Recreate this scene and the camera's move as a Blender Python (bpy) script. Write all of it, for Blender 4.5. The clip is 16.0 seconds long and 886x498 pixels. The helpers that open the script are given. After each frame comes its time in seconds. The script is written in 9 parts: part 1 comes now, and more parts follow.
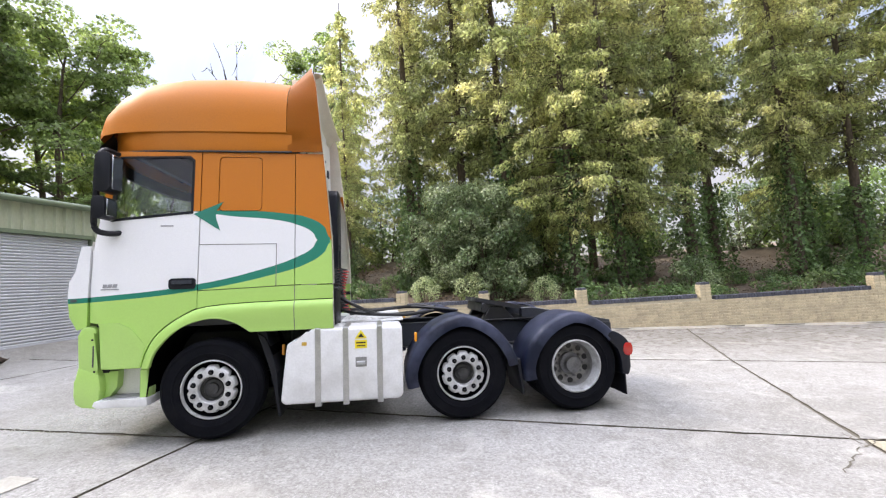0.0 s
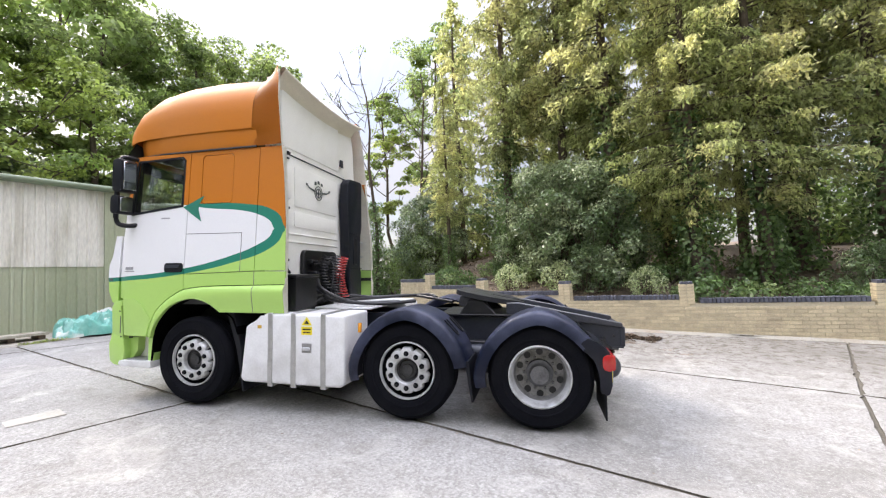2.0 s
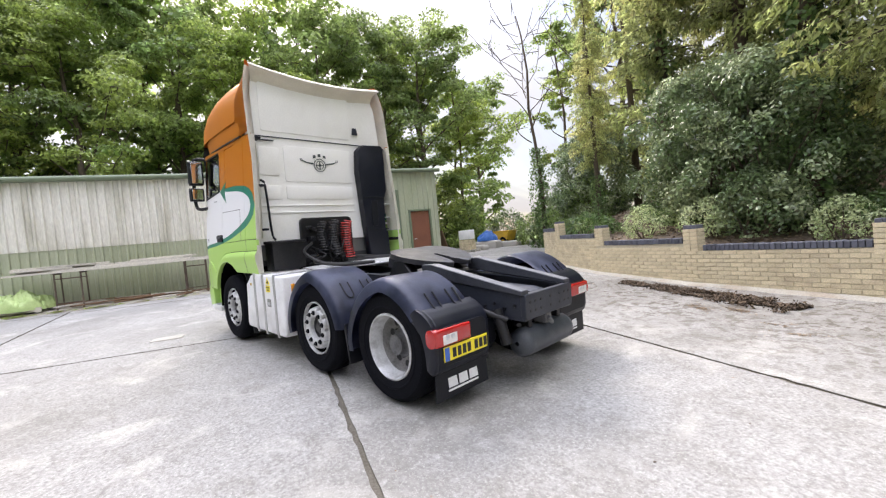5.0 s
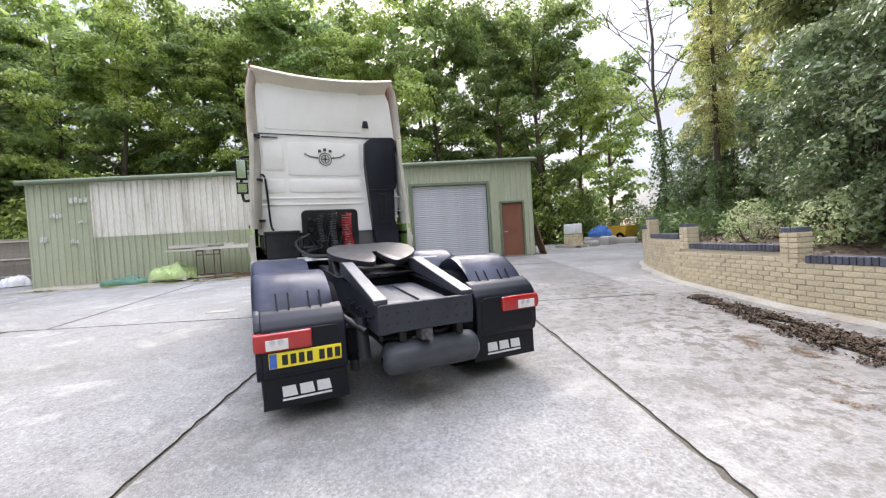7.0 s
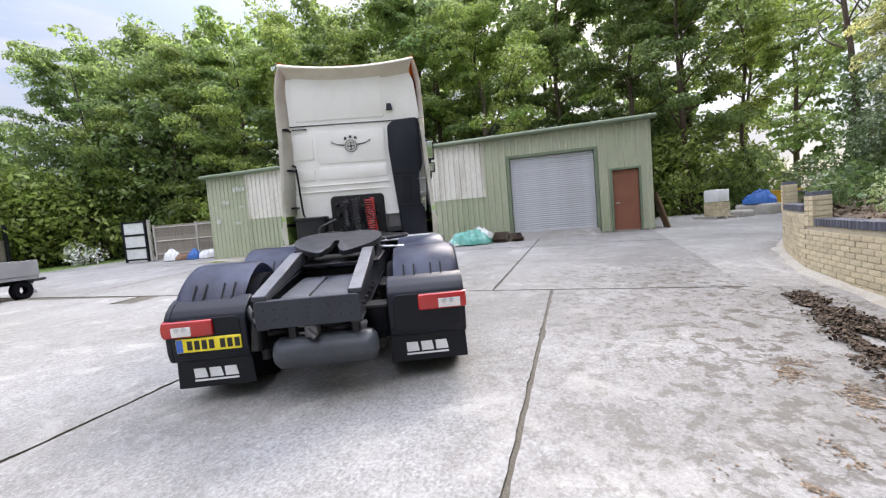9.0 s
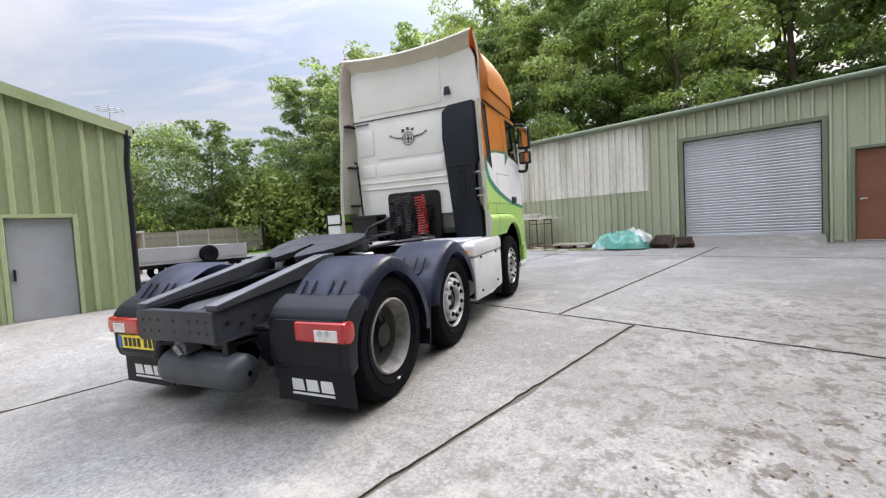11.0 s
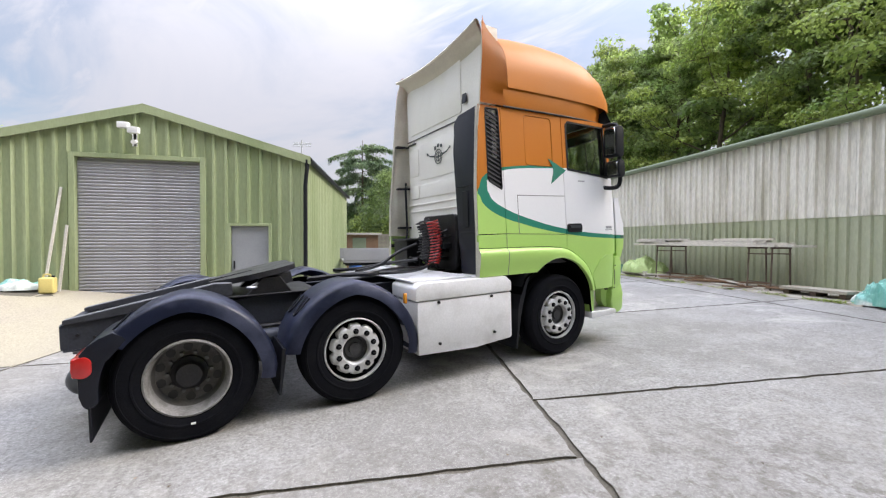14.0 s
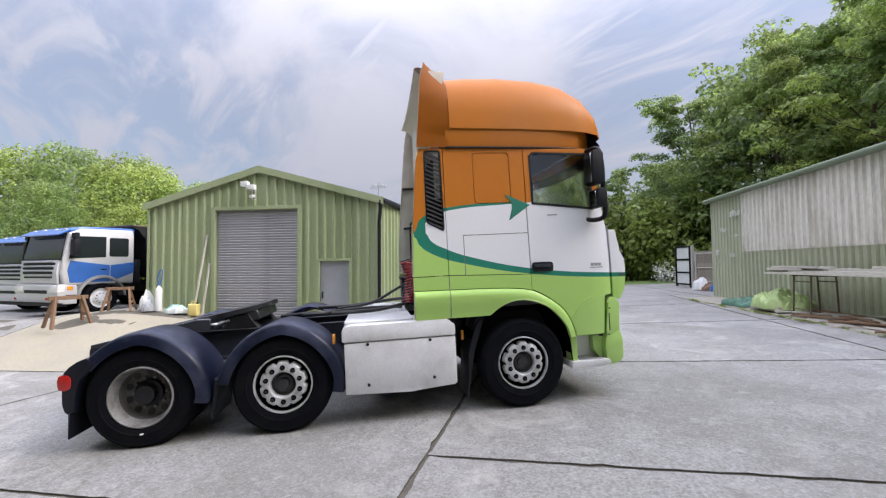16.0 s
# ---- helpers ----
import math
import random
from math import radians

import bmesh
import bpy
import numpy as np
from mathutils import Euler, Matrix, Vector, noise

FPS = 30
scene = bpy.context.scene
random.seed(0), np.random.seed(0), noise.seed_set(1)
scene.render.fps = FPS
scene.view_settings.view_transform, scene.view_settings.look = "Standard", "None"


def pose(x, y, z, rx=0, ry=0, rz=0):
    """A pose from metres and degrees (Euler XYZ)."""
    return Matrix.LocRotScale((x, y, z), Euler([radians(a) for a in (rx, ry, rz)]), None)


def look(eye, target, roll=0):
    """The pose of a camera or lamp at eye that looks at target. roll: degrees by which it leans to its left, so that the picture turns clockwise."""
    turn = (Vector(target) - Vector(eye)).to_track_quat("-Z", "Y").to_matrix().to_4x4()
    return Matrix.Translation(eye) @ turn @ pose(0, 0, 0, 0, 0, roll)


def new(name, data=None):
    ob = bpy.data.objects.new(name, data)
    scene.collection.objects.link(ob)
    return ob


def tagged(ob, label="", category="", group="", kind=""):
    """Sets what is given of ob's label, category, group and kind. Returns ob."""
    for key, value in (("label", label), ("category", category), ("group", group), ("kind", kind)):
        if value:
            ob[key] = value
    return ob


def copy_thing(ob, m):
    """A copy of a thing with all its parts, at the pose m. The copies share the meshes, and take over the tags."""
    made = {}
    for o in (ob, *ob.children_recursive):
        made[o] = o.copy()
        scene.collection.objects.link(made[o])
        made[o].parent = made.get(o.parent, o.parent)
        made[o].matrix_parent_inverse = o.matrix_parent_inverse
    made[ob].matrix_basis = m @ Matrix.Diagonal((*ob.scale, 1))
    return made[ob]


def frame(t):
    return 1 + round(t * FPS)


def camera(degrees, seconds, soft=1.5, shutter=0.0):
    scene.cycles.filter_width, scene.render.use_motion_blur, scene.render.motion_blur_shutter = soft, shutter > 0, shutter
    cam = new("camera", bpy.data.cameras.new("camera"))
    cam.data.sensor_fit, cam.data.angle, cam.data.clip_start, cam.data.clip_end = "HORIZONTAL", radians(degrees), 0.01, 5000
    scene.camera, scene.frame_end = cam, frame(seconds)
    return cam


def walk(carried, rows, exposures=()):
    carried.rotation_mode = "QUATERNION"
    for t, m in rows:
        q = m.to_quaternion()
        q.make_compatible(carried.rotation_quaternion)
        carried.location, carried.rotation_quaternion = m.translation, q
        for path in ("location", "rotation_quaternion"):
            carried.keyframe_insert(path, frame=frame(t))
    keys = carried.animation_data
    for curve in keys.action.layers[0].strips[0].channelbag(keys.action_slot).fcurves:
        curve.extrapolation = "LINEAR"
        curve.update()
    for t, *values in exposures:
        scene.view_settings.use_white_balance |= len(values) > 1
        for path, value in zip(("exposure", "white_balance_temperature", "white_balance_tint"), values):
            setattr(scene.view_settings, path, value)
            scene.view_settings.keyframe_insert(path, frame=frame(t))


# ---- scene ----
cam = camera(94.1, 16.0, soft=1.25)
PATH = [
    (0, (-0.85, 5.693, 1.506), (-0.578, 3.717, 1.653), -4.0),
    (0.5, (-1.321, 5.469, 1.445), (-0.84, 3.533, 1.584), -4.6),
    (1, (-1.804, 5.2, 1.444), (-1.182, 3.304, 1.581), -3.7),
    (1.5, (-2.308, 4.948, 1.435), (-1.471, 3.135, 1.552), -3.2),
    (2, (-2.797, 4.608, 1.434), (-1.818, 2.868, 1.553), -2.6),
    (2.5, (-3.29, 4.293, 1.455), (-2.124, 2.67, 1.531), -3.9),
    (3, (-3.722, 3.913, 1.447), (-2.425, 2.391, 1.471), -2.8),
    (3.5, (-4.175, 3.497, 1.454), (-2.743, 2.101, 1.43), -4.0),
    (6, (-5.18, 0.786, 1.232), (-3.285, 0.148, 1.174), -4.0),
    (6.5, (-5.2, 0.194, 1.219), (-3.259, -0.285, 1.155), -3.4),
    (7, (-5.33, -0.326, 1.235), (-3.351, -0.612, 1.188), -3.5),
    (7.5, (-5.38, -0.841, 1.232), (-3.384, -0.966, 1.195), -2.7),
    (8, (-5.364, -1.444, 1.253), (-3.366, -1.402, 1.197), -2.1),
    (8.5, (-5.248, -1.937, 1.26), (-3.265, -1.688, 1.174), -3.8),
    (9, (-4.949, -2.376, 1.267), (-3.004, -1.93, 1.132), -4.8),
    (9.5, (-4.571, -2.864, 1.241), (-2.72, -2.129, 1.056), -5.7),
    (10, (-4.107, -3.265, 1.219), (-2.365, -2.29, 1.089), -4.9),
    (12.5, (-1.534, -4.721, 1.337), (-0.421, -3.067, 1.175), -1.9),
    (13, (-1.01, -4.923, 1.396), (-0.115, -3.14, 1.25), -0.8),
    (13.5, (-0.407, -4.891, 1.409), (0.282, -3.015, 1.314), 0.2),
    (14, (0.196, -4.991, 1.476), (0.669, -3.049, 1.436), 0.3),
    (14.5, (0.748, -5.065, 1.52), (1.026, -3.084, 1.538), 0.0),
    (15, (1.356, -5.15, 1.602), (1.453, -3.153, 1.649), -0.2),
    (15.5, (1.903, -5.274, 1.659), (1.825, -3.277, 1.723), -0.3),
    (16, (2.459, -5.157, 1.671), (2.217, -3.173, 1.75), -0.5),
]
EXPOSURES = [(0.0, 1.98, 6950, 14), (3.5, 2.0, 7050, 14), (6.5, 1.88, 6880, 14), (8.0, 1.90, 6640, 14), (9.0, 1.84, 6720, 14), (10.0, 1.76, 6850, 13), (13.0, 1.86, 6900, 12), (15.0, 1.60, 6700, 14), (16.0, 1.44, 6600, 15)]
walk(cam, [(t, look(eye, target, roll)) for t, eye, target, roll in PATH], EXPOSURES)

# ---- light: sun behind the tree line, veiled by thin streaked cloud ----
SUN_EL, SUN_AZ = 36.0, -5.0
world = bpy.data.worlds.new("sky")
scene.world = world
world.use_nodes = True
wn, wl = world.node_tree.nodes, world.node_tree.links
wn.clear()


def sky_math(kind, a, b=0.0, c=0.0):
    q = wn.new("ShaderNodeMath")
    q.operation = kind
    for i, v in enumerate((a, b, c)):
        if isinstance(v, (int, float)):
            q.inputs[i].default_value = v
        else:
            wl.new(v, q.inputs[i])
    return q.outputs[0]


w_out, w_bg, w_sky = wn.new("ShaderNodeOutputWorld"), wn.new("ShaderNodeBackground"), wn.new("ShaderNodeTexSky")
w_sky.sky_type, w_sky.sun_disc = "NISHITA", False
w_sky.sun_elevation, w_sky.sun_rotation = radians(SUN_EL), radians(90 - SUN_AZ)
w_sky.air_density, w_sky.dust_density, w_sky.ozone_density = 1.0, 1.2, 1.0
w_tc, w_sep = wn.new("ShaderNodeTexCoord"), wn.new("ShaderNodeSeparateXYZ")
wl.new(w_tc.outputs["Generated"], w_sep.inputs[0])
w_up = sky_math("MAXIMUM", w_sep.outputs["Z"], 0.0)
# clouds lie on a flat layer: streaks drawn out along one wind, broken by finer puffs
w_layer = wn.new("ShaderNodeCombineXYZ")
w_den = sky_math("ADD", w_up, 0.22)
wl.new(sky_math("DIVIDE", w_sep.outputs["X"], w_den), w_layer.inputs[0])
wl.new(sky_math("DIVIDE", w_sep.outputs["Y"], w_den), w_layer.inputs[1])
w_turn = wn.new("ShaderNodeVectorRotate")
w_turn.rotation_type = "Z_AXIS"
w_turn.inputs["Angle"].default_value = radians(45)
wl.new(w_layer.outputs[0], w_turn.inputs["Vector"])


def clouds(scale, detail, turn, stretch, lo, hi, distort):
    m, t, r = wn.new("ShaderNodeMapping"), wn.new("ShaderNodeTexNoise"), wn.new("ShaderNodeMapRange")
    m.inputs["Rotation"].default_value = (0, 0, radians(turn))
    m.inputs["Scale"].default_value = (1.0, stretch, 1.0)
    t.inputs["Scale"].default_value, t.inputs["Detail"].default_value = scale, detail
    t.inputs["Roughness"].default_value, t.inputs["Distortion"].default_value = 0.56, distort
    r.interpolation_type = "SMOOTHSTEP"
    r.inputs[1].default_value, r.inputs[2].default_value = lo, hi
    wl.new(w_turn.outputs[0], m.inputs[0])
    wl.new(m.outputs[0], t.inputs["Vector"])
    wl.new(t.outputs["Fac"], r.inputs[0])
    return r.outputs[0]


w_bank = clouds(0.75, 7.0, 25, 1.7, 0.40, 0.62, 0.5)
w_wisp = clouds(1.5, 9.0, 35, 3.2, 0.42, 0.66, 0.9)
w_cover = sky_math("MULTIPLY_ADD", sky_math("MAXIMUM", w_bank, sky_math("MULTIPLY", w_wisp, 0.9)), 0.54, 0.32)
w_mix = wn.new("ShaderNodeMix")
w_mix.data_type = "RGBA"
w_mix.inputs[7].default_value = (4.6, 4.72, 5.3, 1)
wl.new(w_cover, w_mix.inputs[0])
wl.new(w_sky.outputs["Color"], w_mix.inputs[6])
wl.new(w_mix.outputs[2], w_bg.inputs["Color"])
# a veiled sky is several times as bright overhead as at the horizon
wl.new(sky_math("ADD", sky_math("MULTIPLY_ADD", w_up, 0.035, 0.038), sky_math("MULTIPLY", sky_math("POWER", w_up, 4.0), 0.37)), w_bg.inputs["Strength"])
wl.new(w_bg.outputs["Background"], w_out.inputs["Surface"])

sun_data = bpy.data.lights.new("sun", "SUN")
sun_data.energy, sun_data.angle, sun_data.color = 2.1, radians(36), (1.0, 0.955, 0.90)
sun = new("sun", sun_data)
_e, _a = radians(SUN_EL), radians(SUN_AZ)
sun.matrix_world = look((30 * math.cos(_e) * math.cos(_a), 30 * math.cos(_e) * math.sin(_a), 30 * math.sin(_e)), (0, 0, 0))


# ---- materials ----
def mat(name, col, rough=0.6, metal=0.0, var=0.15, scale=2.0, fine=40.0, bump=0.15, col2=None, amount=0.5, edge=(0.45, 0.7),
        coat=0.0, rnd=0.0, isl=0.0, trans=0.0, stretch=(1, 1, 1), spec=0.5):
    """A surface with variation at two scales: stains of col2 (large noise) and grain (fine noise), and a fine relief."""
    m = bpy.data.materials.new(name)
    m.use_nodes = True
    n, l = m.node_tree.nodes, m.node_tree.links
    b = n["Principled BSDF"]
    tc, mp = n.new("ShaderNodeTexCoord"), n.new("ShaderNodeMapping")
    mp.inputs["Scale"].default_value = stretch
    l.new(tc.outputs["Object"], mp.inputs["Vector"])
    big, small = n.new("ShaderNodeTexNoise"), n.new("ShaderNodeTexNoise")
    for t, s, d in ((big, scale, 6.0), (small, fine, 4.0)):
        t.inputs["Scale"].default_value, t.inputs["Detail"].default_value = s, d
        l.new(mp.outputs["Vector"], t.inputs["Vector"])
    ramp = n.new("ShaderNodeMapRange")
    ramp.inputs[1].default_value, ramp.inputs[2].default_value = edge
    ramp.inputs[3].default_value, ramp.inputs[4].default_value = 0.0, amount
    l.new(big.outputs["Fac"], ramp.inputs[0])
    mix = n.new("ShaderNodeMix")
    mix.data_type = "RGBA"
    c2 = col2 or tuple(c * 0.72 for c in col)
    mix.inputs[6].default_value, mix.inputs[7].default_value = (*col, 1), (*c2, 1)
    l.new(ramp.outputs[0], mix.inputs[0])
    grain = n.new("ShaderNodeMapRange")
    grain.inputs[1].default_value, grain.inputs[2].default_value = 0.3, 0.7
    grain.inputs[3].default_value, grain.inputs[4].default_value = 1 - var, 1 + var
    l.new(small.outputs["Fac"], grain.inputs[0])
    val = grain.outputs[0]
    for use, node, out in ((rnd, "ShaderNodeObjectInfo", "Random"), (isl, "ShaderNodeNewGeometry", "Random Per Island")):
        if use:
            src, rg, mul = n.new(node), n.new("ShaderNodeMapRange"), n.new("ShaderNodeMath")
            rg.inputs[3].default_value, rg.inputs[4].default_value = 1 - use, 1 + use
            mul.operation = "MULTIPLY"
            l.new(src.outputs[out], rg.inputs[0])
            l.new(rg.outputs[0], mul.inputs[0])
            l.new(val, mul.inputs[1])
            val = mul.outputs[0]
    hsv = n.new("ShaderNodeHueSaturation")
    l.new(mix.outputs[2], hsv.inputs["Color"])
    l.new(val, hsv.inputs["Value"])
    l.new(hsv.outputs["Color"], b.inputs["Base Color"])
    rr = n.new("ShaderNodeMapRange")
    rr.inputs[3].default_value, rr.inputs[4].default_value = max(0.02, rough - 0.12), min(1.0, rough + 0.12)
    l.new(big.outputs["Fac"], rr.inputs[0])
    l.new(rr.outputs[0], b.inputs["Roughness"])
    b.inputs["Metallic"].default_value = metal
    b.inputs["Specular IOR Level"].default_value = spec
    if coat:
        b.inputs["Coat Weight"].default_value, b.inputs["Coat Roughness"].default_value = coat, 0.08
    if bump:
        bp = n.new("ShaderNodeBump")
        bp.inputs["Strength"].default_value, bp.inputs["Distance"].default_value = bump, 0.01
        l.new(small.outputs["Fac"], bp.inputs["Height"])
        l.new(bp.outputs["Normal"], b.inputs["Normal"])
    if trans:
        tr, mx, out = n.new("ShaderNodeBsdfTranslucent"), n.new("ShaderNodeMixShader"), n["Material Output"]
        bright = n.new("ShaderNodeHueSaturation")
        bright.inputs["Value"].default_value, bright.inputs["Saturation"].default_value = 2.2, 1.0
        l.new(hsv.outputs["Color"], bright.inputs["Color"])
        l.new(bright.outputs["Color"], tr.inputs["Color"])
        mx.inputs[0].default_value = trans
        l.new(b.outputs[0], mx.inputs[1])
        l.new(tr.outputs[0], mx.inputs[2])
        l.new(mx.outputs[0], out.inputs["Surface"])
    return m


def concrete(name="worn_concrete", base=(0.315, 0.310, 0.298), mossy=1.0):
    """Old cast concrete: broad tone patches, blotchy stains, aggregate speckle, and brown moss towards the bank."""
    m = mat(name, base, 0.95, spec=0.12, var=0.3, scale=0.5, fine=38, bump=0.3, col2=(0.24, 0.234, 0.22), amount=0.8, edge=(0.35, 0.68), rnd=0.05)
    n, l = m.node_tree.nodes, m.node_tree.links
    tc = n.new("ShaderNodeTexCoord")
    sep = n.new("ShaderNodeSeparateXYZ")
    l.new(tc.outputs["Object"], sep.inputs[0])
    hsv = next(k for k in n if k.bl_idname == "ShaderNodeHueSaturation")
    bsdf = n["Principled BSDF"]

    def cloud(scale, detail, lo, hi, rough=0.6, dist=0.0):
        t, r = n.new("ShaderNodeTexNoise"), n.new("ShaderNodeMapRange")
        t.inputs["Scale"].default_value, t.inputs["Detail"].default_value = scale, detail
        t.inputs["Roughness"].default_value, t.inputs["Distortion"].default_value = rough, dist
        l.new(tc.outputs["Object"], t.inputs["Vector"])
        r.inputs[1].default_value, r.inputs[2].default_value = lo, hi
        l.new(t.outputs["Fac"], r.inputs[0])
        return r.outputs[0]

    def lay(colour, fac, tint, weight):
        mul, mx = n.new("ShaderNodeMath"), n.new("ShaderNodeMix")
        mul.operation, mx.data_type = "MULTIPLY", "RGBA"
        mul.inputs[1].default_value = weight
        l.new(fac, mul.inputs[0])
        l.new(mul.outputs[0], mx.inputs[0])
        l.new(colour, mx.inputs[6])
        mx.inputs[7].default_value = (*tint, 1)
        return mx.outputs[2]

    col = lay(hsv.outputs["Color"], cloud(2.3, 8, 0.52, 0.72, 0.65, 0.6), (0.165, 0.155, 0.138), 0.55)
    col = lay(col, cloud(1.1, 7, 0.54, 0.68, 0.6, 1.2), (0.48, 0.465, 0.43), 0.62)
    col = lay(col, cloud(0.33, 6, 0.46, 0.66, 0.6, 0.8), (0.185, 0.178, 0.162), 0.58)
    col = lay(col, cloud(11, 8, 0.50, 0.66, 0.7), (0.17, 0.16, 0.145), 0.44)
    col = lay(col, cloud(9, 8, 0.54, 0.68, 0.7, 0.5), (0.43, 0.42, 0.395), 0.46)
    col = lay(col, cloud(48, 3, 0.56, 0.68), (0.18, 0.17, 0.155), 0.46)
    col = lay(col, cloud(55, 3, 0.58, 0.70), (0.54, 0.53, 0.50), 0.42)
    col = lay(col, cloud(150, 2, 0.58, 0.70), (0.16, 0.15, 0.14), 0.42)
    col = lay(col, cloud(120, 2, 0.60, 0.72), (0.56, 0.545, 0.51), 0.48)
    edge = n.new("ShaderNodeMapRange")
    edge.inputs[1].default_value, edge.inputs[2].default_value = -1.6, -4.6
    l.new(sep.outputs["Y"], edge.inputs[0])
    both = n.new("ShaderNodeMath")
    both.operation = "MULTIPLY"
    l.new(edge.outputs[0], both.inputs[0])
    l.new(cloud(1.5, 9, 0.42, 0.58, 0.72, 1.0), both.inputs[1])
    col = lay(col, both.outputs[0], (0.125, 0.112, 0.088), 0.38 * mossy)
    near = n.new("ShaderNodeMapRange")
    near.inputs[1].default_value, near.inputs[2].default_value = 5.5, 2.5
    l.new(sep.outputs["X"], near.inputs[0])
    patch = n.new("ShaderNodeMath")
    patch.operation = "MULTIPLY"
    l.new(near.outputs[0], patch.inputs[0])
    l.new(edge.outputs[0], patch.inputs[1])
    crisp = n.new("ShaderNodeMath")
    crisp.operation = "MULTIPLY"
    l.new(patch.outputs[0], crisp.inputs[0])
    l.new(cloud(6.5, 10, 0.515, 0.57, 0.70, 0.3), crisp.inputs[1])
    col = lay(col, crisp.outputs[0], (0.085, 0.070, 0.052), 0.9 * mossy)
    damp = n.new("ShaderNodeMath")
    damp.operation = "MULTIPLY"
    l.new(edge.outputs[0], damp.inputs[0])
    l.new(cloud(0.6, 5, 0.30, 0.55, 0.55, 0.5), damp.inputs[1])
    col = lay(col, damp.outputs[0], (0.17, 0.16, 0.145), 0.5 * mossy)
    l.new(col, bsdf.inputs["Base Color"])
    return m


def pale_tops(m, colour, amount, lo=0.55, hi=0.97):
    """Patchy pale colour on a material's upward faces: dust, and sky sheen painted in."""
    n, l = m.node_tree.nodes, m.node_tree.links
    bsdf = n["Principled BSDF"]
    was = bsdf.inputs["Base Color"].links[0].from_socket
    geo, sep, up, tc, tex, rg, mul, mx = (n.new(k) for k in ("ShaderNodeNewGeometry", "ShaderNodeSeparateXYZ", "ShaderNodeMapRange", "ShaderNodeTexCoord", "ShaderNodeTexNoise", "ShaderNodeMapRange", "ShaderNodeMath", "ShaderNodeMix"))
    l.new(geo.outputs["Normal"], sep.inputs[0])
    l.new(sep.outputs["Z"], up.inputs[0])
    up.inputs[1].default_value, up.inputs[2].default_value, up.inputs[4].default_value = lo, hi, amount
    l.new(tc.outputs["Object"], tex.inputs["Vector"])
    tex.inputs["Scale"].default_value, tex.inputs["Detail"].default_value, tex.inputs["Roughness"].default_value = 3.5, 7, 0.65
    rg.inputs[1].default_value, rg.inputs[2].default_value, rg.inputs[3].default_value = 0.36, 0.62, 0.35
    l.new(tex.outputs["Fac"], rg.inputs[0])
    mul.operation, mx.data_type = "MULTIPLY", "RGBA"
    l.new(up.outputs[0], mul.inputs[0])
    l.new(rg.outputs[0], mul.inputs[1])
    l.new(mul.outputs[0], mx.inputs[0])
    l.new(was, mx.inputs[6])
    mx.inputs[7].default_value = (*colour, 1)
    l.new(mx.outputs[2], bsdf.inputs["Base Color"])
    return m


def glass(name, tint=(0.80, 0.87, 0.84)):
    m = bpy.data.materials.new(name)
    m.use_nodes = True
    b = m.node_tree.nodes["Principled BSDF"]
    b.inputs["Base Color"].default_value = (*tint, 1)
    b.inputs["Transmission Weight"].default_value, b.inputs["Roughness"].default_value = 1.0, 0.01
    b.inputs["IOR"].default_value = 1.45
    return m


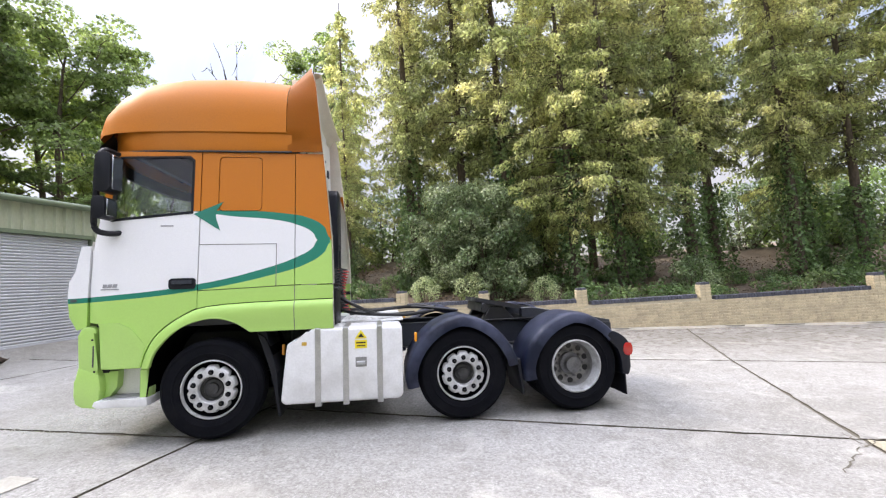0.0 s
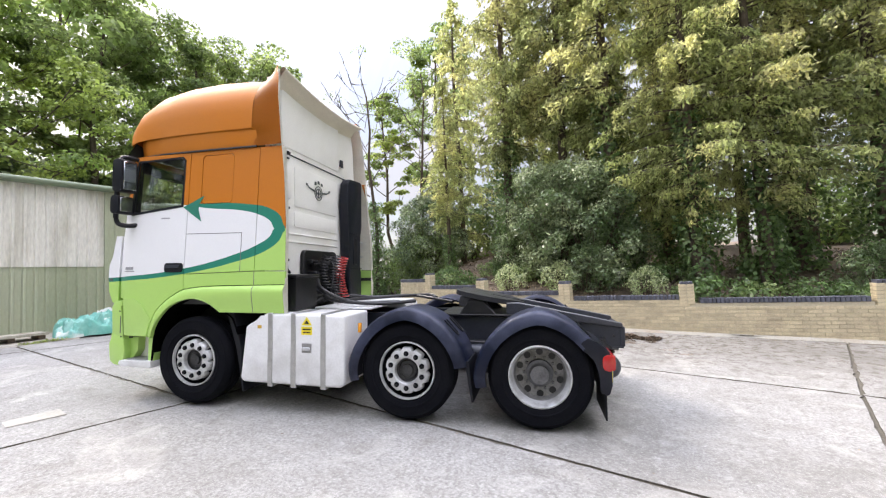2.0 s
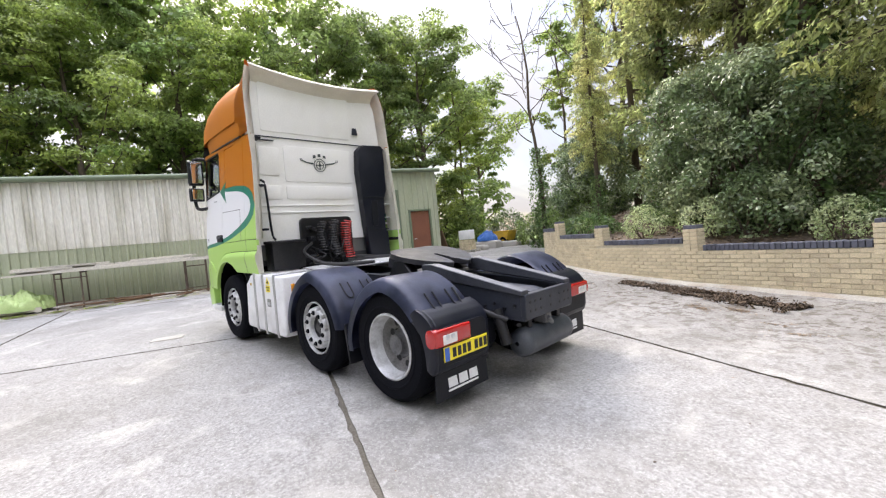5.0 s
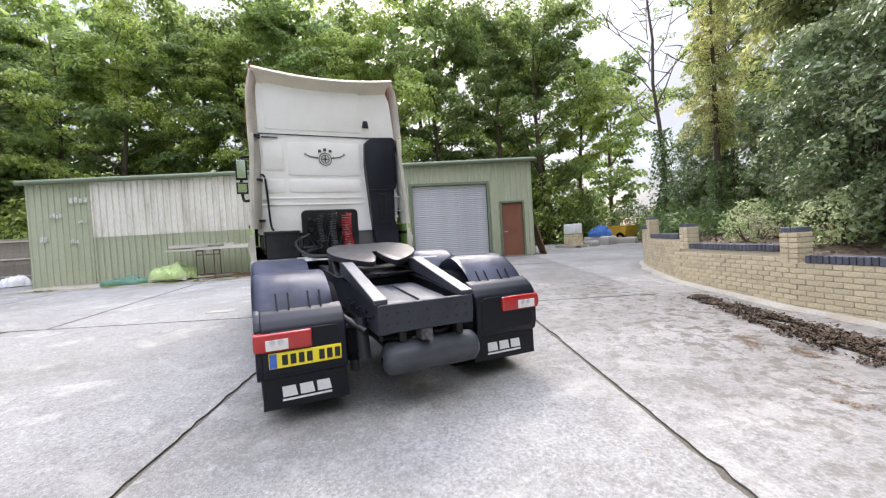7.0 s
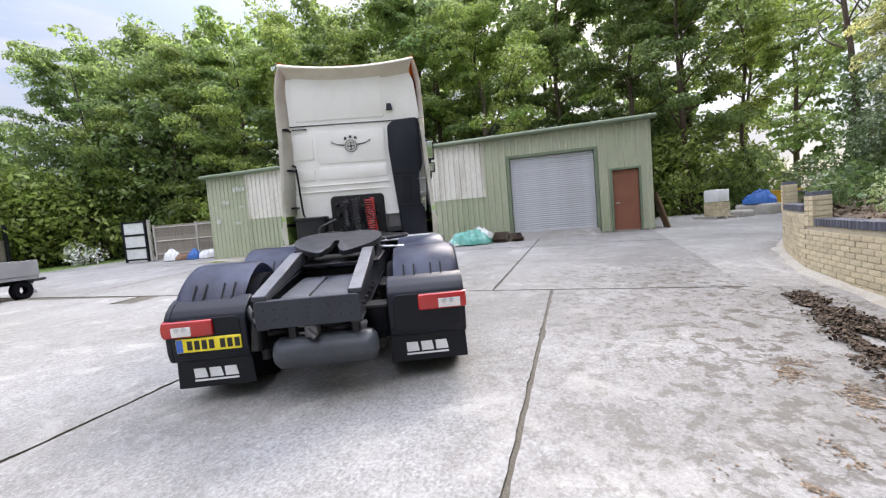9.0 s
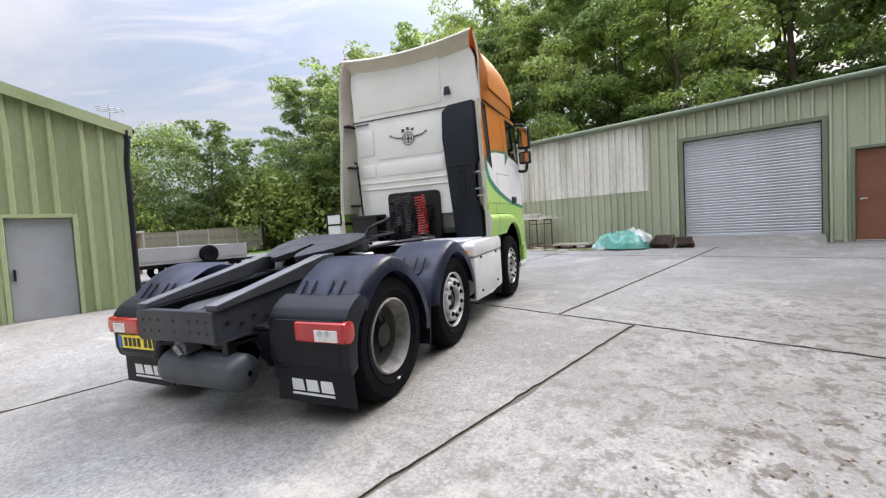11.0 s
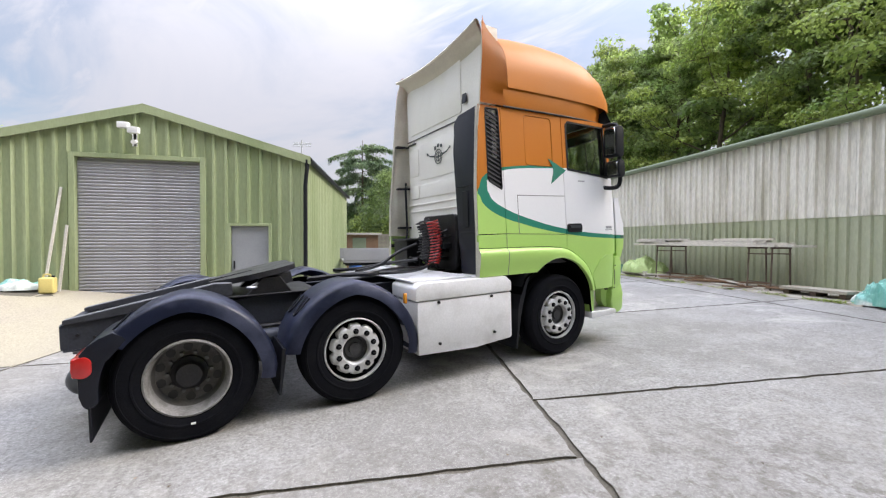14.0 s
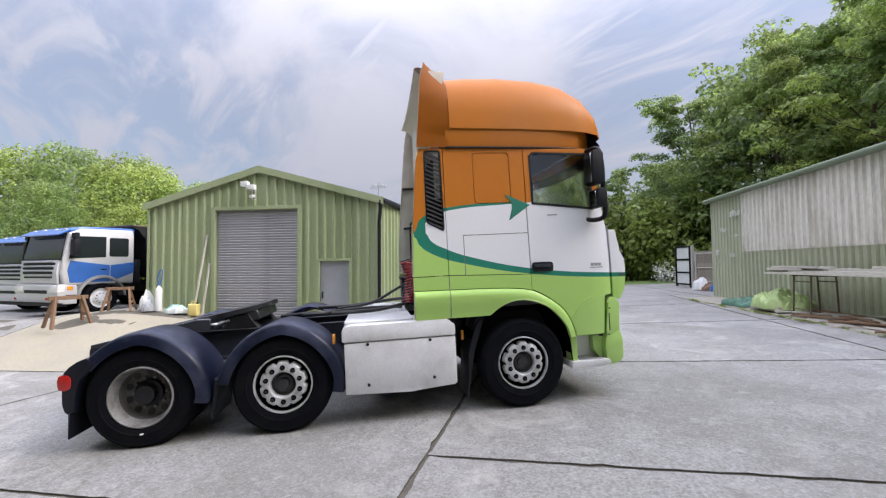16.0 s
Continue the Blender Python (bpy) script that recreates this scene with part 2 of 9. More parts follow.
def livery():
    """Cab side paint: orange above, white sweep edged in teal, lime green below, in the lorry's own metres."""
    m = mat("cab_livery_paint", (0.8, 0.8, 0.8), 0.4, var=0.03, scale=1.3, fine=90, bump=0.02, coat=0.10, spec=0.28)
    n, l = m.node_tree.nodes, m.node_tree.links
    tc, sep = n.new("ShaderNodeTexCoord"), n.new("ShaderNodeSeparateXYZ")
    l.new(tc.outputs["Object"], sep.inputs[0])

    def curve(points):
        fc, rg = n.new("ShaderNodeFloatCurve"), n.new("ShaderNodeMapRange")
        rg.inputs[1].default_value, rg.inputs[2].default_value = 1.3, 4.1
        l.new(sep.outputs["X"], rg.inputs[0])
        c = fc.mapping.curves[0]
        pts = [((x - 1.3) / 2.8, (z - 1.0) / 2.0) for x, z in points]
        c.points[0].location, c.points[1].location = pts[0], pts[-1]
        for p in pts[1:-1]:
            c.points.new(*p)
        fc.mapping.update()
        back = n.new("ShaderNodeMath")
        back.operation = "MULTIPLY_ADD"
        back.inputs[1].default_value, back.inputs[2].default_value = 2.0, 1.0
        l.new(rg.outputs[0], fc.inputs["Value"])
        l.new(fc.outputs[0], back.inputs[0])
        return back.outputs[0]

    def op(kind, a, b):
        q = n.new("ShaderNodeMath")
        q.operation = kind
        for i, v in enumerate((a, b)):
            if isinstance(v, float):
                q.inputs[i].default_value = v
            else:
                l.new(v, q.inputs[i])
        return q.outputs[0]

    z, x = sep.outputs["Z"], sep.outputs["X"]
    up_out = curve([(1.3, 2.0), (1.40, 2.0), (1.46, 2.12), (1.62, 2.22), (1.9, 2.275), (2.4, 2.305), (2.8, 2.30), (4.1, 2.30)])
    up_in = curve([(1.3, 1.98), (1.53, 1.98), (1.58, 2.06), (1.72, 2.14), (1.95, 2.2), (2.4, 2.245), (2.8, 2.30), (4.1, 2.30)])
    lo_in = curve([(1.3, 1.98), (1.53, 1.98), (1.58, 1.9), (1.75, 1.8), (2.1, 1.68), (2.75, 1.54), (3.7, 1.45), (4.1, 1.44)])
    lo_out = curve([(1.3, 1.95), (1.40, 1.95), (1.46, 1.85), (1.62, 1.74), (2.0, 1.62), (2.75, 1.48), (3.7, 1.40), (4.1, 1.39)])
    up_off = curve([(1.3, 2.08), (1.53, 2.10), (1.6, 2.165), (1.72, 2.21), (1.95, 2.25), (2.4, 2.28), (2.8, 2.30), (4.1, 2.30)])
    near = op("GREATER_THAN", sep.outputs["Y"], 0.0)
    up_in = op("ADD", op("MULTIPLY", near, up_in), op("MULTIPLY", op("SUBTRACT", 1.0, near), up_off))
    inner = op("MULTIPLY", op("MULTIPLY", op("LESS_THAN", z, up_in), op("GREATER_THAN", z, lo_in)), op("GREATER_THAN", x, 1.53))
    outer = op("MULTIPLY", op("MULTIPLY", op("LESS_THAN", z, up_out), op("GREATER_THAN", z, lo_out)), op("GREATER_THAN", x, 1.40))
    top = op("GREATER_THAN", z, 1.98)
    grain = next(k for k in n if k.bl_idname == "ShaderNodeHueSaturation")

    def pick(fac, a, b):
        q = n.new("ShaderNodeMix")
        q.data_type = "RGBA"
        l.new(fac, q.inputs[0])
        for i, v in ((6, a), (7, b)):
            if isinstance(v, tuple):
                q.inputs[i].default_value = (*v, 1)
            else:
                l.new(v, q.inputs[i])
        return q.outputs[2]

    col = pick(top, LIME, ORANGE)
    col = pick(outer, col, TEAL)
    col = pick(inner, col, (0.78, 0.78, 0.8))
    l.new(col, grain.inputs["Color"])
    return m


ORANGE, LIME, TEAL = (0.52, 0.165, 0.014), (0.405, 0.635, 0.165), (0.017, 0.205, 0.14)
M_LIVERY = livery()
M_ORANGE = mat("orange_paint", ORANGE, 0.5, var=0.05, scale=1.2, fine=80, bump=0.03, coat=0.0, spec=0.22, col2=(0.46, 0.17, 0.04), amount=0.5, edge=(0.42, 0.7))
M_LIME = mat("lime_green_paint", LIME, 0.32, var=0.03, scale=1.5, fine=80, bump=0.02, coat=0.4, amount=0.25)
M_TEAL = mat("teal_vinyl", TEAL, 0.4, var=0.04, bump=0)
M_WHITE = mat("white_cab_paint", (0.87, 0.86, 0.82), 0.38, var=0.04, scale=1.4, fine=60, bump=0.03, coat=0.2, col2=(0.70, 0.675, 0.61), amount=0.45)
M_LIP = mat("beige_fairing_lip", (0.66, 0.61, 0.50), 0.55, var=0.06, scale=2.2, fine=50, bump=0.05, col2=(0.50, 0.45, 0.36), amount=0.5)
M_DECAL = mat("grey_green_decal", (0.065, 0.08, 0.08), 0.5, var=0.05, bump=0)
M_CREAM = mat("cream_fairing_inside", (0.80, 0.775, 0.69), 0.55, var=0.06, scale=2.2, fine=50, bump=0.05, col2=(0.52, 0.48, 0.39), amount=0.5)
M_TANKW = mat("white_tank_paint", (0.74, 0.74, 0.75), 0.4, var=0.05, scale=3.0, fine=50, bump=0.04, col2=(0.45, 0.44, 0.42), amount=0.5)
M_TYRE = mat("tyre_rubber", (0.006, 0.0065, 0.009), 0.85, var=0.2, scale=6, fine=80, bump=0.25, col2=(0.017, 0.017, 0.018), amount=0.3, spec=0.07)
M_BLACK = mat("black_plastic", (0.006, 0.007, 0.011), 0.5, var=0.15, scale=4, fine=80, bump=0.1, col2=(0.015, 0.015, 0.016), spec=0.28)
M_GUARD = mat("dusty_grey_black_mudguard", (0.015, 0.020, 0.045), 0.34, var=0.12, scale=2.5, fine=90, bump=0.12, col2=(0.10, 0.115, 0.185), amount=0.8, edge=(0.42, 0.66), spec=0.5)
# far blacker than plastic: the arch's deep shade is put into the colour
M_ARCHDARK = mat("shaded_arch_plastic", (0.004, 0.004, 0.005), 0.9, var=0.15, scale=4, fine=60, bump=0.1, spec=0.03)
# dust on the guards' tops, with the sky's blue sheen put into its colour
pale_tops(M_GUARD, (0.17, 0.185, 0.275), 0.65)
M_DECK = mat("dusty_deck_steel", (0.072, 0.077, 0.09), 0.5, var=0.2, scale=5, fine=60, bump=0.12, col2=(0.04, 0.043, 0.05), amount=0.7)
M_RAMP = mat("worn_ramp_steel", (0.05, 0.053, 0.065), 0.45, 0.2, var=0.2, scale=6, fine=60, bump=0.12, col2=(0.025, 0.027, 0.034), amount=0.7)
pale_tops(M_RAMP, (0.22, 0.225, 0.24), 0.7)
M_COUPLE = mat("greasy_coupling_plate", (0.034, 0.034, 0.039), 0.38, 0.2, var=0.25, scale=6, fine=60, bump=0.12, col2=(0.016, 0.016, 0.018), amount=0.7)
M_TANKG = mat("grey_air_tank_paint", (0.052, 0.058, 0.068), 0.42, var=0.12, scale=5, fine=60, bump=0.06, col2=(0.03, 0.034, 0.04), amount=0.6)
M_TAIL = mat("blue_black_moulding", (0.006, 0.0075, 0.014), 0.42, var=0.12, scale=3, fine=90, bump=0.1, col2=(0.017, 0.018, 0.026), amount=0.6, spec=0.32)
M_FRAME = mat("chassis_grey_paint", (0.027, 0.031, 0.043), 0.44, var=0.2, scale=4, fine=60, bump=0.12, col2=(0.016, 0.018, 0.025), amount=0.6, spec=0.45)
M_DARK = mat("greasy_dark_metal", (0.011, 0.011, 0.013), 0.45, 0.3, var=0.3, scale=7, fine=60, bump=0.3, col2=(0.028, 0.026, 0.024))
M_RIMD = mat("dirty_steel_rim", (0.27, 0.265, 0.26), 0.6, 0.25, var=0.2, scale=8, fine=70, bump=0.12, col2=(0.10, 0.095, 0.085), amount=0.8)
M_RIM = mat("grey_steel_rim", (0.57, 0.575, 0.58), 0.45, 0.2, var=0.12, scale=9, fine=70, bump=0.1, col2=(0.18, 0.17, 0.16), amount=0.6)
M_HUB = mat("dusty_hub_steel", (0.16, 0.16, 0.165), 0.5, 0.6, var=0.2, scale=12, fine=80, bump=0.15, col2=(0.05, 0.05, 0.05))
M_HUBK = mat("dark_hub_cap", (0.05, 0.05, 0.052), 0.5, 0.3, var=0.25, scale=12, fine=80, bump=0.15, col2=(0.018, 0.018, 0.018), amount=0.8)
M_HUBD = mat("brown_grey_wheel_disc", (0.10, 0.096, 0.09), 0.65, 0.15, var=0.2, scale=9, fine=80, bump=0.12, col2=(0.06, 0.055, 0.05), amount=0.7)
M_STEEL = mat("brushed_steel_strap", (0.5, 0.5, 0.5), 0.35, 0.9, var=0.12, scale=8, fine=90, bump=0.05)
M_RED = mat("red_lamp_lens", (0.42, 0.012, 0.012), 0.15, var=0.05, scale=9, bump=0.05, coat=0.6)
M_CLEAR = mat("clear_lamp_lens", (0.75, 0.72, 0.7), 0.15, var=0.06, scale=9, bump=0.05, coat=0.6)
M_AMBER = mat("amber_marker_lens", (0.75, 0.3, 0.02), 0.2, var=0.05, bump=0.02, coat=0.5)
M_YELLOW = mat("yellow_plate", (0.86, 0.70, 0.03), 0.4, var=0.04, bump=0.02)
M_INK = mat("black_ink", (0.012, 0.012, 0.012), 0.5, bump=0)
M_SIGNW = mat("white_print", (0.8, 0.8, 0.8), 0.5, var=0.05, bump=0)
M_GAP = mat("grey_panel_gap", (0.17, 0.165, 0.16), 0.7, bump=0)
M_SIGNB = mat("blue_print", (0.05, 0.14, 0.5), 0.5, bump=0)
M_COIL = mat("red_air_hose", (0.5, 0.03, 0.025), 0.35, var=0.05, bump=0.02, coat=0.3)
M_HOSE = mat("black_rubber_hose", (0.015, 0.015, 0.016), 0.4, var=0.1, bump=0.05)
M_GLASS = glass("cab_glass", (0.93, 0.96, 0.95))
M_MIRROR = mat("mirror_glass", (0.8, 0.82, 0.84), 0.05, 1.0, var=0.01, bump=0)
M_TRIM = mat("grey_cab_interior", (0.06, 0.06, 0.065), 0.8, var=0.1, bump=0.1)
M_CONC = concrete()
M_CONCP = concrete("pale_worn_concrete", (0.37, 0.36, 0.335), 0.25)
M_JOINT = mat("dark_joint_dirt", (0.108, 0.096, 0.076), 1.0, var=0.3, scale=3, fine=60, bump=0.5, col2=(0.07, 0.068, 0.045))
M_SOIL = mat("woodland_soil", (0.165, 0.125, 0.09), 1.0, var=0.35, scale=0.9, fine=14, bump=0.8, col2=(0.06, 0.045, 0.03), amount=0.8)
M_GRASS = mat("lawn", (0.12, 0.2, 0.04), 0.95, var=0.3, scale=0.8, fine=25, bump=0.6, col2=(0.2, 0.24, 0.07), amount=0.7)
M_SAND = mat("sandy_ground", (0.33, 0.30, 0.225), 1.0, var=0.2, scale=1.1, fine=40, bump=0.4, col2=(0.3, 0.27, 0.22), amount=0.8)
M_CLADG = mat("green_cladding", (0.43, 0.455, 0.335), 0.34, var=0.07, scale=0.8, fine=30, bump=0.05, col2=(0.32, 0.355, 0.23), amount=0.6, stretch=(1, 1, 0.3))
M_CLADN = mat("faded_lime_cladding", (0.32, 0.37, 0.21), 0.6, var=0.07, scale=0.9, fine=30, bump=0.05, col2=(0.22, 0.28, 0.13), amount=0.7, stretch=(1, 1, 0.25))
M_CLADW = mat("weathered_translucent_sheet", (0.74, 0.72, 0.66), 0.42, var=0.12, scale=2.0, fine=30, bump=0.05, col2=(0.44, 0.42, 0.34), amount=0.9, stretch=(1, 1, 0.2))
M_TRIMG = mat("green_flashing", (0.16, 0.2, 0.13), 0.55, var=0.08, scale=1.5, bump=0.05)
M_SHUT = mat("galvanised_shutter", (0.49, 0.505, 0.535), 0.45, 0.15, var=0.06, scale=1.5, fine=40, bump=0.05, col2=(0.38, 0.38, 0.4), amount=0.5, rnd=0.03)
M_SHUTG = mat("grey_shutter_slat", (0.33, 0.33, 0.35), 0.5, 0.3, var=0.06, scale=1.5, fine=40, bump=0.05, rnd=0.03)
M_BROWN = mat("brown_door_paint", (0.22, 0.085, 0.05), 0.55, var=0.1, scale=2, fine=40, bump=0.08)
M_GREYD = mat("grey_door_paint", (0.3, 0.31, 0.33), 0.55, var=0.06, scale=2, bump=0.05)
M_BRICK = mat("buff_brick", (0.59, 0.505, 0.34), 0.9, var=0.18, scale=5, fine=60, bump=0.4, col2=(0.44, 0.36, 0.25), amount=0.8, rnd=0.11, isl=0.11)
M_MORTAR = mat("pale_mortar", (0.52, 0.46, 0.335), 1.0, var=0.15, scale=4, fine=60, bump=0.4)
M_COPE = mat("blue_engineering_brick", (0.085, 0.09, 0.115), 0.6, var=0.15, scale=6, fine=60, bump=0.25, rnd=0.25, isl=0.2)
M_HAUNCH = mat("pale_mortar_haunch", (0.38, 0.36, 0.31), 0.95, var=0.15, scale=2.5, fine=40, bump=0.4, col2=(0.33, 0.28, 0.22), amount=0.8, spec=0.15)
M_BARK = mat("bark", (0.1, 0.075, 0.055), 1.0, var=0.35, scale=3, fine=22, bump=0.9, stretch=(1, 1, 0.3))
M_LEAF = mat("oak_leaf", (0.132, 0.188, 0.062), 0.5, var=0.1, scale=0.25, fine=5, bump=0, col2=(0.22, 0.27, 0.085), amount=0.9, isl=0.45, rnd=0.2, trans=0.5)
M_LEAFY = mat("yellow_green_leaf", (0.23, 0.285, 0.07), 0.5, var=0.1, scale=0.3, fine=5, bump=0, col2=(0.11, 0.19, 0.035), amount=0.9, isl=0.4, rnd=0.12, trans=0.32)
M_FIR = mat("conifer_needles", (0.245, 0.275, 0.115), 0.7, var=0.1, scale=0.35, fine=5, bump=0, col2=(0.53, 0.49, 0.24), amount=0.9, isl=0.55, rnd=0.15, trans=0.48)
M_IVY = mat("ivy_leaf", (0.085, 0.145, 0.045), 0.52, var=0.1, scale=0.8, fine=5, bump=0, col2=(0.25, 0.31, 0.13), amount=0.85, edge=(0.5, 0.66), isl=0.45, trans=0.25)
M_LAUREL = mat("glossy_evergreen_leaf", (0.10, 0.15, 0.062), 0.34, var=0.1, scale=0.9, fine=5, bump=0, col2=(0.33, 0.38, 0.22), amount=0.85, edge=(0.46, 0.64), isl=0.5, trans=0.22)
M_CEDAR = mat("blue_green_needles", (0.10, 0.15, 0.085), 0.7, var=0.1, scale=0.5, fine=5, bump=0, col2=(0.16, 0.20, 0.10), amount=0.8, isl=0.4, trans=0.3)
M_PALEL = mat("variegated_pale_leaf", (0.42, 0.47, 0.27), 0.45, var=0.1, scale=1.5, fine=5, bump=0, col2=(0.14, 0.22, 0.06), amount=0.9, isl=0.35, trans=0.3)
M_LITTER = mat("dead_leaves", (0.20, 0.145, 0.095), 0.9, var=0.2, scale=3, fine=30, bump=0.1, isl=0.6)
M_DRIFT = mat("drifted_dead_leaves", (0.095, 0.066, 0.042), 0.9, var=0.2, scale=3, fine=30, bump=0.1, isl=0.65)
M_WOOD = mat("grey_weathered_timber", (0.54, 0.51, 0.45), 0.85, var=0.2, scale=2, fine=25, bump=0.3, stretch=(0.3, 3, 3), rnd=0.15)
M_WOODB = mat("brown_timber", (0.2, 0.12, 0.07), 0.8, var=0.2, scale=2, fine=25, bump=0.3, rnd=0.15)
M_FENCE = mat("grey_fence_board", (0.25, 0.22, 0.18), 0.9, var=0.2, scale=2, fine=20, bump=0.3, rnd=0.15, stretch=(3, 3, 0.4))
M_CPOST = mat("concrete_post", (0.4, 0.38, 0.34), 0.9, var=0.12, bump=0.2)
M_TARPG = mat("green_yellow_tarpaulin", (0.44, 0.56, 0.24), 0.5, var=0.1, scale=4, bump=0.1, col2=(0.25, 0.37, 0.12), amount=0.6)
M_TARPT = mat("teal_sheeting", (0.20, 0.47, 0.42), 0.4, var=0.1, scale=1.7, bump=0.1, col2=(0.66, 0.70, 0.67), amount=0.95, edge=(0.44, 0.53))
M_TEALS = mat("teal_plastic", (0.13, 0.40, 0.34), 0.35, var=0.1, scale=3, bump=0.1, col2=(0.30, 0.56, 0.50), amount=0.8)
M_WHITES = mat("white_plastic_sheet", (0.68, 0.70, 0.68), 0.35, var=0.06, scale=4, bump=0.1, col2=(0.5, 0.53, 0.5), amount=0.6)
M_TARPD = mat("dark_green_netting", (0.09, 0.21, 0.15), 0.6, var=0.1, scale=5, bump=0.1)
M_BLUE = mat("blue_tarpaulin", (0.04, 0.14, 0.42), 0.45, var=0.08, scale=5, bump=0.1)
M_BLUEP = mat("blue_lorry_paint", (0.035, 0.13, 0.42), 0.3, var=0.03, bump=0.02, coat=0.4)
M_SILV = mat("silver_lorry_paint", (0.56, 0.56, 0.57), 0.35, 0.2, var=0.04, bump=0.02, coat=0.3)
M_RUST = mat("rusty_steel", (0.15, 0.112, 0.088), 0.85, 0.2, var=0.25, scale=6, bump=0.3, col2=(0.07, 0.05, 0.04))
M_SKIP = mat("yellow_machine_paint", (0.6, 0.36, 0.03), 0.5, var=0.1, scale=4, bump=0.05, col2=(0.3, 0.2, 0.06))
M_ALU = mat("dull_aluminium", (0.5, 0.51, 0.52), 0.45, 0.6, var=0.1, scale=4, bump=0.05)
M_LINING = mat("grey_cab_lining", (0.17, 0.165, 0.16), 0.8, var=0.08, bump=0.1)
M_BLOSSOM = mat("pale_blossom", (0.7, 0.7, 0.66), 0.6, var=0.1, bump=0, isl=0.2)
M_SMEAR = mat("faded_white_paint", (0.62, 0.64, 0.60), 0.8, var=0.15, scale=6, bump=0.05, col2=(0.42, 0.46, 0.38), amount=0.9)
M_DGLASS = mat("dark_window_glass", (0.015, 0.02, 0.022), 0.06, var=0.02, bump=0)


# ---- mesh helpers ----
def finish(bm, name, material, smooth=38):
    bmesh.ops.recalc_face_normals(bm, faces=bm.faces)
    me = bpy.data.meshes.new(name)
    bm.to_mesh(me)
    bm.free()
    for x in material if isinstance(material, (list, tuple)) else [material]:
        me.materials.append(x)
    if smooth:
        me.polygons.foreach_set("use_smooth", [True] * len(me.polygons))
        me.set_sharp_from_angle(angle=radians(smooth))
    return me


def part(name, bm, material, parent=None, label="", smooth=38):
    ob = new(name, finish(bm, name, material, smooth))
    ob.parent = parent
    if label:
        tagged(ob, label)
    return ob


def thing(name, m, label, category, group="", kind=""):
    ob = new(name)
    ob.empty_display_size = 0.2
    ob.matrix_world = m
    return tagged(ob, label, category, group, kind)


def bm_of(*makers):
    bm = bmesh.new()
    for f in makers:
        f(bm)
    return bm


def bevel_all(bm, geom, w, seg=2):
    if w > 0:
        bmesh.ops.bevel(bm, geom=geom, offset=w, segments=seg, affect="EDGES", clamp_overlap=True, profile=0.6)


def box(x0, x1, y0, y1, z0, z1, w=0.006, seg=1, turn=None):
    def f(bm):
        r = bmesh.ops.create_cube(bm, size=1.0, matrix=Matrix.Translation(((x0 + x1) / 2, (y0 + y1) / 2, (z0 + z1) / 2)) @ Matrix.Diagonal((x1 - x0, y1 - y0, z1 - z0, 1)))
        vs = r["verts"]
        if turn is not None:
            bmesh.ops.transform(bm, matrix=turn, verts=vs)
        bevel_all(bm, list({e for v in vs for e in v.link_edges}), w, seg)
    return f


def prism(points, axis, a, b, w=0.0, seg=1):
    """A polygon of (p, q) pairs drawn out along an axis from a to b: axis y takes (x, z), x takes (y, z), z takes (x, y)."""
    put = {"y": lambda p, q, s: (p, s, q), "x": lambda p, q, s: (s, p, q), "z": lambda p, q, s: (p, q, s)}[axis]

    def f(bm):
        lo = [bm.verts.new(put(p, q, a)) for p, q in points]
        hi = [bm.verts.new(put(p, q, b)) for p, q in points]
        bm.faces.new(lo)
        bm.faces.new(hi[::-1])
        n = len(lo)
        for i in range(n):
            bm.faces.new((lo[i], hi[i], hi[(i + 1) % n], lo[(i + 1) % n]))
        if w:
            bevel_all(bm, list({e for v in lo + hi for e in v.link_edges}), w, seg)
    return f


def cyl(p0, p1, r, r2=None, n=16, caps=True):
    def f(bm):
        a, b = Vector(p0), Vector(p1)
        d = b - a
        m = Matrix.Translation((a + b) / 2) @ d.to_track_quat("Z", "Y").to_matrix().to_4x4()
        bmesh.ops.create_cone(bm, cap_ends=caps, segments=n, radius1=r, radius2=r if r2 is None else r2, depth=d.length, matrix=m)
    return f


def tube(points, r, n=8, r_end=None):
    def f(bm):
        ps = [Vector(p) for p in points]
        rings = []
        up = Vector((0.13, 0.21, 1)).normalized()
        for i, p in enumerate(ps):
            d = (ps[min(i + 1, len(ps) - 1)] - ps[max(i - 1, 0)]).normalized()
            s = d.cross(up)
            s = s.normalized() if s.length > 1e-4 else Vector((1, 0, 0))
            t = s.cross(d)
            rr = r if r_end is None else r + (r_end - r) * i / (len(ps) - 1)
            rings.append([bm.verts.new(p + rr * (math.cos(2 * math.pi * k / n) * s + math.sin(2 * math.pi * k / n) * t)) for k in range(n)])
        for a, b in zip(rings, rings[1:]):
            for k in range(n):
                bm.faces.new((a[k], a[(k + 1) % n], b[(k + 1) % n], b[k]))
        bm.faces.new(rings[0][::-1])
        bm.faces.new(rings[-1])
    return f


def spline(points, n=8):
    """Points of a smooth line through the given ones."""
    ps = [Vector(p) for p in points]
    ps = [2 * ps[0] - ps[1]] + ps + [2 * ps[-1] - ps[-2]]
    out = []
    for i in range(1, len(ps) - 2):
        a, b, c, d = ps[i - 1 : i + 3]
        for k in range(n):
            t = k / n
            out.append(0.5 * (2 * b + (c - a) * t + (2 * a - 5 * b + 4 * c - d) * t * t + (3 * b - a - 3 * c + d) * t ** 3))
    return out + [ps[-2]]


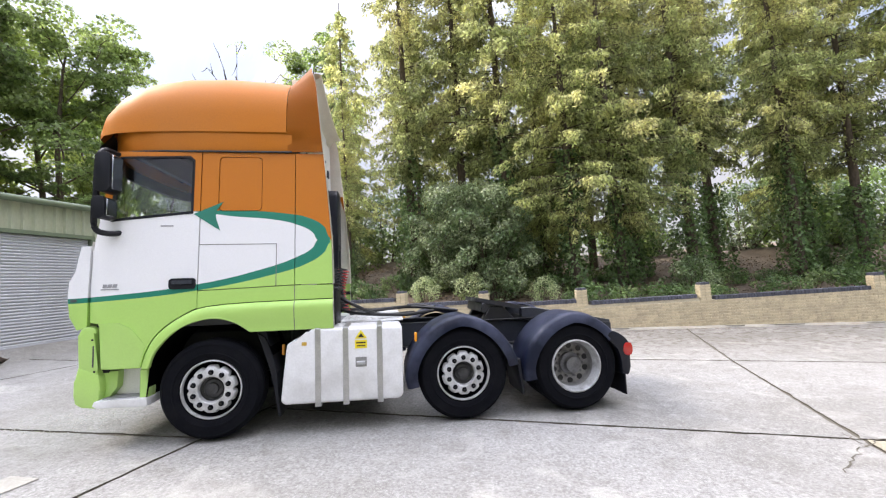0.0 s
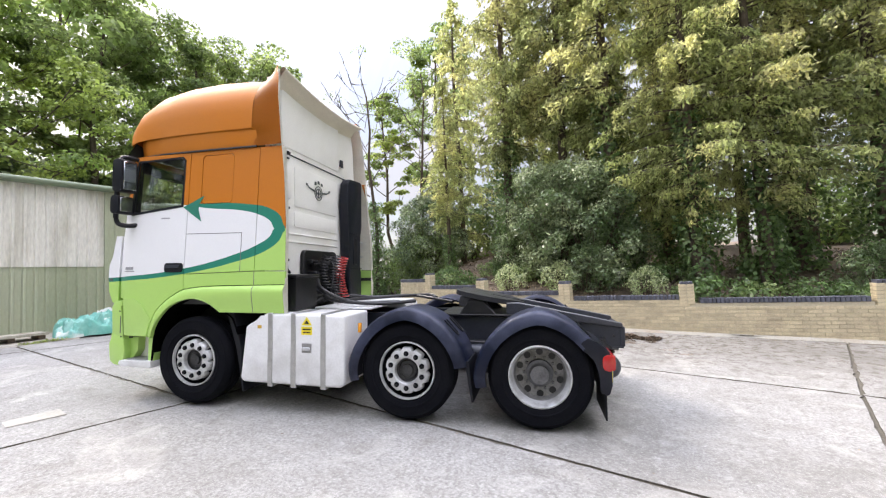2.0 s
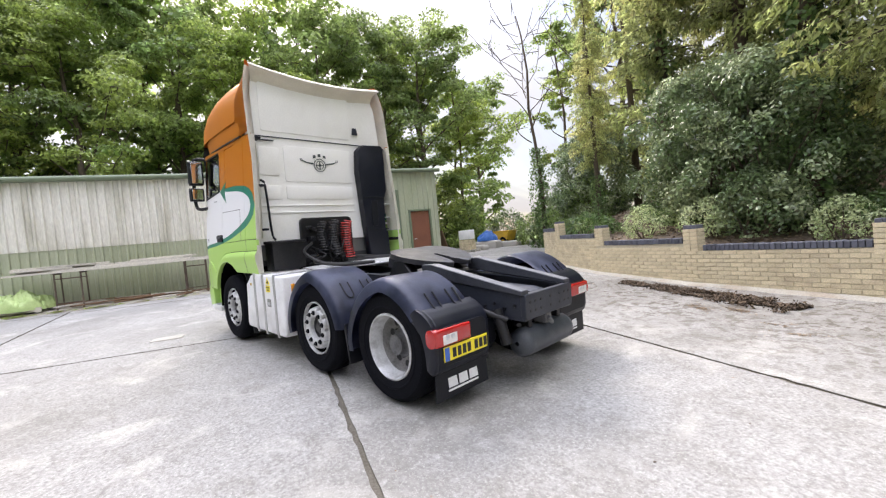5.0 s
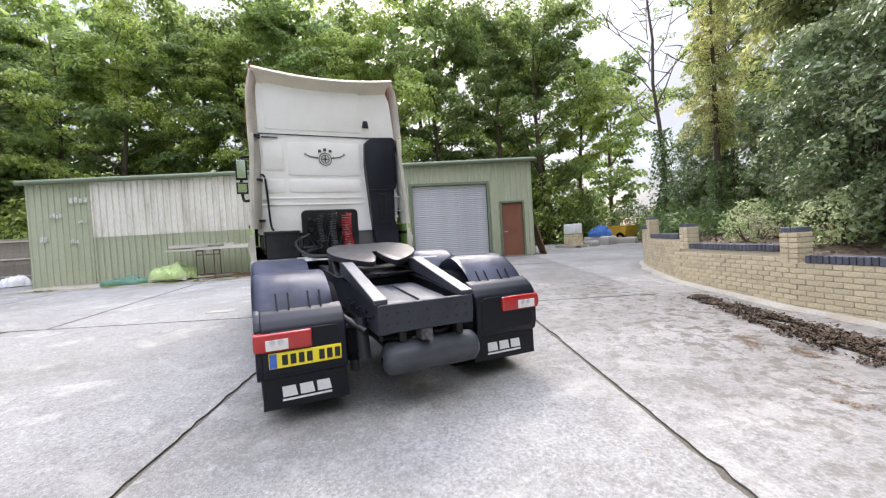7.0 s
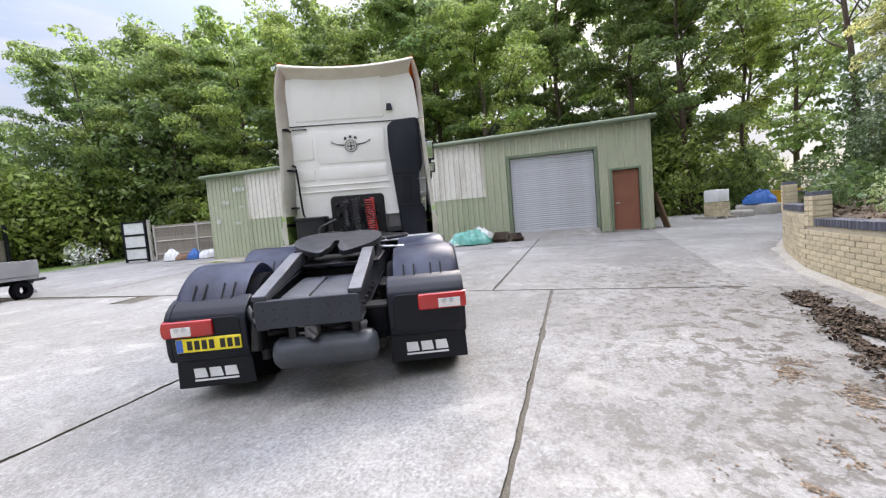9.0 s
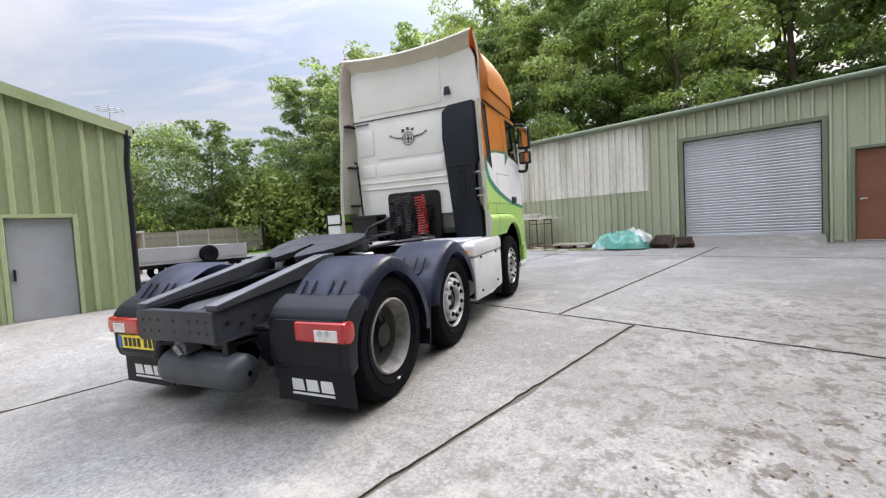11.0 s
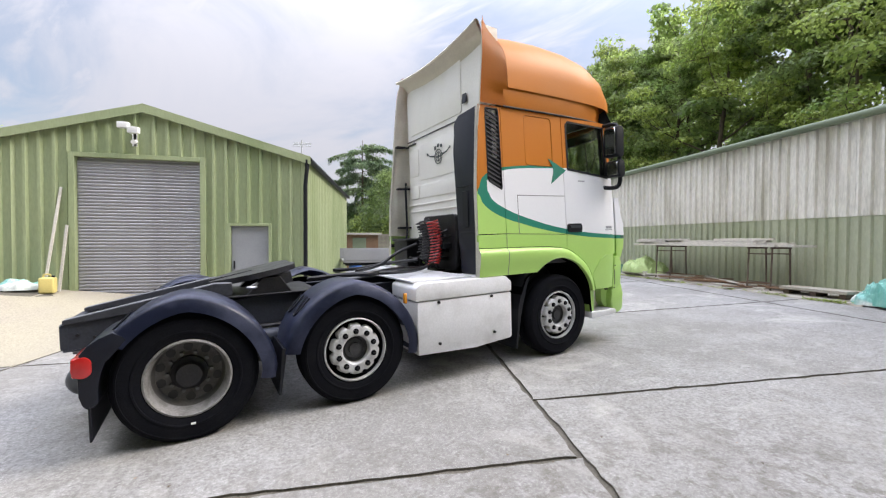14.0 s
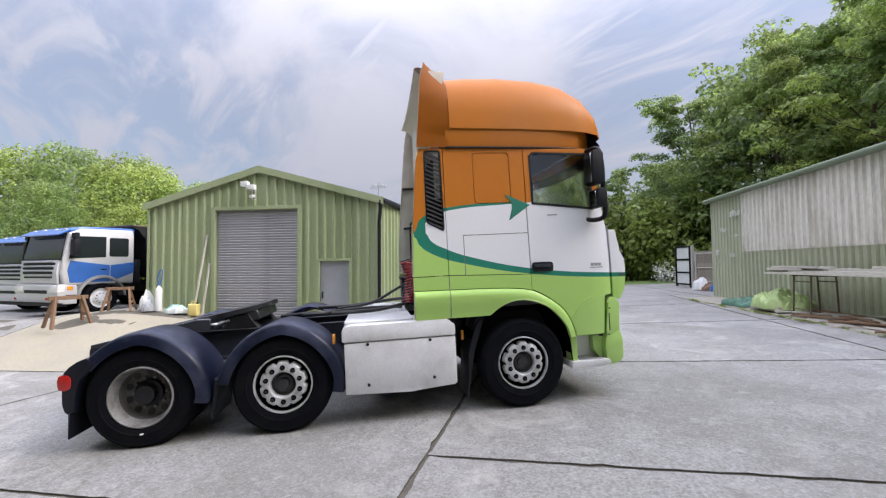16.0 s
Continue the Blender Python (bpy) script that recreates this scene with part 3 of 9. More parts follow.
def lathe(profile, centre=(0, 0, 0), axis="y", n=40, sign=1, caps=False):
    """A profile of (radius, along) pairs turned round an axis."""
    def f(bm):
        rings = []
        for r, s in profile:
            ring = []
            for k in range(n):
                a = 2 * math.pi * k / n
                u, v = r * math.cos(a), r * math.sin(a)
                p = {"y": (u, sign * s, v), "x": (sign * s, u, v), "z": (u, v, sign * s)}[axis]
                ring.append(bm.verts.new(Vector(centre) + Vector(p)))
            rings.append(ring)
        for a, b in zip(rings, rings[1:]):
            for k in range(n):
                bm.faces.new((a[k], a[(k + 1) % n], b[(k + 1) % n], b[k]))
        for ring, (r, _) in ((rings[0], profile[0]), (rings[-1], profile[-1])):
            if caps and r > 1e-3:
                bm.faces.new(ring)
    return f


def plate(outline, holes, thick, bend, cuts_x=(), cuts_z=()):
    """A plate in the xz plane with holes, bent by bend(x, z) -> y outward, then given its thickness inward."""
    def f(bm):
        edges = []
        for loop in (outline, *holes):
            vs = [bm.verts.new((x, 0, z)) for x, z in loop]
            edges += [bm.edges.new((vs[i], vs[(i + 1) % len(vs)])) for i in range(len(vs))]
        bmesh.ops.triangle_fill(bm, use_beauty=True, use_dissolve=False, edges=edges)
        for c in cuts_x:
            bmesh.ops.bisect_plane(bm, geom=bm.verts[:] + bm.edges[:] + bm.faces[:], plane_co=(c, 0, 0), plane_no=(1, 0, 0))
        for c in cuts_z:
            bmesh.ops.bisect_plane(bm, geom=bm.verts[:] + bm.edges[:] + bm.faces[:], plane_co=(0, 0, c), plane_no=(0, 0, 1))
        front = bm.faces[:]
        r = bmesh.ops.extrude_face_region(bm, geom=front)
        moved = {v for v in r["geom"] if isinstance(v, bmesh.types.BMVert)}
        for v in bm.verts:
            y = bend(v.co.x, v.co.z)
            s = 1 if y >= 0 else -1
            v.co.y = y - (s * thick if v not in moved else 0)
    return f


def sheet(rows):
    """A skin through rows of points."""
    def f(bm):
        g = [[bm.verts.new(p) for p in row] for row in rows]
        for a, b in zip(g, g[1:]):
            for i in range(len(a) - 1):
                bm.faces.new((a[i], a[i + 1], b[i + 1], b[i]))
    return f


def arc(cx, cz, r, a0, a1, n):
    return [(cx + r * math.cos(radians(a0 + (a1 - a0) * i / n)), cz + r * math.sin(radians(a0 + (a1 - a0) * i / n))) for i in range(n + 1)]


def rrect(x0, x1, z0, z1, r, n=4):
    out = []
    for cx, cz, a in ((x1 - r, z1 - r, 0), (x0 + r, z1 - r, 90), (x0 + r, z0 + r, 180), (x1 - r, z0 + r, 270)):
        out += arc(cx, cz, r, a, a + 90, n)
    return out


def step(a, b, x):
    t = min(1.0, max(0.0, (x - a) / (b - a)))
    return t * t * (3 - 2 * t)


# ---- the lie of the land ----
WALL = [(-16.0, -7.0), (-12.0, -6.85), (-6.2, -6.4), (-3.0, -6.1), (-0.4, -6.05), (1.0, -6.2), (2.3, -6.42), (3.4, -6.8), (4.4, -7.2), (5.3, -7.65), (6.1, -8.2), (6.7, -8.9)]


def wall_y(x):
    for (x0, y0), (x1, y1) in zip(WALL, WALL[1:]):
        if x <= x1:
            return y0 + (y1 - y0) * (x - x0) / (x1 - x0)
    return WALL[-1][1] - 1.4 * (x - WALL[-1][0])


def yard_z(x, y):
    """The concrete: a plane that climbs towards the long shed, and a rise in front of the gabled store."""
    z = 0.037 * min(max(x, -12.0), 16.0) - 0.025
    rise = 0.04 + 0.1 * max(0.0, min(-3.3 - x, 4.2)) - 0.1 * max(0.0, min(-8.5 - x, 3.0))
    return z + step(2.0, 5.6, y) * step(1.5, -1.5, x) * (rise - z)


def land_z(x, y):
    """The one sheet of ground: under the yard, up the wooded bank behind the brick wall, and out to the horizon."""
    z = yard_z(x, y) - 0.016
    d = wall_y(x) - 0.12 - y
    if d > 0 and x < 30:
        top = 0.50 + 0.05 * max(-14.0, min(x, 6.0)) * 0.7
        k = step(0.0, 0.15, d) if x < 6.7 else step(0.0, 2.5, d)
        z += k * (max(0.35, top) - z * 0.3) + 0.2 * min(d, 9.0) + 0.06 * math.sin(x * 1.7) * min(d, 1.0) + 0.08 * math.sin(x * 0.6 + d)
        z += 0.05 * max(0, min(d - 9, 20))
    far = max(abs(x), abs(y)) - 45
    return z - max(0.0, far) * 0.004


def axis_steps(lo, hi, fine_lo, fine_hi, s):
    out, v, g = [], fine_lo, s
    left = []
    while v > lo:
        g *= 1.5
        v -= g
        left.append(max(v, lo))
    out = left[::-1]
    k = round((fine_hi - fine_lo) / s)
    out += [fine_lo + i * s for i in range(k + 1)]
    v, g = fine_hi, s
    while v < hi:
        g *= 1.5
        v += g
        out.append(min(v, hi))
    return out


def build_ground():
    xs, ys = axis_steps(-900, 900, -18, 24, 0.3), axis_steps(-900, 900, -18, 24, 0.15)
    bm = bmesh.new()
    grid = [[bm.verts.new((x, y, land_z(x, y))) for y in ys] for x in xs]
    for i in range(len(xs) - 1):
        for j in range(len(ys) - 1):
            fc = bm.faces.new((grid[i][j], grid[i + 1][j], grid[i + 1][j + 1], grid[i][j + 1]))
            cx, cy = (xs[i] + xs[i + 1]) / 2, (ys[j] + ys[j + 1]) / 2
            wood = cy < wall_y(cx) - 0.1
            lawn = cy > 22.3 - 0.3 * (cx - 10.6) or cx > 18.5 or cx < -24
            fc.material_index = 1 if wood else 2 if lawn else 0
    ob = new("ground", finish(bm, "ground", [M_JOINT, M_SOIL, M_GRASS], 60))
    tagged(ob, "ground sheet of dark dirt, woodland soil and lawn", "ground", kind="structure")


build_ground()

# ---- concrete yard: cast slabs with open joints ----
pavement = thing("pavement", pose(0, 0, 0), "worn pale concrete yard of large cast slabs with dirty joints", "pavement", kind="structure")


def slab(name, pts, material=None):
    """A slab on the lie of the land, from its corners, with slightly broken edges."""
    rng = random.Random(len(bpy.data.objects))
    line = []
    for (x0, y0), (x1, y1) in zip(pts, pts[1:] + pts[:1]):
        d = math.hypot(x1 - x0, y1 - y0)
        k = max(2, int(d / 0.10))
        for i in range(k):
            t = i / k
            nx, ny = -(y1 - y0) / d, (x1 - x0) / d
            j = rng.uniform(0.0, 0.010) if rng.random() < 0.80 else rng.uniform(0.008, 0.026)
            line.append((x0 + (x1 - x0) * t + nx * (0.015 + j), y0 + (y1 - y0) * t + ny * (0.015 + j)))
    bm = bmesh.new()
    vs = [bm.verts.new((x, y, 0)) for x, y in line]
    es = [bm.edges.new((vs[i], vs[(i + 1) % len(vs)])) for i in range(len(vs))]
    bmesh.ops.triangle_fill(bm, use_beauty=True, use_dissolve=False, edges=es)
    xs, ys = [v.co.x for v in bm.verts], [v.co.y for v in bm.verts]
    for lo, hi, no in ((min(xs), max(xs), (1, 0, 0)), (min(ys), max(ys), (0, 1, 0))):
        c = math.ceil(lo)
        while c < hi:
            bmesh.ops.bisect_plane(bm, geom=bm.verts[:] + bm.edges[:] + bm.faces[:], plane_co=Vector(no) * c, plane_no=no)
            c += 1.0
    r = bmesh.ops.extrude_face_region(bm, geom=bm.faces[:])
    top = {v for v in r["geom"] if isinstance(v, bmesh.types.BMVert)}
    for v in bm.verts:
        v.co.z = yard_z(v.co.x, v.co.y) - (0 if v in top else 0.06)
    bm.normal_update()
    for fc in bm.faces:
        fc.material_index = 1 if abs(fc.normal.z) < 0.6 else 0
    part(name, bm, [material or M_CONC, M_JOINT], pavement, smooth=20)


line_a = lambda x: 1.0 - 0.11 * x  # noqa: E731
line_b = lambda x: -2.4 - 0.09 * x  # noqa: E731
line_a2 = lambda x: 1.75 - 0.04 * (x - 2)  # noqa: E731
line_b2 = lambda x: -1.6 - 0.105 * (x - 1.83)  # noqa: E731
line_e = lambda x: -5.25 - 0.125 * (x - 2)  # noqa: E731
line_c = lambda y: 2.08 + 0.13 * y  # noqa: E731
line_d = lambda y: -4.10 + (0.14 if y > 0 else 0.235) * y  # noqa: E731


def cell(x_of, x2_of, y_of, y2_of, n=5):
    """Corners of a slab between two cross joints and two long joints."""
    def meet(xf, yf):
        y = 0.0
        for _ in range(12):
            y = yf(xf(y))
        return (xf(y), y)
    return [meet(x_of, y_of), meet(x2_of, y_of), meet(x2_of, y2_of), meet(x_of, y2_of)]


at = lambda v: (lambda _: v)  # noqa: E731
line_f = lambda y: -10.3 + 0.13 * y  # noqa: E731
line_g = lambda y: 8.2 + 0.12 * y  # noqa: E731
for cols, rows in (
    ((at(-17.5), line_f), (lambda x: wall_y(x) + 0.12, line_b, line_a, at(5.9))),
    ((line_f, line_d), (lambda x: wall_y(x) + 0.12, line_b, line_a)),
    ((line_d, line_c), (lambda x: wall_y(x) + 0.12, line_b, line_a)),
    ((line_c, line_g), (line_e, line_b2, line_a2, at(5.6), at(9.6), at(13.4))),
    ((line_g, at(10.8)), (line_e, line_b2, line_a2, at(5.6), at(9.6), at(13.4))),
):
    for lo, hi in zip(rows, rows[1:]):
        slab("concrete_slab", cell(*cols, lo, hi))
slab("concrete_slab", cell(line_d, line_c, line_a, at(6.24)))
slab("sandy_slab", cell(line_f, line_d, line_a, at(6.24)), M_SAND)
slab("concrete_slab", [(2.2, 6.9), (2.9, 6.9), (3.4, 13.4), (-0.6, 13.4), (-0.6, 6.2), (2.2, 6.2)])
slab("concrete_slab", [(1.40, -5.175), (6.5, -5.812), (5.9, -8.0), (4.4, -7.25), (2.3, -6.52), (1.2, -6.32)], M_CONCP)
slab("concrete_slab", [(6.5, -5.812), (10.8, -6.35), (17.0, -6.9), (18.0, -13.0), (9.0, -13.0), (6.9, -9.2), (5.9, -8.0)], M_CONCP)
slab("concrete_slab", [(10.8, 13.4), (10.8, 17.2), (-2, 15.0), (-2, 13.4)])
slab("concrete_slab", [(10.8, 11.8), (16.0, 11.8), (16.0, 18.0), (10.8, 17.2)])
slab("concrete_slab", [(-2, 15.0), (10.8, 17.2), (10.6, 22.1), (4.0, 24.0), (-2, 24.5)])
slab("concrete_slab", [(10.8, 17.2), (16.0, 18.0), (15.5, 20.7), (10.6, 22.1)])
slab("concrete_slab", [(-24, 5.9), (-8.1, 5.9), (-8.1, 20.0), (-24, 20.0)])


# broken concrete ledge along the foot of the long shed
bm = bmesh.new()
rows = []
for k in range(70):
    y = 0.4 + k * 0.16
    e = 9.42 + 0.16 * noise.noise(Vector((y * 1.6, 2.0, 0.0))) + 0.06 * noise.noise(Vector((y * 6.0, 5.0, 0.0))) + 0.02 * (y - 5)
    z = yard_z(e, y)
    rows.append([(e - 0.03, y, z - 0.01), (e, y, z + 0.035 + 0.01 * noise.noise(Vector((y * 5, 1, 1)))), (e + 0.3, y, z + 0.05), (10.74, y, yard_z(10.74, y) + 0.045)])
sheet(rows)(bm)
part("ledge", bm, M_HAUNCH, pavement, "pale broken concrete ledge along the shed", 30)


# ---- corrugated buildings ----
def ribbed(u0, u1, z0, z1, put, pitch=0.25, depth=0.035, ridge=0.3, z_of=None, top_of=None):
    """Trapezoid cladding: u runs along the wall, put(u, out, z) places it."""
    def f(bm):
        us, u = [], u0
        while u < u1 - 1e-6:
            for du, o in ((0.0, 0.0), (pitch * (0.62 - ridge / 2), 0.0), (pitch * (0.72 - ridge / 2), depth), (pitch * (0.62 + ridge / 2), depth), (pitch * (0.72 + ridge / 2), 0.0)):
                if u + du <= u1:
                    us.append((u + du, o))
            u += pitch
        us.append((u1, 0.0))
        lo = [bm.verts.new(put(a, o, z0)) for a, o in us]
        hi = [bm.verts.new(put(a, o, top_of(a) if top_of else z1)) for a, o in us]
        lo2 = [bm.verts.new(put(a, o - 0.012, z0)) for a, o in us]
        hi2 = [bm.verts.new(put(a, o - 0.012, top_of(a) if top_of else z1)) for a, o in us]
        for i in range(len(us) - 1):
            bm.faces.new((lo[i], lo[i + 1], hi[i + 1], hi[i]))
            bm.faces.new((lo2[i], hi2[i], hi2[i + 1], lo2[i + 1]))
            bm.faces.new((lo[i], lo2[i], lo2[i + 1], lo[i + 1]))
            bm.faces.new((hi[i], hi[i + 1], hi2[i + 1], hi2[i]))
        for i in (0, -1):
            bm.faces.new((lo[i], hi[i], hi2[i], lo2[i]))
    return f


SX, SY0, SY1, SZ0 = 10.75, -6.44, 11.70, 0.30
eave = lambda y: 4.22 - 0.013 * (y + 6.44)  # noqa: E731
shed = thing("long_shed", pose(0, 0, 0), "long low green corrugated steel shed with a roller shutter", "shed")
sput = lambda u, o, z: (SX - o, u, z)  # noqa: E731
RD0, RD1, RDZ = -4.54, -1.57, 3.34
PD0, PD1, PDZ = -5.98, -5.11, 2.54
# sheets between the openings, about a metre wide each
for a, b, z0 in ((SY0, PD0, SZ0), (PD1, RD0, SZ0), (PD0, PD1, PDZ + 0.06), (RD0, RD1, RDZ + 0.08), (RD1, -0.62, SZ0)):
    part("cladding_sheet", bm_of(ribbed(a, b, z0, 4.2, sput, depth=0.06, top_of=eave)), M_CLADG, shed, smooth=0)
y = -0.62
while y < 9.68:
    y2 = min(y + 1.03, 9.70)
    part("cladding_sheet", bm_of(ribbed(y, y2, SZ0, 2.1, sput, pitch=0.206, depth=0.062)), M_CLADG, shed, smooth=0)
    part("rooflight_sheet", bm_of(ribbed(y + 0.003, y2 - 0.003, 2.04, 4.0, lambda u, o, z: (SX - o - 0.018, u, z), pitch=0.206, depth=0.062, top_of=lambda u: eave(u) - 0.02)), M_CLADW, shed, "weathered pale translucent sheet", smooth=0)
    y = y2
for a, b in ((9.70, 10.7), (10.7, SY1)):
    part("cladding_sheet", bm_of(ribbed(a, b, SZ0, 4.0, sput, pitch=0.2, top_of=eave)), M_CLADG, shed, smooth=0)
for yy, s in ((SY0, 1), (SY1, -1)):
    part("end_wall", bm_of(ribbed(SX, SX + 7.0, SZ0, 4.5, (lambda s, yy: lambda u, o, z: (u, yy - s * o, z))(s, yy), top_of=lambda u, yy=yy: eave(yy) + 0.06 * (u - SX))), M_CLADG, shed, smooth=0)
part("back_wall", bm_of(box(SX + 6.95, SX + 7.05, SY0, SY1, SZ0, 4.4)), M_CLADG, shed)
part("roof", bm_of(lambda bm: sheet([[(SX - 0.18, SY0 - 0.1, eave(SY0) + 0.02), (SX - 0.18, SY1 + 0.1, eave(SY1) + 0.02)], [(SX + 7.2, SY0 - 0.1, eave(SY0) + 0.5), (SX + 7.2, SY1 + 0.1, eave(SY1) + 0.5)], [(SX + 7.2, SY0 - 0.1, eave(SY0) + 0.44), (SX + 7.2, SY1 + 0.1, eave(SY1) + 0.44)], [(SX - 0.18, SY0 - 0.1, eave(SY0) - 0.02), (SX - 0.18, SY1 + 0.1, eave(SY1) - 0.02)], [(SX - 0.18, SY0 - 0.1, eave(SY0) + 0.02), (SX - 0.18, SY1 + 0.1, eave(SY1) + 0.02)]])(bm)), M_TRIMG, shed)
part("gutter", bm_of(tube([(SX - 0.16, SY0 - 0.14, eave(SY0) + 0.02), (SX - 0.16, 3.0, eave(3.0) + 0.0), (SX - 0.16, SY1 + 0.14, eave(SY1) + 0.02)], 0.085, 10)), M_TRIMG, shed, "rounded green eaves gutter")
for nm, q in (("door_post", (RD0 - 0.1, RD0)), ("door_post", (RD1, RD1 + 0.1)), ("door_post", (PD0 - 0.07, PD0)), ("door_post", (PD1, PD1 + 0.07))):
    part(nm, bm_of(box(SX - 0.085, SX + 0.1, q[0], q[1], SZ0, RDZ + 0.1 if abs(q[0]) < 5 and q[0] > -5 else PDZ + 0.07)), M_TRIMG, shed)
part("door_lintel", bm_of(box(SX - 0.083, SX + 0.1, RD0, RD1, RDZ, RDZ + 0.1)), M_TRIMG, shed)
part("door_lintel", bm_of(box(SX - 0.083, SX + 0.1, PD0, PD1, PDZ, PDZ + 0.07)), M_TRIMG, shed)
pd = part("side_door", bm_of(box(SX + 0.0, SX + 0.05, PD0 + 0.01, PD1 - 0.01, SZ0 + 0.1, PDZ - 0.01)), M_BROWN, shed, "brown painted timber door")
part("handle", bm_of(cyl((SX - 0.05, PD1 - 0.1, 1.38), (SX, PD1 - 0.1, 1.38), 0.02), box(SX - 0.06, SX - 0.04, PD1 - 0.2, PD1 - 0.08, 1.37, 1.4)), M_ALU, pd)
part("plinth", bm_of(box(SX - 0.05, SX + 0.2, SY0, RD0 - 0.1, 0.2, 0.42, 0.02), box(SX - 0.05, SX + 0.2, RD1 + 0.1, SY1, 0.2, 0.36, 0.02)), M_CONC, shed, "low concrete plinth")
part("door_sill", bm_of(prism([(SX - 0.75, 0.33), (SX + 0.2, 0.33), (SX + 0.2, 0.60), (SX - 0.05, 0.58)], "y", RD0 - 0.05, RD1 + 0.05, 0.01)), M_CONC, shed, "sloping concrete door sill")


def shutter(parent, name, u0, u1, z0, z1, put, material, pitch=0.076):
    """A roller shutter of curved slats, each one a piece on shared mesh."""
    prof = [(0.0, 0.0), (0.010, 0.012), (0.016, 0.03), (0.016, 0.046), (0.010, 0.062), (0.0, 0.072)]
    bm = bmesh.new()
    rows = [[bm.verts.new(put(u, o, h)) for o, h in prof] for u in (u0, u1)]
    back = [[bm.verts.new(put(u, -0.006, h)) for h in (0.0, 0.072)] for u in (u0, u1)]
    for i in range(5):
        bm.faces.new((rows[0][i], rows[1][i], rows[1][i + 1], rows[0][i + 1]))
    bm.faces.new((back[0][0], back[0][1], back[1][1], back[1][0]))
    bm.faces.new((rows[0][0], back[0][0], back[1][0], rows[1][0]))
    bm.faces.new((rows[0][5], rows[1][5], back[1][1], back[0][1]))
    me = finish(bm, "slat", material, 50)
    z = z0
    while z < z1:
        ob = new("slat", me)
        ob.parent = parent
        ob.location = (0, 0, z)
        z += pitch


roller = thing("roller_door", pose(0, 0, 0), "closed galvanised steel roller shutter door in the green shed", "shutter")
part("curtain_backing", bm_of(box(SX + 0.05, SX + 0.07, RD0 + 0.01, RD1 - 0.01, 0.58, RDZ)), M_SHUT, roller)
shutter(roller, "curtain", RD0 + 0.02, RD1 - 0.02, 0.60, RDZ - 0.05, lambda u, o, z: (SX + 0.03 - o, u, z), M_SHUT)
part("bottom_bar", bm_of(box(SX + 0.0, SX + 0.05, RD0 + 0.02, RD1 - 0.02, 0.56, 0.62)), M_SHUT, roller)

for y0, z0, l, h in ((10.05, 3.38, 0.62, 0.20), (10.78, 2.86, 0.40, 0.16), (11.2, 2.08, 0.24, 0.22), (10.25, 1.95, 0.26, 0.14), (9.95, 2.62, 0.3, 0.08)):
    part("paint_smear", bm_of(*[box(SX - 0.075, SX - 0.052, y0 - l / 2 + i * l / 4, y0 - l / 2 + i * l / 4 + l / 5.5, z0 - h / 2 - 0.02 * (i % 2), z0 + h / 2 - 0.03 * ((i + 1) % 3), 0.003) for i in range(4)]), M_SMEAR, shed, "faded pale daubs of paint")

# ---- gabled store ----
GY, GX0, GX1, GEA, GAP = 6.245, -7.95, -0.75, 3.55, 4.55
GXM = (GX0 + GX1) / 2
gable = thing("gabled_store", pose(0, 0, 0), "lime green corrugated steel store with a gable roof", "shed")
gtop = lambda x: GEA + (GAP - GEA) * (1 - abs(x - GXM) / (GXM - GX0))  # noqa: E731
gput = lambda u, o, z: (u, GY - o, z)  # noqa: E731
GR0, GR1, GRZ = -5.75, -3.17, 3.36
GD0, GD1, GDZ = -2.5, -1.62, 1.82
for a, b, z0 in ((GX0, -6.9, 0.0), (-6.9, GR0 - 0.1, 0.0), (GR0 - 0.1, GXM, GRZ + 0.1), (GXM, GR1 + 0.1, GRZ + 0.1), (GR1 + 0.1, GD0 - 0.06, -0.2), (GD0 - 0.06, GD1 + 0.06, GDZ + 0.05), (GD1 + 0.06, GX1, -0.2)):
    part("cladding_sheet", bm_of(ribbed(a, b, z0, 4.0, gput, pitch=0.28, depth=0.065, top_of=gtop)), M_CLADN, gable, smooth=0)
for xx, s in ((GX0, 1), (GX1, -1)):
    part("side_wall", bm_of(ribbed(GY, GY + 9.0, -0.3, GEA, (lambda s, xx: lambda u, o, z: (xx - s * o + (0.12 * (u - GY) if s < 0 else 0.0), u, z))(s, xx), pitch=0.28, depth=0.065)), M_CLADN, gable, smooth=0)
part("back_wall", bm_of(prism([(GX0, -0.3), (GX1 + 1.07, -0.3), (GX1 + 1.07, GEA), (GXM, GAP), (GX0, GEA)], "y", GY + 8.95, GY + 9.05)), M_CLADN, gable)
for s in (-1, 1):
    xe = GXM + s * (GXM - GX0 + 0.15)
    k = 1.1 if s > 0 else 0.0
    part("roof", bm_of(lambda bm, xe=xe, k=k: sheet([[(GXM, y, GAP + h), (xe + (k if y > GY else 0), y, GEA - 0.04 + h)] for y, h in ((GY - 0.1, 0.03), (GY - 0.1, 0.09), (GY + 9.2, 0.09), (GY + 9.2, 0.03), (GY - 0.1, 0.03))])(bm)), M_TRIMG, gable)
    part("verge_flashing", bm_of(prism([(GXM, GAP - 0.1), (xe, GEA - 0.14), (xe, GEA + 0.06), (GXM, GAP + 0.1)], "y", GY - 0.14, GY - 0.11)), M_CLADN, gable)
    part("corner_flashing", bm_of(box(min(GXM + s * 3.54, GXM + s * 3.62), max(GXM + s * 3.54, GXM + s * 3.62), GY - 0.085, GY - 0.067, -0.2, GEA - 0.1, 0.003)), M_CLADN, gable)
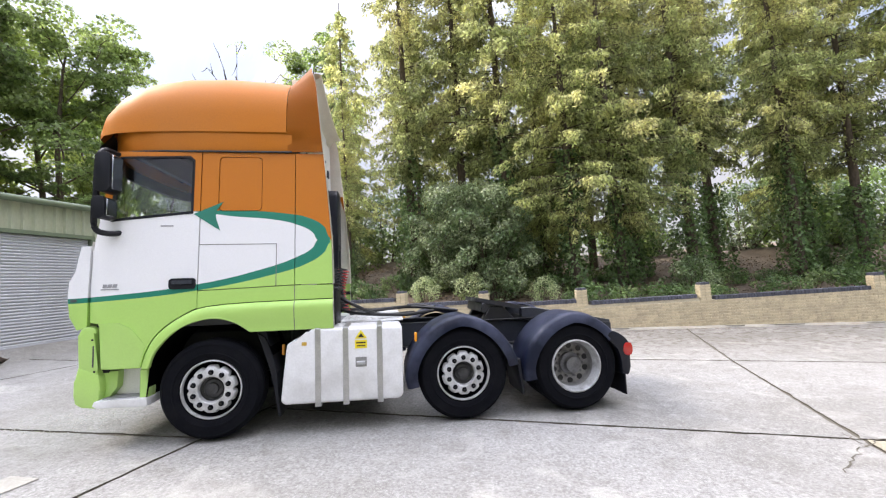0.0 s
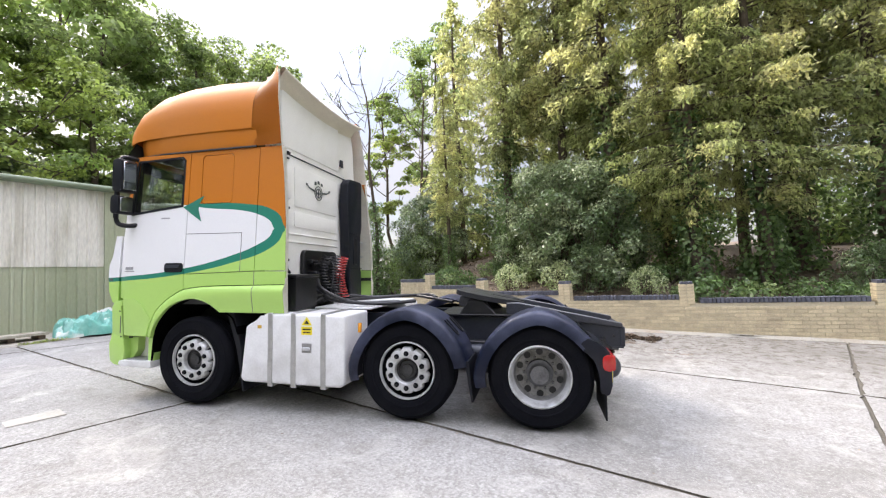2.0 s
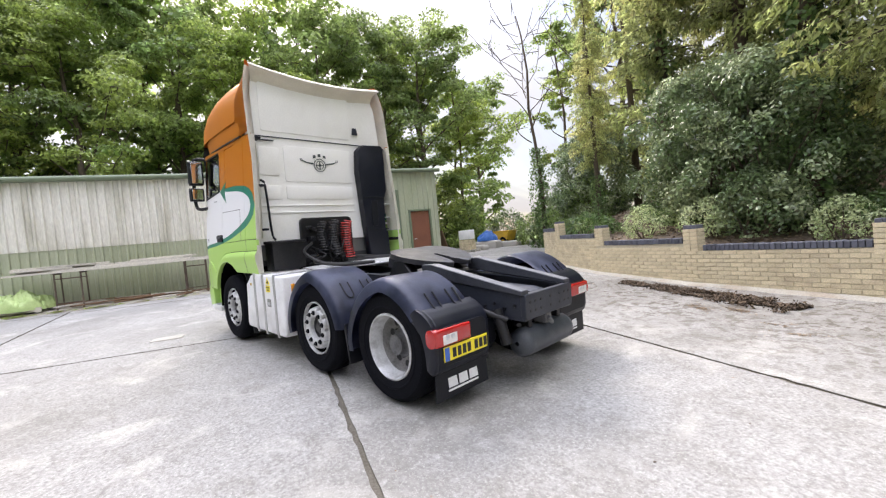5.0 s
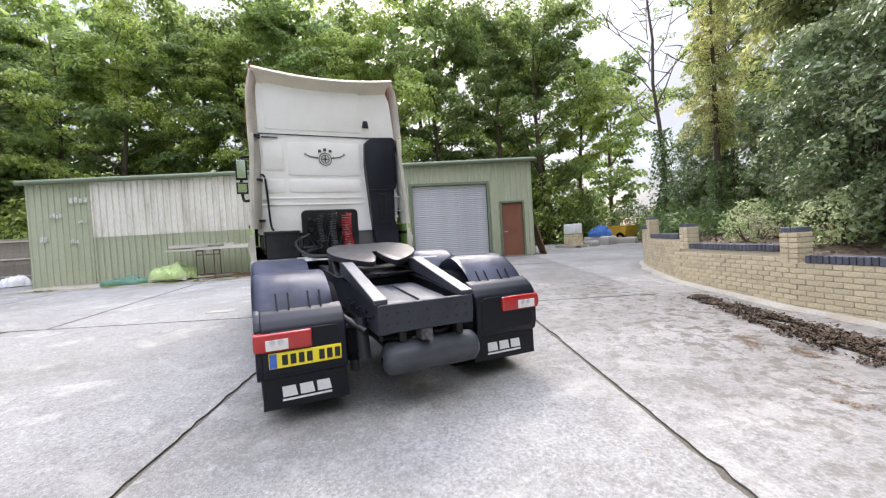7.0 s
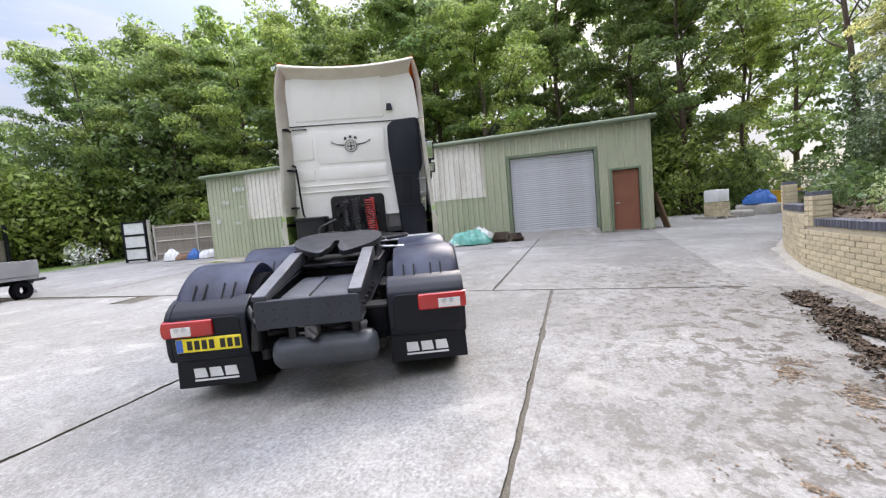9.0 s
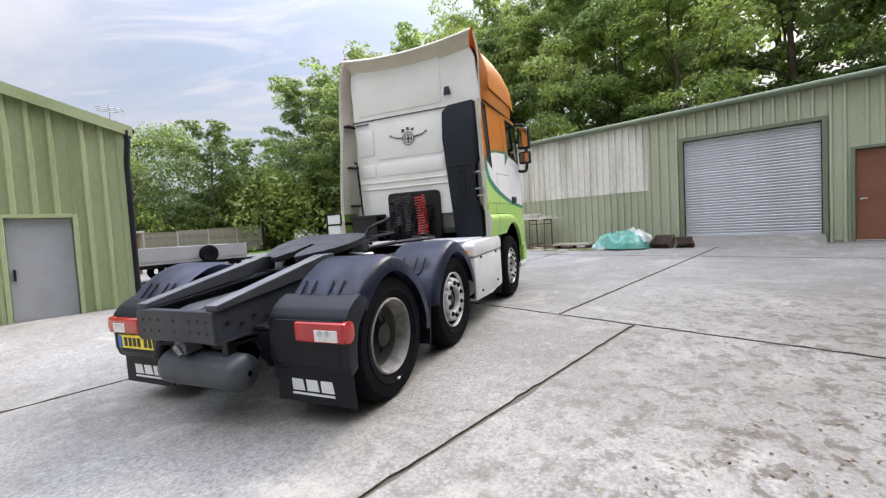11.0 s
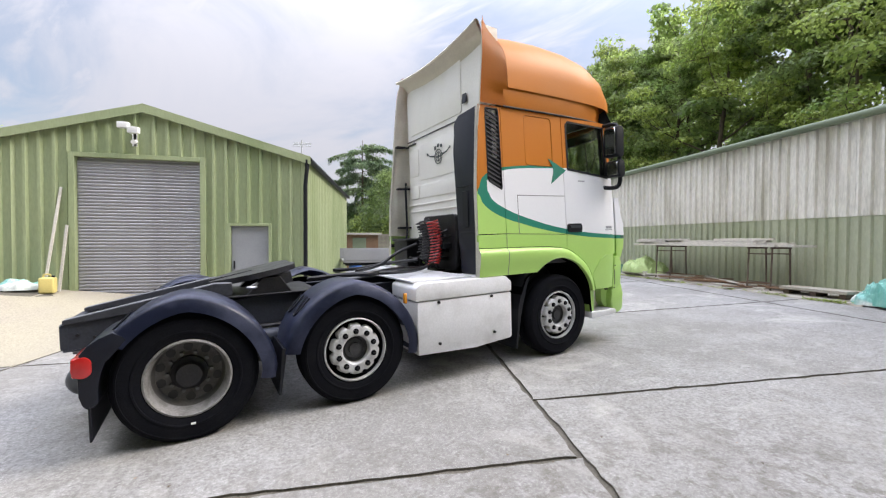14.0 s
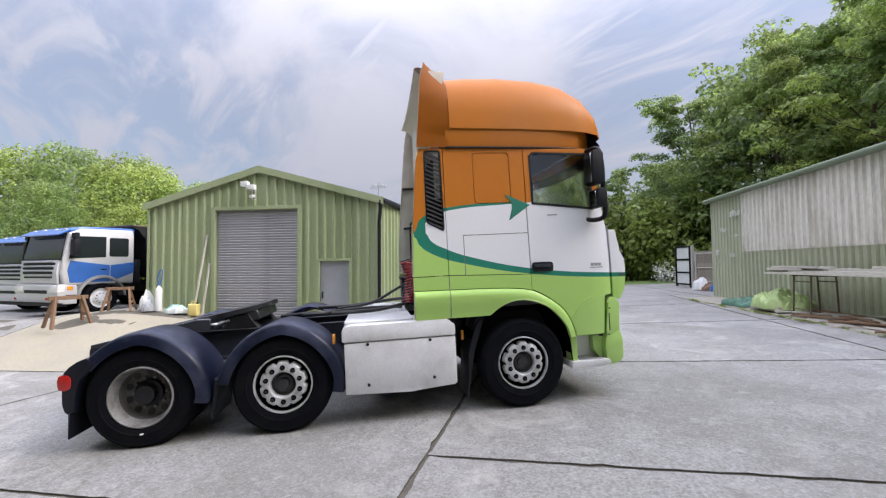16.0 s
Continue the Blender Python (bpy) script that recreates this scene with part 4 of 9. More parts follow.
part("door_surround", bm_of(box(GR0 - 0.12, GR0, GY - 0.09, GY + 0.08, 0.1, GRZ + 0.1), box(GR1, GR1 + 0.12, GY - 0.09, GY + 0.08, -0.1, GRZ + 0.1), box(GR0, GR1, GY - 0.09, GY + 0.08, GRZ, GRZ + 0.1)), M_CLADN, gable, "folded green shutter surround")
part("door_surround", bm_of(box(GD0 - 0.07, GD0, GY - 0.085, GY + 0.06, -0.1, GDZ + 0.07), box(GD1, GD1 + 0.07, GY - 0.085, GY + 0.06, -0.1, GDZ + 0.07), box(GD0, GD1, GY - 0.085, GY + 0.06, GDZ, GDZ + 0.07)), M_CLADN, gable)
gd = part("side_door", bm_of(box(GD0 + 0.008, GD1 - 0.008, GY + 0.0, GY + 0.05, -0.1, GDZ - 0.008)), M_GREYD, gable, "plain grey steel side door")
part("handle", bm_of(box(GD0 + 0.06, GD0 + 0.09, GY - 0.05, GY, 0.75, 0.95, 0.004)), M_BLACK, gd)
part("downpipe", bm_of(tube([(GX1 + 0.05, GY - 0.1, GEA - 0.02), (GX1 + 0.06, GY - 0.1, GEA - 0.25), (GX1 + 0.02, GY - 0.09, 2.9), (GX1 + 0.02, GY - 0.09, 0.0)], 0.05, 10)), M_BLACK, gable, "black plastic downpipe")
part("gutter", bm_of(tube([(GX1 + 0.12, GY - 0.12, GEA - 0.03), (GX1 + 1.2, GY + 9.0, GEA - 0.03)], 0.07, 8)), M_BLACK, gable)
grol = thing("roller_door", pose(0, 0, 0), "closed grey steel roller shutter in the gabled store", "shutter")
part("curtain_backing", bm_of(box(GR0 + 0.01, GR1 - 0.01, GY + 0.05, GY + 0.07, 0.0, GRZ)), M_SHUTG, grol)
shutter(grol, "curtain", GR0 + 0.01, GR1 - 0.01, 0.04, GRZ - 0.06, lambda u, o, z: (u, GY + 0.03 - o, z), M_SHUTG)


# ---- the tractor unit: x forward, y to its left, from the middle axle's foot ----
TRUCK = pose(0, 0, -0.02, 0, -2.2, 16.5)
truck = thing("tractor_unit", TRUCK, "three-axle lorry tractor unit in orange, white and lime green livery", "lorry")


def P(name, makers, material, parent=None, label="", smooth=38):
    return part(name, bm_of(*(makers if isinstance(makers, list) else [makers])), material, parent or truck, label, smooth)


def PS(name, makers, material, parent=None, label="", smooth=38):
    """Each maker becomes a part of its own."""
    for f in makers:
        P(name, [f], material, parent, label, smooth)


def side_y(x, z):
    """Half width of the cab side: leans in above the waist, rounds in towards the front."""
    y = 1.215 - 0.055 * max(0.0, z - 1.5) - 0.02 * max(0.0, 1.2 - z)
    if x > 3.35:
        y -= 0.30 * ((x - 3.35) / 0.6) ** 2.4
    return y


CX = (1.6, 1.8, 2.0, 2.2, 2.45, 2.7, 2.95, 3.2, 3.4, 3.5, 3.6, 3.68, 3.75, 3.82, 3.88)
CZ = (0.9, 1.2, 1.35, 1.5, 1.8, 2.1, 2.4, 2.7)
AX, AZ = 2.57, 0.50
# edge of the wheel arch and the seam above its brow, from the front down and back
ARCH = [(q.x, q.z) for q in spline([(x, 0, z) for x, z in ((3.125, 0.745), (3.085, 0.87), (2.99, 1.0), (2.855, 1.115), (2.67, 1.187), (2.50, 1.20), (2.335, 1.148), (2.195, 1.05))], 4)]
SEAM = [(q.x, q.z) for q in spline([(x, 0, z) for x, z in ((3.205, 0.745), (3.165, 0.89), (3.08, 1.045), (2.955, 1.16), (2.80, 1.256), (2.675, 1.306), (2.48, 1.332), (2.2, 1.345), (1.8, 1.352), (1.375, 1.358))], 4)]


def to_seam(x, z):
    """Distance of a point of the skirt from the seam above the brow."""
    best = 9.0
    for (x0, z0), (x1, z1) in zip(SEAM, SEAM[1:]):
        dx, dz = x1 - x0, z1 - z0
        t = min(1.0, max(0.0, ((x - x0) * dx + (z - z0) * dz) / (dx * dx + dz * dz)))
        best = min(best, math.hypot(x - x0 - t * dx, z - z0 - t * dz))
    return best


def beside(line, d):
    """The line moved outward from the wheel by d."""
    out = []
    for i, (x, z) in enumerate(line):
        (x0, z0), (x1, z1) = line[max(0, i - 1)], line[min(len(line) - 1, i + 1)]
        k = math.hypot(x1 - x0, z1 - z0)
        out.append((x + d * (z1 - z0) / k, z - d * (x1 - x0) / k))
    return out


WIN = [(2.768, 2.275), (3.538, 2.195), (3.565, 2.24), (3.487, 2.875), (2.815, 2.89), (2.768, 2.845)]
for s, tag in ((1, "L"), (-1, "R")):
    bend = (lambda s: lambda x, z: s * side_y(x, z))(s)
    door = P("door", plate([(2.707, 2.93), (2.707, 1.306)] + [q for q in beside(SEAM, 0.011)[::-1] if q[0] > 2.709] + [(3.575, 0.748), (3.60, 1.15), (3.62, 1.19), (3.725, 1.2), (3.73, 1.9), (3.67, 2.2), (3.555, 2.93)], [WIN], 0.035, bend, CX, CZ), M_LIVERY, label="white and green cab door with a teal stripe")
    P("window_pane", plate([(x + (0.01 if x > 3.2 else -0.01), z + (0.01 if z > 2.5 else -0.01)) for x, z in WIN], [], 0.005, (lambda s: lambda x, z: s * (side_y(x, z) - 0.012))(s), (3.2, 3.4, 3.5), (2.5,)), M_GLASS, door).visible_shadow = False
    inn = [(2.793, 2.30), (3.513, 2.225), (3.466, 2.855), (2.828, 2.87), (2.793, 2.835)]
    P("door_lining", plate([(2.75, 2.90), (2.75, 1.30), (3.2, 1.25), (3.66, 1.2), (3.68, 2.1), (3.55, 2.90)], [WIN], 0.012, (lambda s: lambda x, z: s * (side_y(x, z) - 0.045))(s), (3.2, 3.4, 3.5, 3.6), (1.8, 2.5)), M_TRIM, door, "grey inner door lining")
    P("window_seal", plate(WIN, [inn], 0.012, (lambda s: lambda x, z: s * (side_y(x, z) + 0.004))(s), (3.2, 3.4, 3.5), (2.5,)), M_BLACK, door, "black rubber window seal")
    P("door_handle", plate(rrect(2.717, 2.968, 1.503, 1.612, 0.035), [], 0.03, (lambda s: lambda x, z: s * (side_y(x, z) + 0.014))(s)), M_BLACK, door, "black recessed door handle")
    P("grip", plate(rrect(2.745, 2.935, 1.555, 1.592, 0.012), [], 0.02, (lambda s: lambda x, z: s * (side_y(x, z) + 0.03))(s)), M_FRAME, door)
    P("badge", plate([(3.42, 1.515), (3.60, 1.515), (3.60, 1.526), (3.42, 1.526)], [], 0.004, (lambda s: lambda x, z: s * (side_y(x, z) + 0.003))(s), (3.55,)), M_SHUTG, door)
    for k in range(3):
        P("badge", plate([(3.44 + k * 0.05, 1.538), (3.482 + k * 0.05, 1.538), (3.476 + k * 0.05, 1.572), (3.434 + k * 0.05, 1.572)], [], 0.004, (lambda s: lambda x, z: s * (side_y(x, z) + 0.003))(s)), M_SHUTG, door)
    P("badge", plate([(2.95, 2.14), (3.07, 2.14), (3.07, 2.155), (2.95, 2.155)], [], 0.004, (lambda s: lambda x, z: s * (side_y(x, z) + 0.003))(s)), M_SHUTG, door)
    # rear side panels and lockers
    hole = rrect(2.098, 2.532, 2.298, 2.885, 0.05)
    P("side_panel", plate([(1.766, 2.93), (1.766, 1.515), (2.697, 1.485), (2.697, 2.93)], [hole], 0.03, bend, CX, CZ), M_LIVERY)
    P("locker_door", plate(rrect(2.105, 2.525, 2.305, 2.878, 0.045), [], 0.03, (lambda s: lambda x, z: s * (side_y(x, z) - 0.004))(s), CX, CZ), M_LIVERY, label="orange side locker lid")
    for q in ([(1.952, 1.95), (2.697, 1.955), (2.697, 1.947), (1.952, 1.942)], [(1.952, 1.95), (1.952, 1.51), (1.944, 1.51), (1.944, 1.95)]):
        P("panel_gap", plate(q, [], 0.004, (lambda s: lambda x, z: s * (side_y(x, z) + 0.001))(s)), M_GAP)
    vent = [(1.548, 2.88), (1.562, 2.91), (1.725, 2.91), (1.738, 2.88), (1.742, 2.03), (1.728, 2.00), (1.56, 2.085), (1.54, 2.12)] if s < 0 else None
    P("side_fairing", plate([(1.47, 2.93), (1.39, 2.0), (1.375, 1.515), (1.758, 1.515), (1.758, 2.93)], [vent] if vent else [], 0.012, bend, CX, CZ), M_LIVERY, label="painted cab side fairing")
    if vent:
        gr = P("side_vent", plate(vent, [[(x + (0.012 if x < 1.64 else -0.012), z + (0.014 if z < 2.5 else -0.014)) for x, z in vent]], 0.03, (lambda s: lambda x, z: s * (side_y(x, z) + 0.004))(s)), M_BLACK, label="black louvred air vent")
        P("backing", plate(vent, [], 0.004, (lambda s: lambda x, z: s * (side_y(x, z) - 0.045))(s)), M_INK, gr)
        for k in range(17):
            z = 2.05 + k * 0.049
            P("louvre", plate([(1.55, z + 0.055), (1.735, z - 0.03), (1.735, z - 0.014), (1.55, z + 0.071)], [], 0.02, (lambda s: lambda x, z: s * (side_y(x, z) - 0.004))(s)), M_TRIM, gr, smooth=0)
    # lower skirt: a flat strip, and below its seam a proud brow that follows the wheel arch
    P("skirt_strip", plate([(1.375, 1.505)] + [q for q in beside(SEAM, 0.006)[::-1] if q[0] < 2.695] + [(2.699, 1.303), (2.699, 1.478), (1.758, 1.507)], [], 0.03, (lambda s: lambda x, z: s * (side_y(x, z) + 0.002))(s), CX, (1.4, 1.45)), M_LIVERY, label="lime green strip under the side panels", smooth=60)

    def brow(x, z, s=s):
        h = to_seam(x, z)
        return s * (side_y(x, z) + 0.006 + 0.036 * step(0.0, 0.05, h) - 0.03 * step(0.07, 0.32, h))
    P("arch_panel", plate(beside(SEAM, -0.003) + [(1.375, 1.05)] + ARCH[::-1], [], 0.05, brow, [1.45 + 0.08 * i for i in range(23)], [0.78 + 0.035 * i for i in range(16)]), M_LIVERY, label="lime green wheel arch panel with a proud brow", smooth=60)
    P("panel_gap", plate([(1.758, 1.348), (1.758, 1.052), (1.766, 1.052), (1.766, 1.348)], [], 0.004, (lambda f: lambda x, z: f(x, z) + s * 0.0015)(brow), [], [1.1 + 0.035 * i for i in range(7)]), M_GAP)
    P("panel_gap", plate([(1.758, 1.507), (1.758, 1.36), (1.766, 1.36), (1.766, 1.507)], [], 0.004, (lambda s: lambda x, z: s * (side_y(x, z) + 0.0035))(s)), M_GAP)
    edge_rows = []
    for k in range(24):
        z = 1.05 + k * 0.081
        x = 1.369 + (0.015 * (z - 1.05) / 0.95 if z < 2.0 else 0.015 + 0.08 * (z - 2.0) / 0.93)
        out_y = abs(brow(x, z)) if z < 1.355 else side_y(x, z)
        edge_rows.append([(x, s * (side_y(x, z) - 0.055), z), (x, s * (out_y + 0.002), z)])
    P("fairing_edge", [sheet(edge_rows), lambda bm: bmesh.ops.solidify(bm, geom=bm.faces[:], thickness=0.006)], M_CREAM, label="cream rear edge of the cab side")
    P("seam_backing", plate(beside(SEAM, 0.03) + beside(SEAM, -0.02)[::-1], [], 0.006, (lambda s: lambda x, z: s * (side_y(x, z) - 0.04))(s), CX), M_INK)
    P("arch_flare", [lambda bm, s=s, brow=brow: tube([(x, brow(x, z) - s * 0.008, z) for x, z in beside(ARCH, 0.006)], 0.011, 8)(bm)], M_LIME, label="rounded lime green wheel arch lip")
    P("wheel_arch", [lambda bm, s=s: sheet([[(x, s * y, z) for x, z in [(3.17, 0.40), (3.15, 0.60)] + beside(ARCH, 0.012) + [(2.06, 0.98), (1.98, 0.80)]] for y in (1.19, 0.5)])(bm), lambda bm: bmesh.ops.solidify(bm, geom=bm.faces[:], thickness=0.01), box(1.98, 3.16, min(s * 0.49, s * 0.51), max(s * 0.49, s * 0.51), 0.75, 1.2)], M_ARCHDARK, label="black inner wheel arch")
    P("door_pressing", plate([(3.295, 1.133), (3.34, 1.155), (3.40, 1.188), (3.43, 1.193), (3.596, 1.186), (3.567, 0.757), (3.222, 0.757), (3.19, 0.89), (3.17, 0.96)], [], 0.012, (lambda s: lambda x, z: s * (side_y(x, z) + 0.003 + 0.010 * step(3.16, 3.34, x)))(s), CX, (0.9, 1.05)), M_LIME, door, smooth=60)
    ax = 0.0 if s > 0 else -0.02
    P("arrow_decal", plate([(x + ax, z) for x, z in ((2.765, 2.27), (2.475, 2.40), (2.55, 2.30), (2.55, 2.23), (2.505, 2.095))], [], 0.004, (lambda s: lambda x, z: s * (side_y(x, z) + 0.004))(s), (2.57, 2.65), (2.26,)), M_TEAL, label="teal arrow head decal")
    # step and corner of the bumper
    P("corner_panel", plate([(3.742, 1.96), (3.742, 1.16), (3.83, 1.13), (3.91, 1.26), (3.935, 1.45), (3.93, 1.60), (3.875, 1.70), (3.83, 1.96)], [], 0.05, lambda x, z, s=s: s * (side_y(3.72, z) + 0.012 - 0.35 * max(0.0, x - 3.78) ** 1.4), [3.8 + 0.04 * i for i in range(5)], (1.3, 1.45, 1.6)), M_LIVERY, label="white and lime cab corner panel", smooth=60)
    lo, hi = min(s * 0.92, s * 1.165), max(s * 0.92, s * 1.165)
    bc = P("bumper_corner", prism([(3.635, 1.11), (3.66, 1.15), (3.71, 1.165), (3.765, 1.15), (3.80, 1.08), (3.785, 0.76), (3.755, 0.70), (3.60, 0.70), (3.632, 0.76)], "y", lo, hi, 0.022, 2), M_LIME, label="lime green bumper corner")
    P("bumper_foot", prism([(3.60, 0.70), (3.785, 0.78), (3.81, 0.64), (3.82, 0.52), (3.80, 0.43), (3.74, 0.39), (3.615, 0.375), (3.60, 0.45), (3.58, 0.56)], "y", min(s * 0.94, s * 1.172), max(s * 0.94, s * 1.172), 0.025, 2), M_LIME, bc)
    P("step_cheek", prism([(3.475, 0.715), (3.66, 0.715), (3.66, 0.44), (3.56, 0.45), (3.485, 0.55)], "y", min(s * 0.94, s * 1.08), max(s * 0.94, s * 1.08), 0.015, 2), M_LIME, bc)
    P("step_post", prism([(3.155, 0.44), (3.155, 0.735), (3.24, 0.735), (3.24, 0.44)], "y", min(s * 1.02, s * 1.165), max(s * 1.02, s * 1.165), 0.012), M_LIME)
    P("lamp_slot", [box(3.648, 3.664, min(s * 1.155, s * 1.168), max(s * 1.155, s * 1.168), 0.77, 0.98, 0.004)], M_TRIM, bc, "dark slot lamp")
    P("headlamp", [box(3.775, 3.803, min(s * 0.96, s * 1.13), max(s * 0.96, s * 1.13), 0.80, 1.03, 0.012, 2)], M_ALU, bc, "grey lamp in the bumper corner")
    PS("bolt", [cyl((x, s * 1.16, z), (x, s * 1.172, z), 0.009, n=8) for x, z in ((3.665, 1.035), (3.64, 0.73))], M_DARK, bc)
    P("corner_gap", [box(3.56, 3.68, min(s * 1.06, s * 1.09), max(s * 1.06, s * 1.09), 0.70, 1.19, 0)], M_INK)
    P("corner_badge", plate(rrect(3.84, 3.905, 1.405, 1.435, 0.012), [], 0.006, lambda x, z, s=s: s * (side_y(3.72, z) + 0.017 - 0.35 * max(0.0, x - 3.78) ** 1.4)), M_DECAL)
    st = P("step", [prism([(3.14, 0.385), (3.16, 0.375), (3.58, 0.385), (3.63, 0.41), (3.61, 0.455), (3.15, 0.46)], "y", min(s * 0.86, s * 1.21), max(s * 0.86, s * 1.21), 0.012, 2)], M_TANKW, label="pale grey entry step")
    P("tread", prism([(3.26, s * 1.17), (3.46, s * 1.185), (3.575, s * 1.15), (3.55, s * 0.99), (3.26, s * 0.99)], "z", 0.452, 0.466, 0.004), M_SHUTG, st, "grey anti-slip tread")
    P("step_back", box(3.22, 3.56, min(s * 0.965, s * 0.985), max(s * 0.965, s * 0.985), 0.44, 0.76), M_WHITE)
    # mirrors
    mir = P("door_mirror", [lambda bm, s=s: (prism(rrect(3.42, 3.56, 2.46, 2.85, 0.05), "y", s * 1.20, s * 1.40, 0.03, 2)(bm), prism(rrect(3.46, 3.58, 2.20, 2.42, 0.05), "y", s * 1.20, s * 1.40, 0.03, 2)(bm))], M_BLACK, label="black door mirror housing")
    P("mirror_arm", tube(spline([(3.42, s * 1.13, 2.09), (3.52, s * 1.25, 2.07), (3.60, s * 1.30, 2.13), (3.59, s * 1.31, 2.4), (3.57, s * 1.30, 2.86), (3.50, s * 1.10, 2.90)], 5), 0.028, 8), M_BLACK, mir)
    PS("mirror_glass", [box(3.412, 3.419, min(s * 1.225, s * 1.375), max(s * 1.225, s * 1.375), 2.49, 2.82, 0.002), box(3.452, 3.459, min(s * 1.225, s * 1.375), max(s * 1.225, s * 1.375), 2.23, 2.39, 0.002)], M_MIRROR, mir)

# front, windscreen, floor and inside of the cab
P("front_panel", [lambda bm: sheet([[(xf - 0.16 * (abs(y) / 1.0) ** 3, y, z) for y in (-1.02, -0.8, -0.4, 0, 0.4, 0.8, 1.02)] for xf, z in ((3.84, 0.62), (3.87, 1.08), (4.02, 1.16), (4.07, 1.3), (4.08, 1.62), (4.0, 1.75), (3.95, 2.02))])(bm)], M_LIVERY, label="white and green cab front")
P("bumper", [lambda bm: prism([(3.65, 0.38), (3.84, 0.40), (3.87, 0.60), (3.84, 0.66), (3.65, 0.66)], "y", -1.0, 1.0, 0.03, 2)(bm)], M_LIME)
P("windscreen", [lambda bm: sheet([[(xf - 0.17 * (abs(y) / 1.0) ** 3, y, z) for y in (-1.0, -0.8, -0.4, 0, 0.4, 0.8, 1.0)] for xf, z in ((3.93, 2.02), (3.85, 2.4), (3.72, 2.93))])(bm), lambda bm: bmesh.ops.solidify(bm, geom=bm.faces[:], thickness=0.006)], M_GLASS).visible_shadow = False
P("sun_visor", [lambda bm: sheet([[(xf - 0.2 * (abs(y) / 1.05) ** 3, y, z) for y in (-1.1, -0.9, -0.5, 0, 0.5, 0.9, 1.1)] for xf, z in ((3.80, 3.12), (3.93, 2.98), (3.90, 2.82), (3.87, 2.83), (3.90, 2.98), (3.78, 3.10))])(bm)], M_BLACK, label="smoked dark sun visor")
PS("a_pillar", [tube([(3.70, sg * 0.99, 2.02), (3.56, sg * 1.04, 2.93)], 0.05, 8) for sg in (1, -1)], M_BLACK)
P("cab_floor", [box(1.7, 3.62, -1.05, 1.05, 1.12, 1.2), box(3.35, 3.72, -0.95, 0.95, 1.2, 2.02, 0.08, 2)], M_TRIM)
PS("inner_lining", [box(1.72, 2.72, sg * 1.06 - 0.02, sg * 1.06 + 0.02, 1.2, 2.95) for sg in (1, -1)] + [box(1.70, 1.74, -1.05, 1.05, 1.2, 2.95), box(1.75, 3.5, -1.0, 1.0, 3.18, 3.22)] + [box(1.75, 3.42, sg * 1.03 - 0.01, sg * 1.03 + 0.01, 2.9, 3.19) for sg in (1, -1)] + [box(3.40, 3.46, -0.98, 0.98, 2.92, 3.19)], M_LINING)
for sg in (1, -1):
    P("cab_seat", [prism([(2.62, 1.62), (3.12, 1.66), (3.12, 1.80), (2.75, 1.78), (2.62, 2.55), (2.50, 2.53), (2.52, 1.62)], "y", sg * 0.55 - 0.25, sg * 0.55 + 0.25, 0.04, 2), prism(rrect(2.50, 2.60, 2.56, 2.78, 0.04), "y", sg * 0.55 - 0.14, sg * 0.55 + 0.14, 0.02)], M_TRIM, label="dark grey driver seat")
P("steering_wheel", [lambda bm: tube([Vector((3.32, -0.55, 2.0)) + 0.22 * Vector((0.45 * math.cos(a), math.sin(a), 0.89 * math.cos(a))) for a in [2 * math.pi * i / 24 for i in range(25)]], 0.018, 6)(bm)], M_BLACK)

# roof: a dome over a recessed band
def roof_rows(inset=0.0):
    rows = []
    for x, top, w, base in ((3.82, 3.20, 0.80, 3.10), (3.79, 3.36, 0.95, 3.11), (3.70, 3.55, 1.05, 3.12), (3.55, 3.74, 1.11, 3.13), (3.30, 3.885, 1.145, 3.14), (2.95, 3.955, 1.165, 3.145), (2.5, 3.975, 1.175, 3.15), (2.1, 3.955, 1.18, 3.15), (1.85, 3.925, 1.18, 3.15)):
        row = []
        for k in range(25):
            a = math.pi * k / 24
            c, sn = math.cos(a), math.sin(a)
            e = 2 / 3.6
            row.append((x, math.copysign(abs(c) ** e, c) * w, base + (top - base) * abs(sn) ** (2 / 2.9)))
        rows.append(row)
    return rows


def roof_bm(bm):
    rows = roof_rows()
    sheet(rows)(bm)
    sheet([rows[0], [(3.81, 0, 3.12)] * 25])(bm)
    bmesh.ops.remove_doubles(bm, verts=bm.verts, dist=0.001)


P("roof_dome", roof_bm, M_ORANGE, label="domed orange high roof", smooth=50)
P("roof_band", [lambda bm: sheet([[(x, y * f, z) for x, y in ((1.80, 1.15), (2.2, 1.15), (2.7, 1.145), (3.1, 1.13), (3.4, 1.09), (3.6, 0.98), (3.74, 0.75), (3.78, 0.3), (3.78, -0.3), (3.74, -0.75), (3.6, -0.98), (3.4, -1.09), (3.1, -1.13), (2.7, -1.145), (2.2, -1.15), (1.80, -1.15))] for z, f in ((3.17, 1.0), (3.13, 1.012), (2.945, 0.985), (2.93, 0.95))])(bm)], M_ORANGE, label="orange roof band below the dome", smooth=50)
PS("roof_beading", [lambda bm: tube([(x, y * 1.012, 2.942) for x, y in ((1.80, 1.135), (2.2, 1.135), (2.7, 1.13), (3.1, 1.115), (3.4, 1.075), (3.56, 0.98))], 0.012, 6)(bm), lambda bm: tube([(x, -y * 1.012, 2.942) for x, y in ((1.80, 1.135), (2.2, 1.135), (2.7, 1.13), (3.1, 1.115), (3.4, 1.075), (3.56, 0.98))], 0.012, 6)(bm)], M_INK)
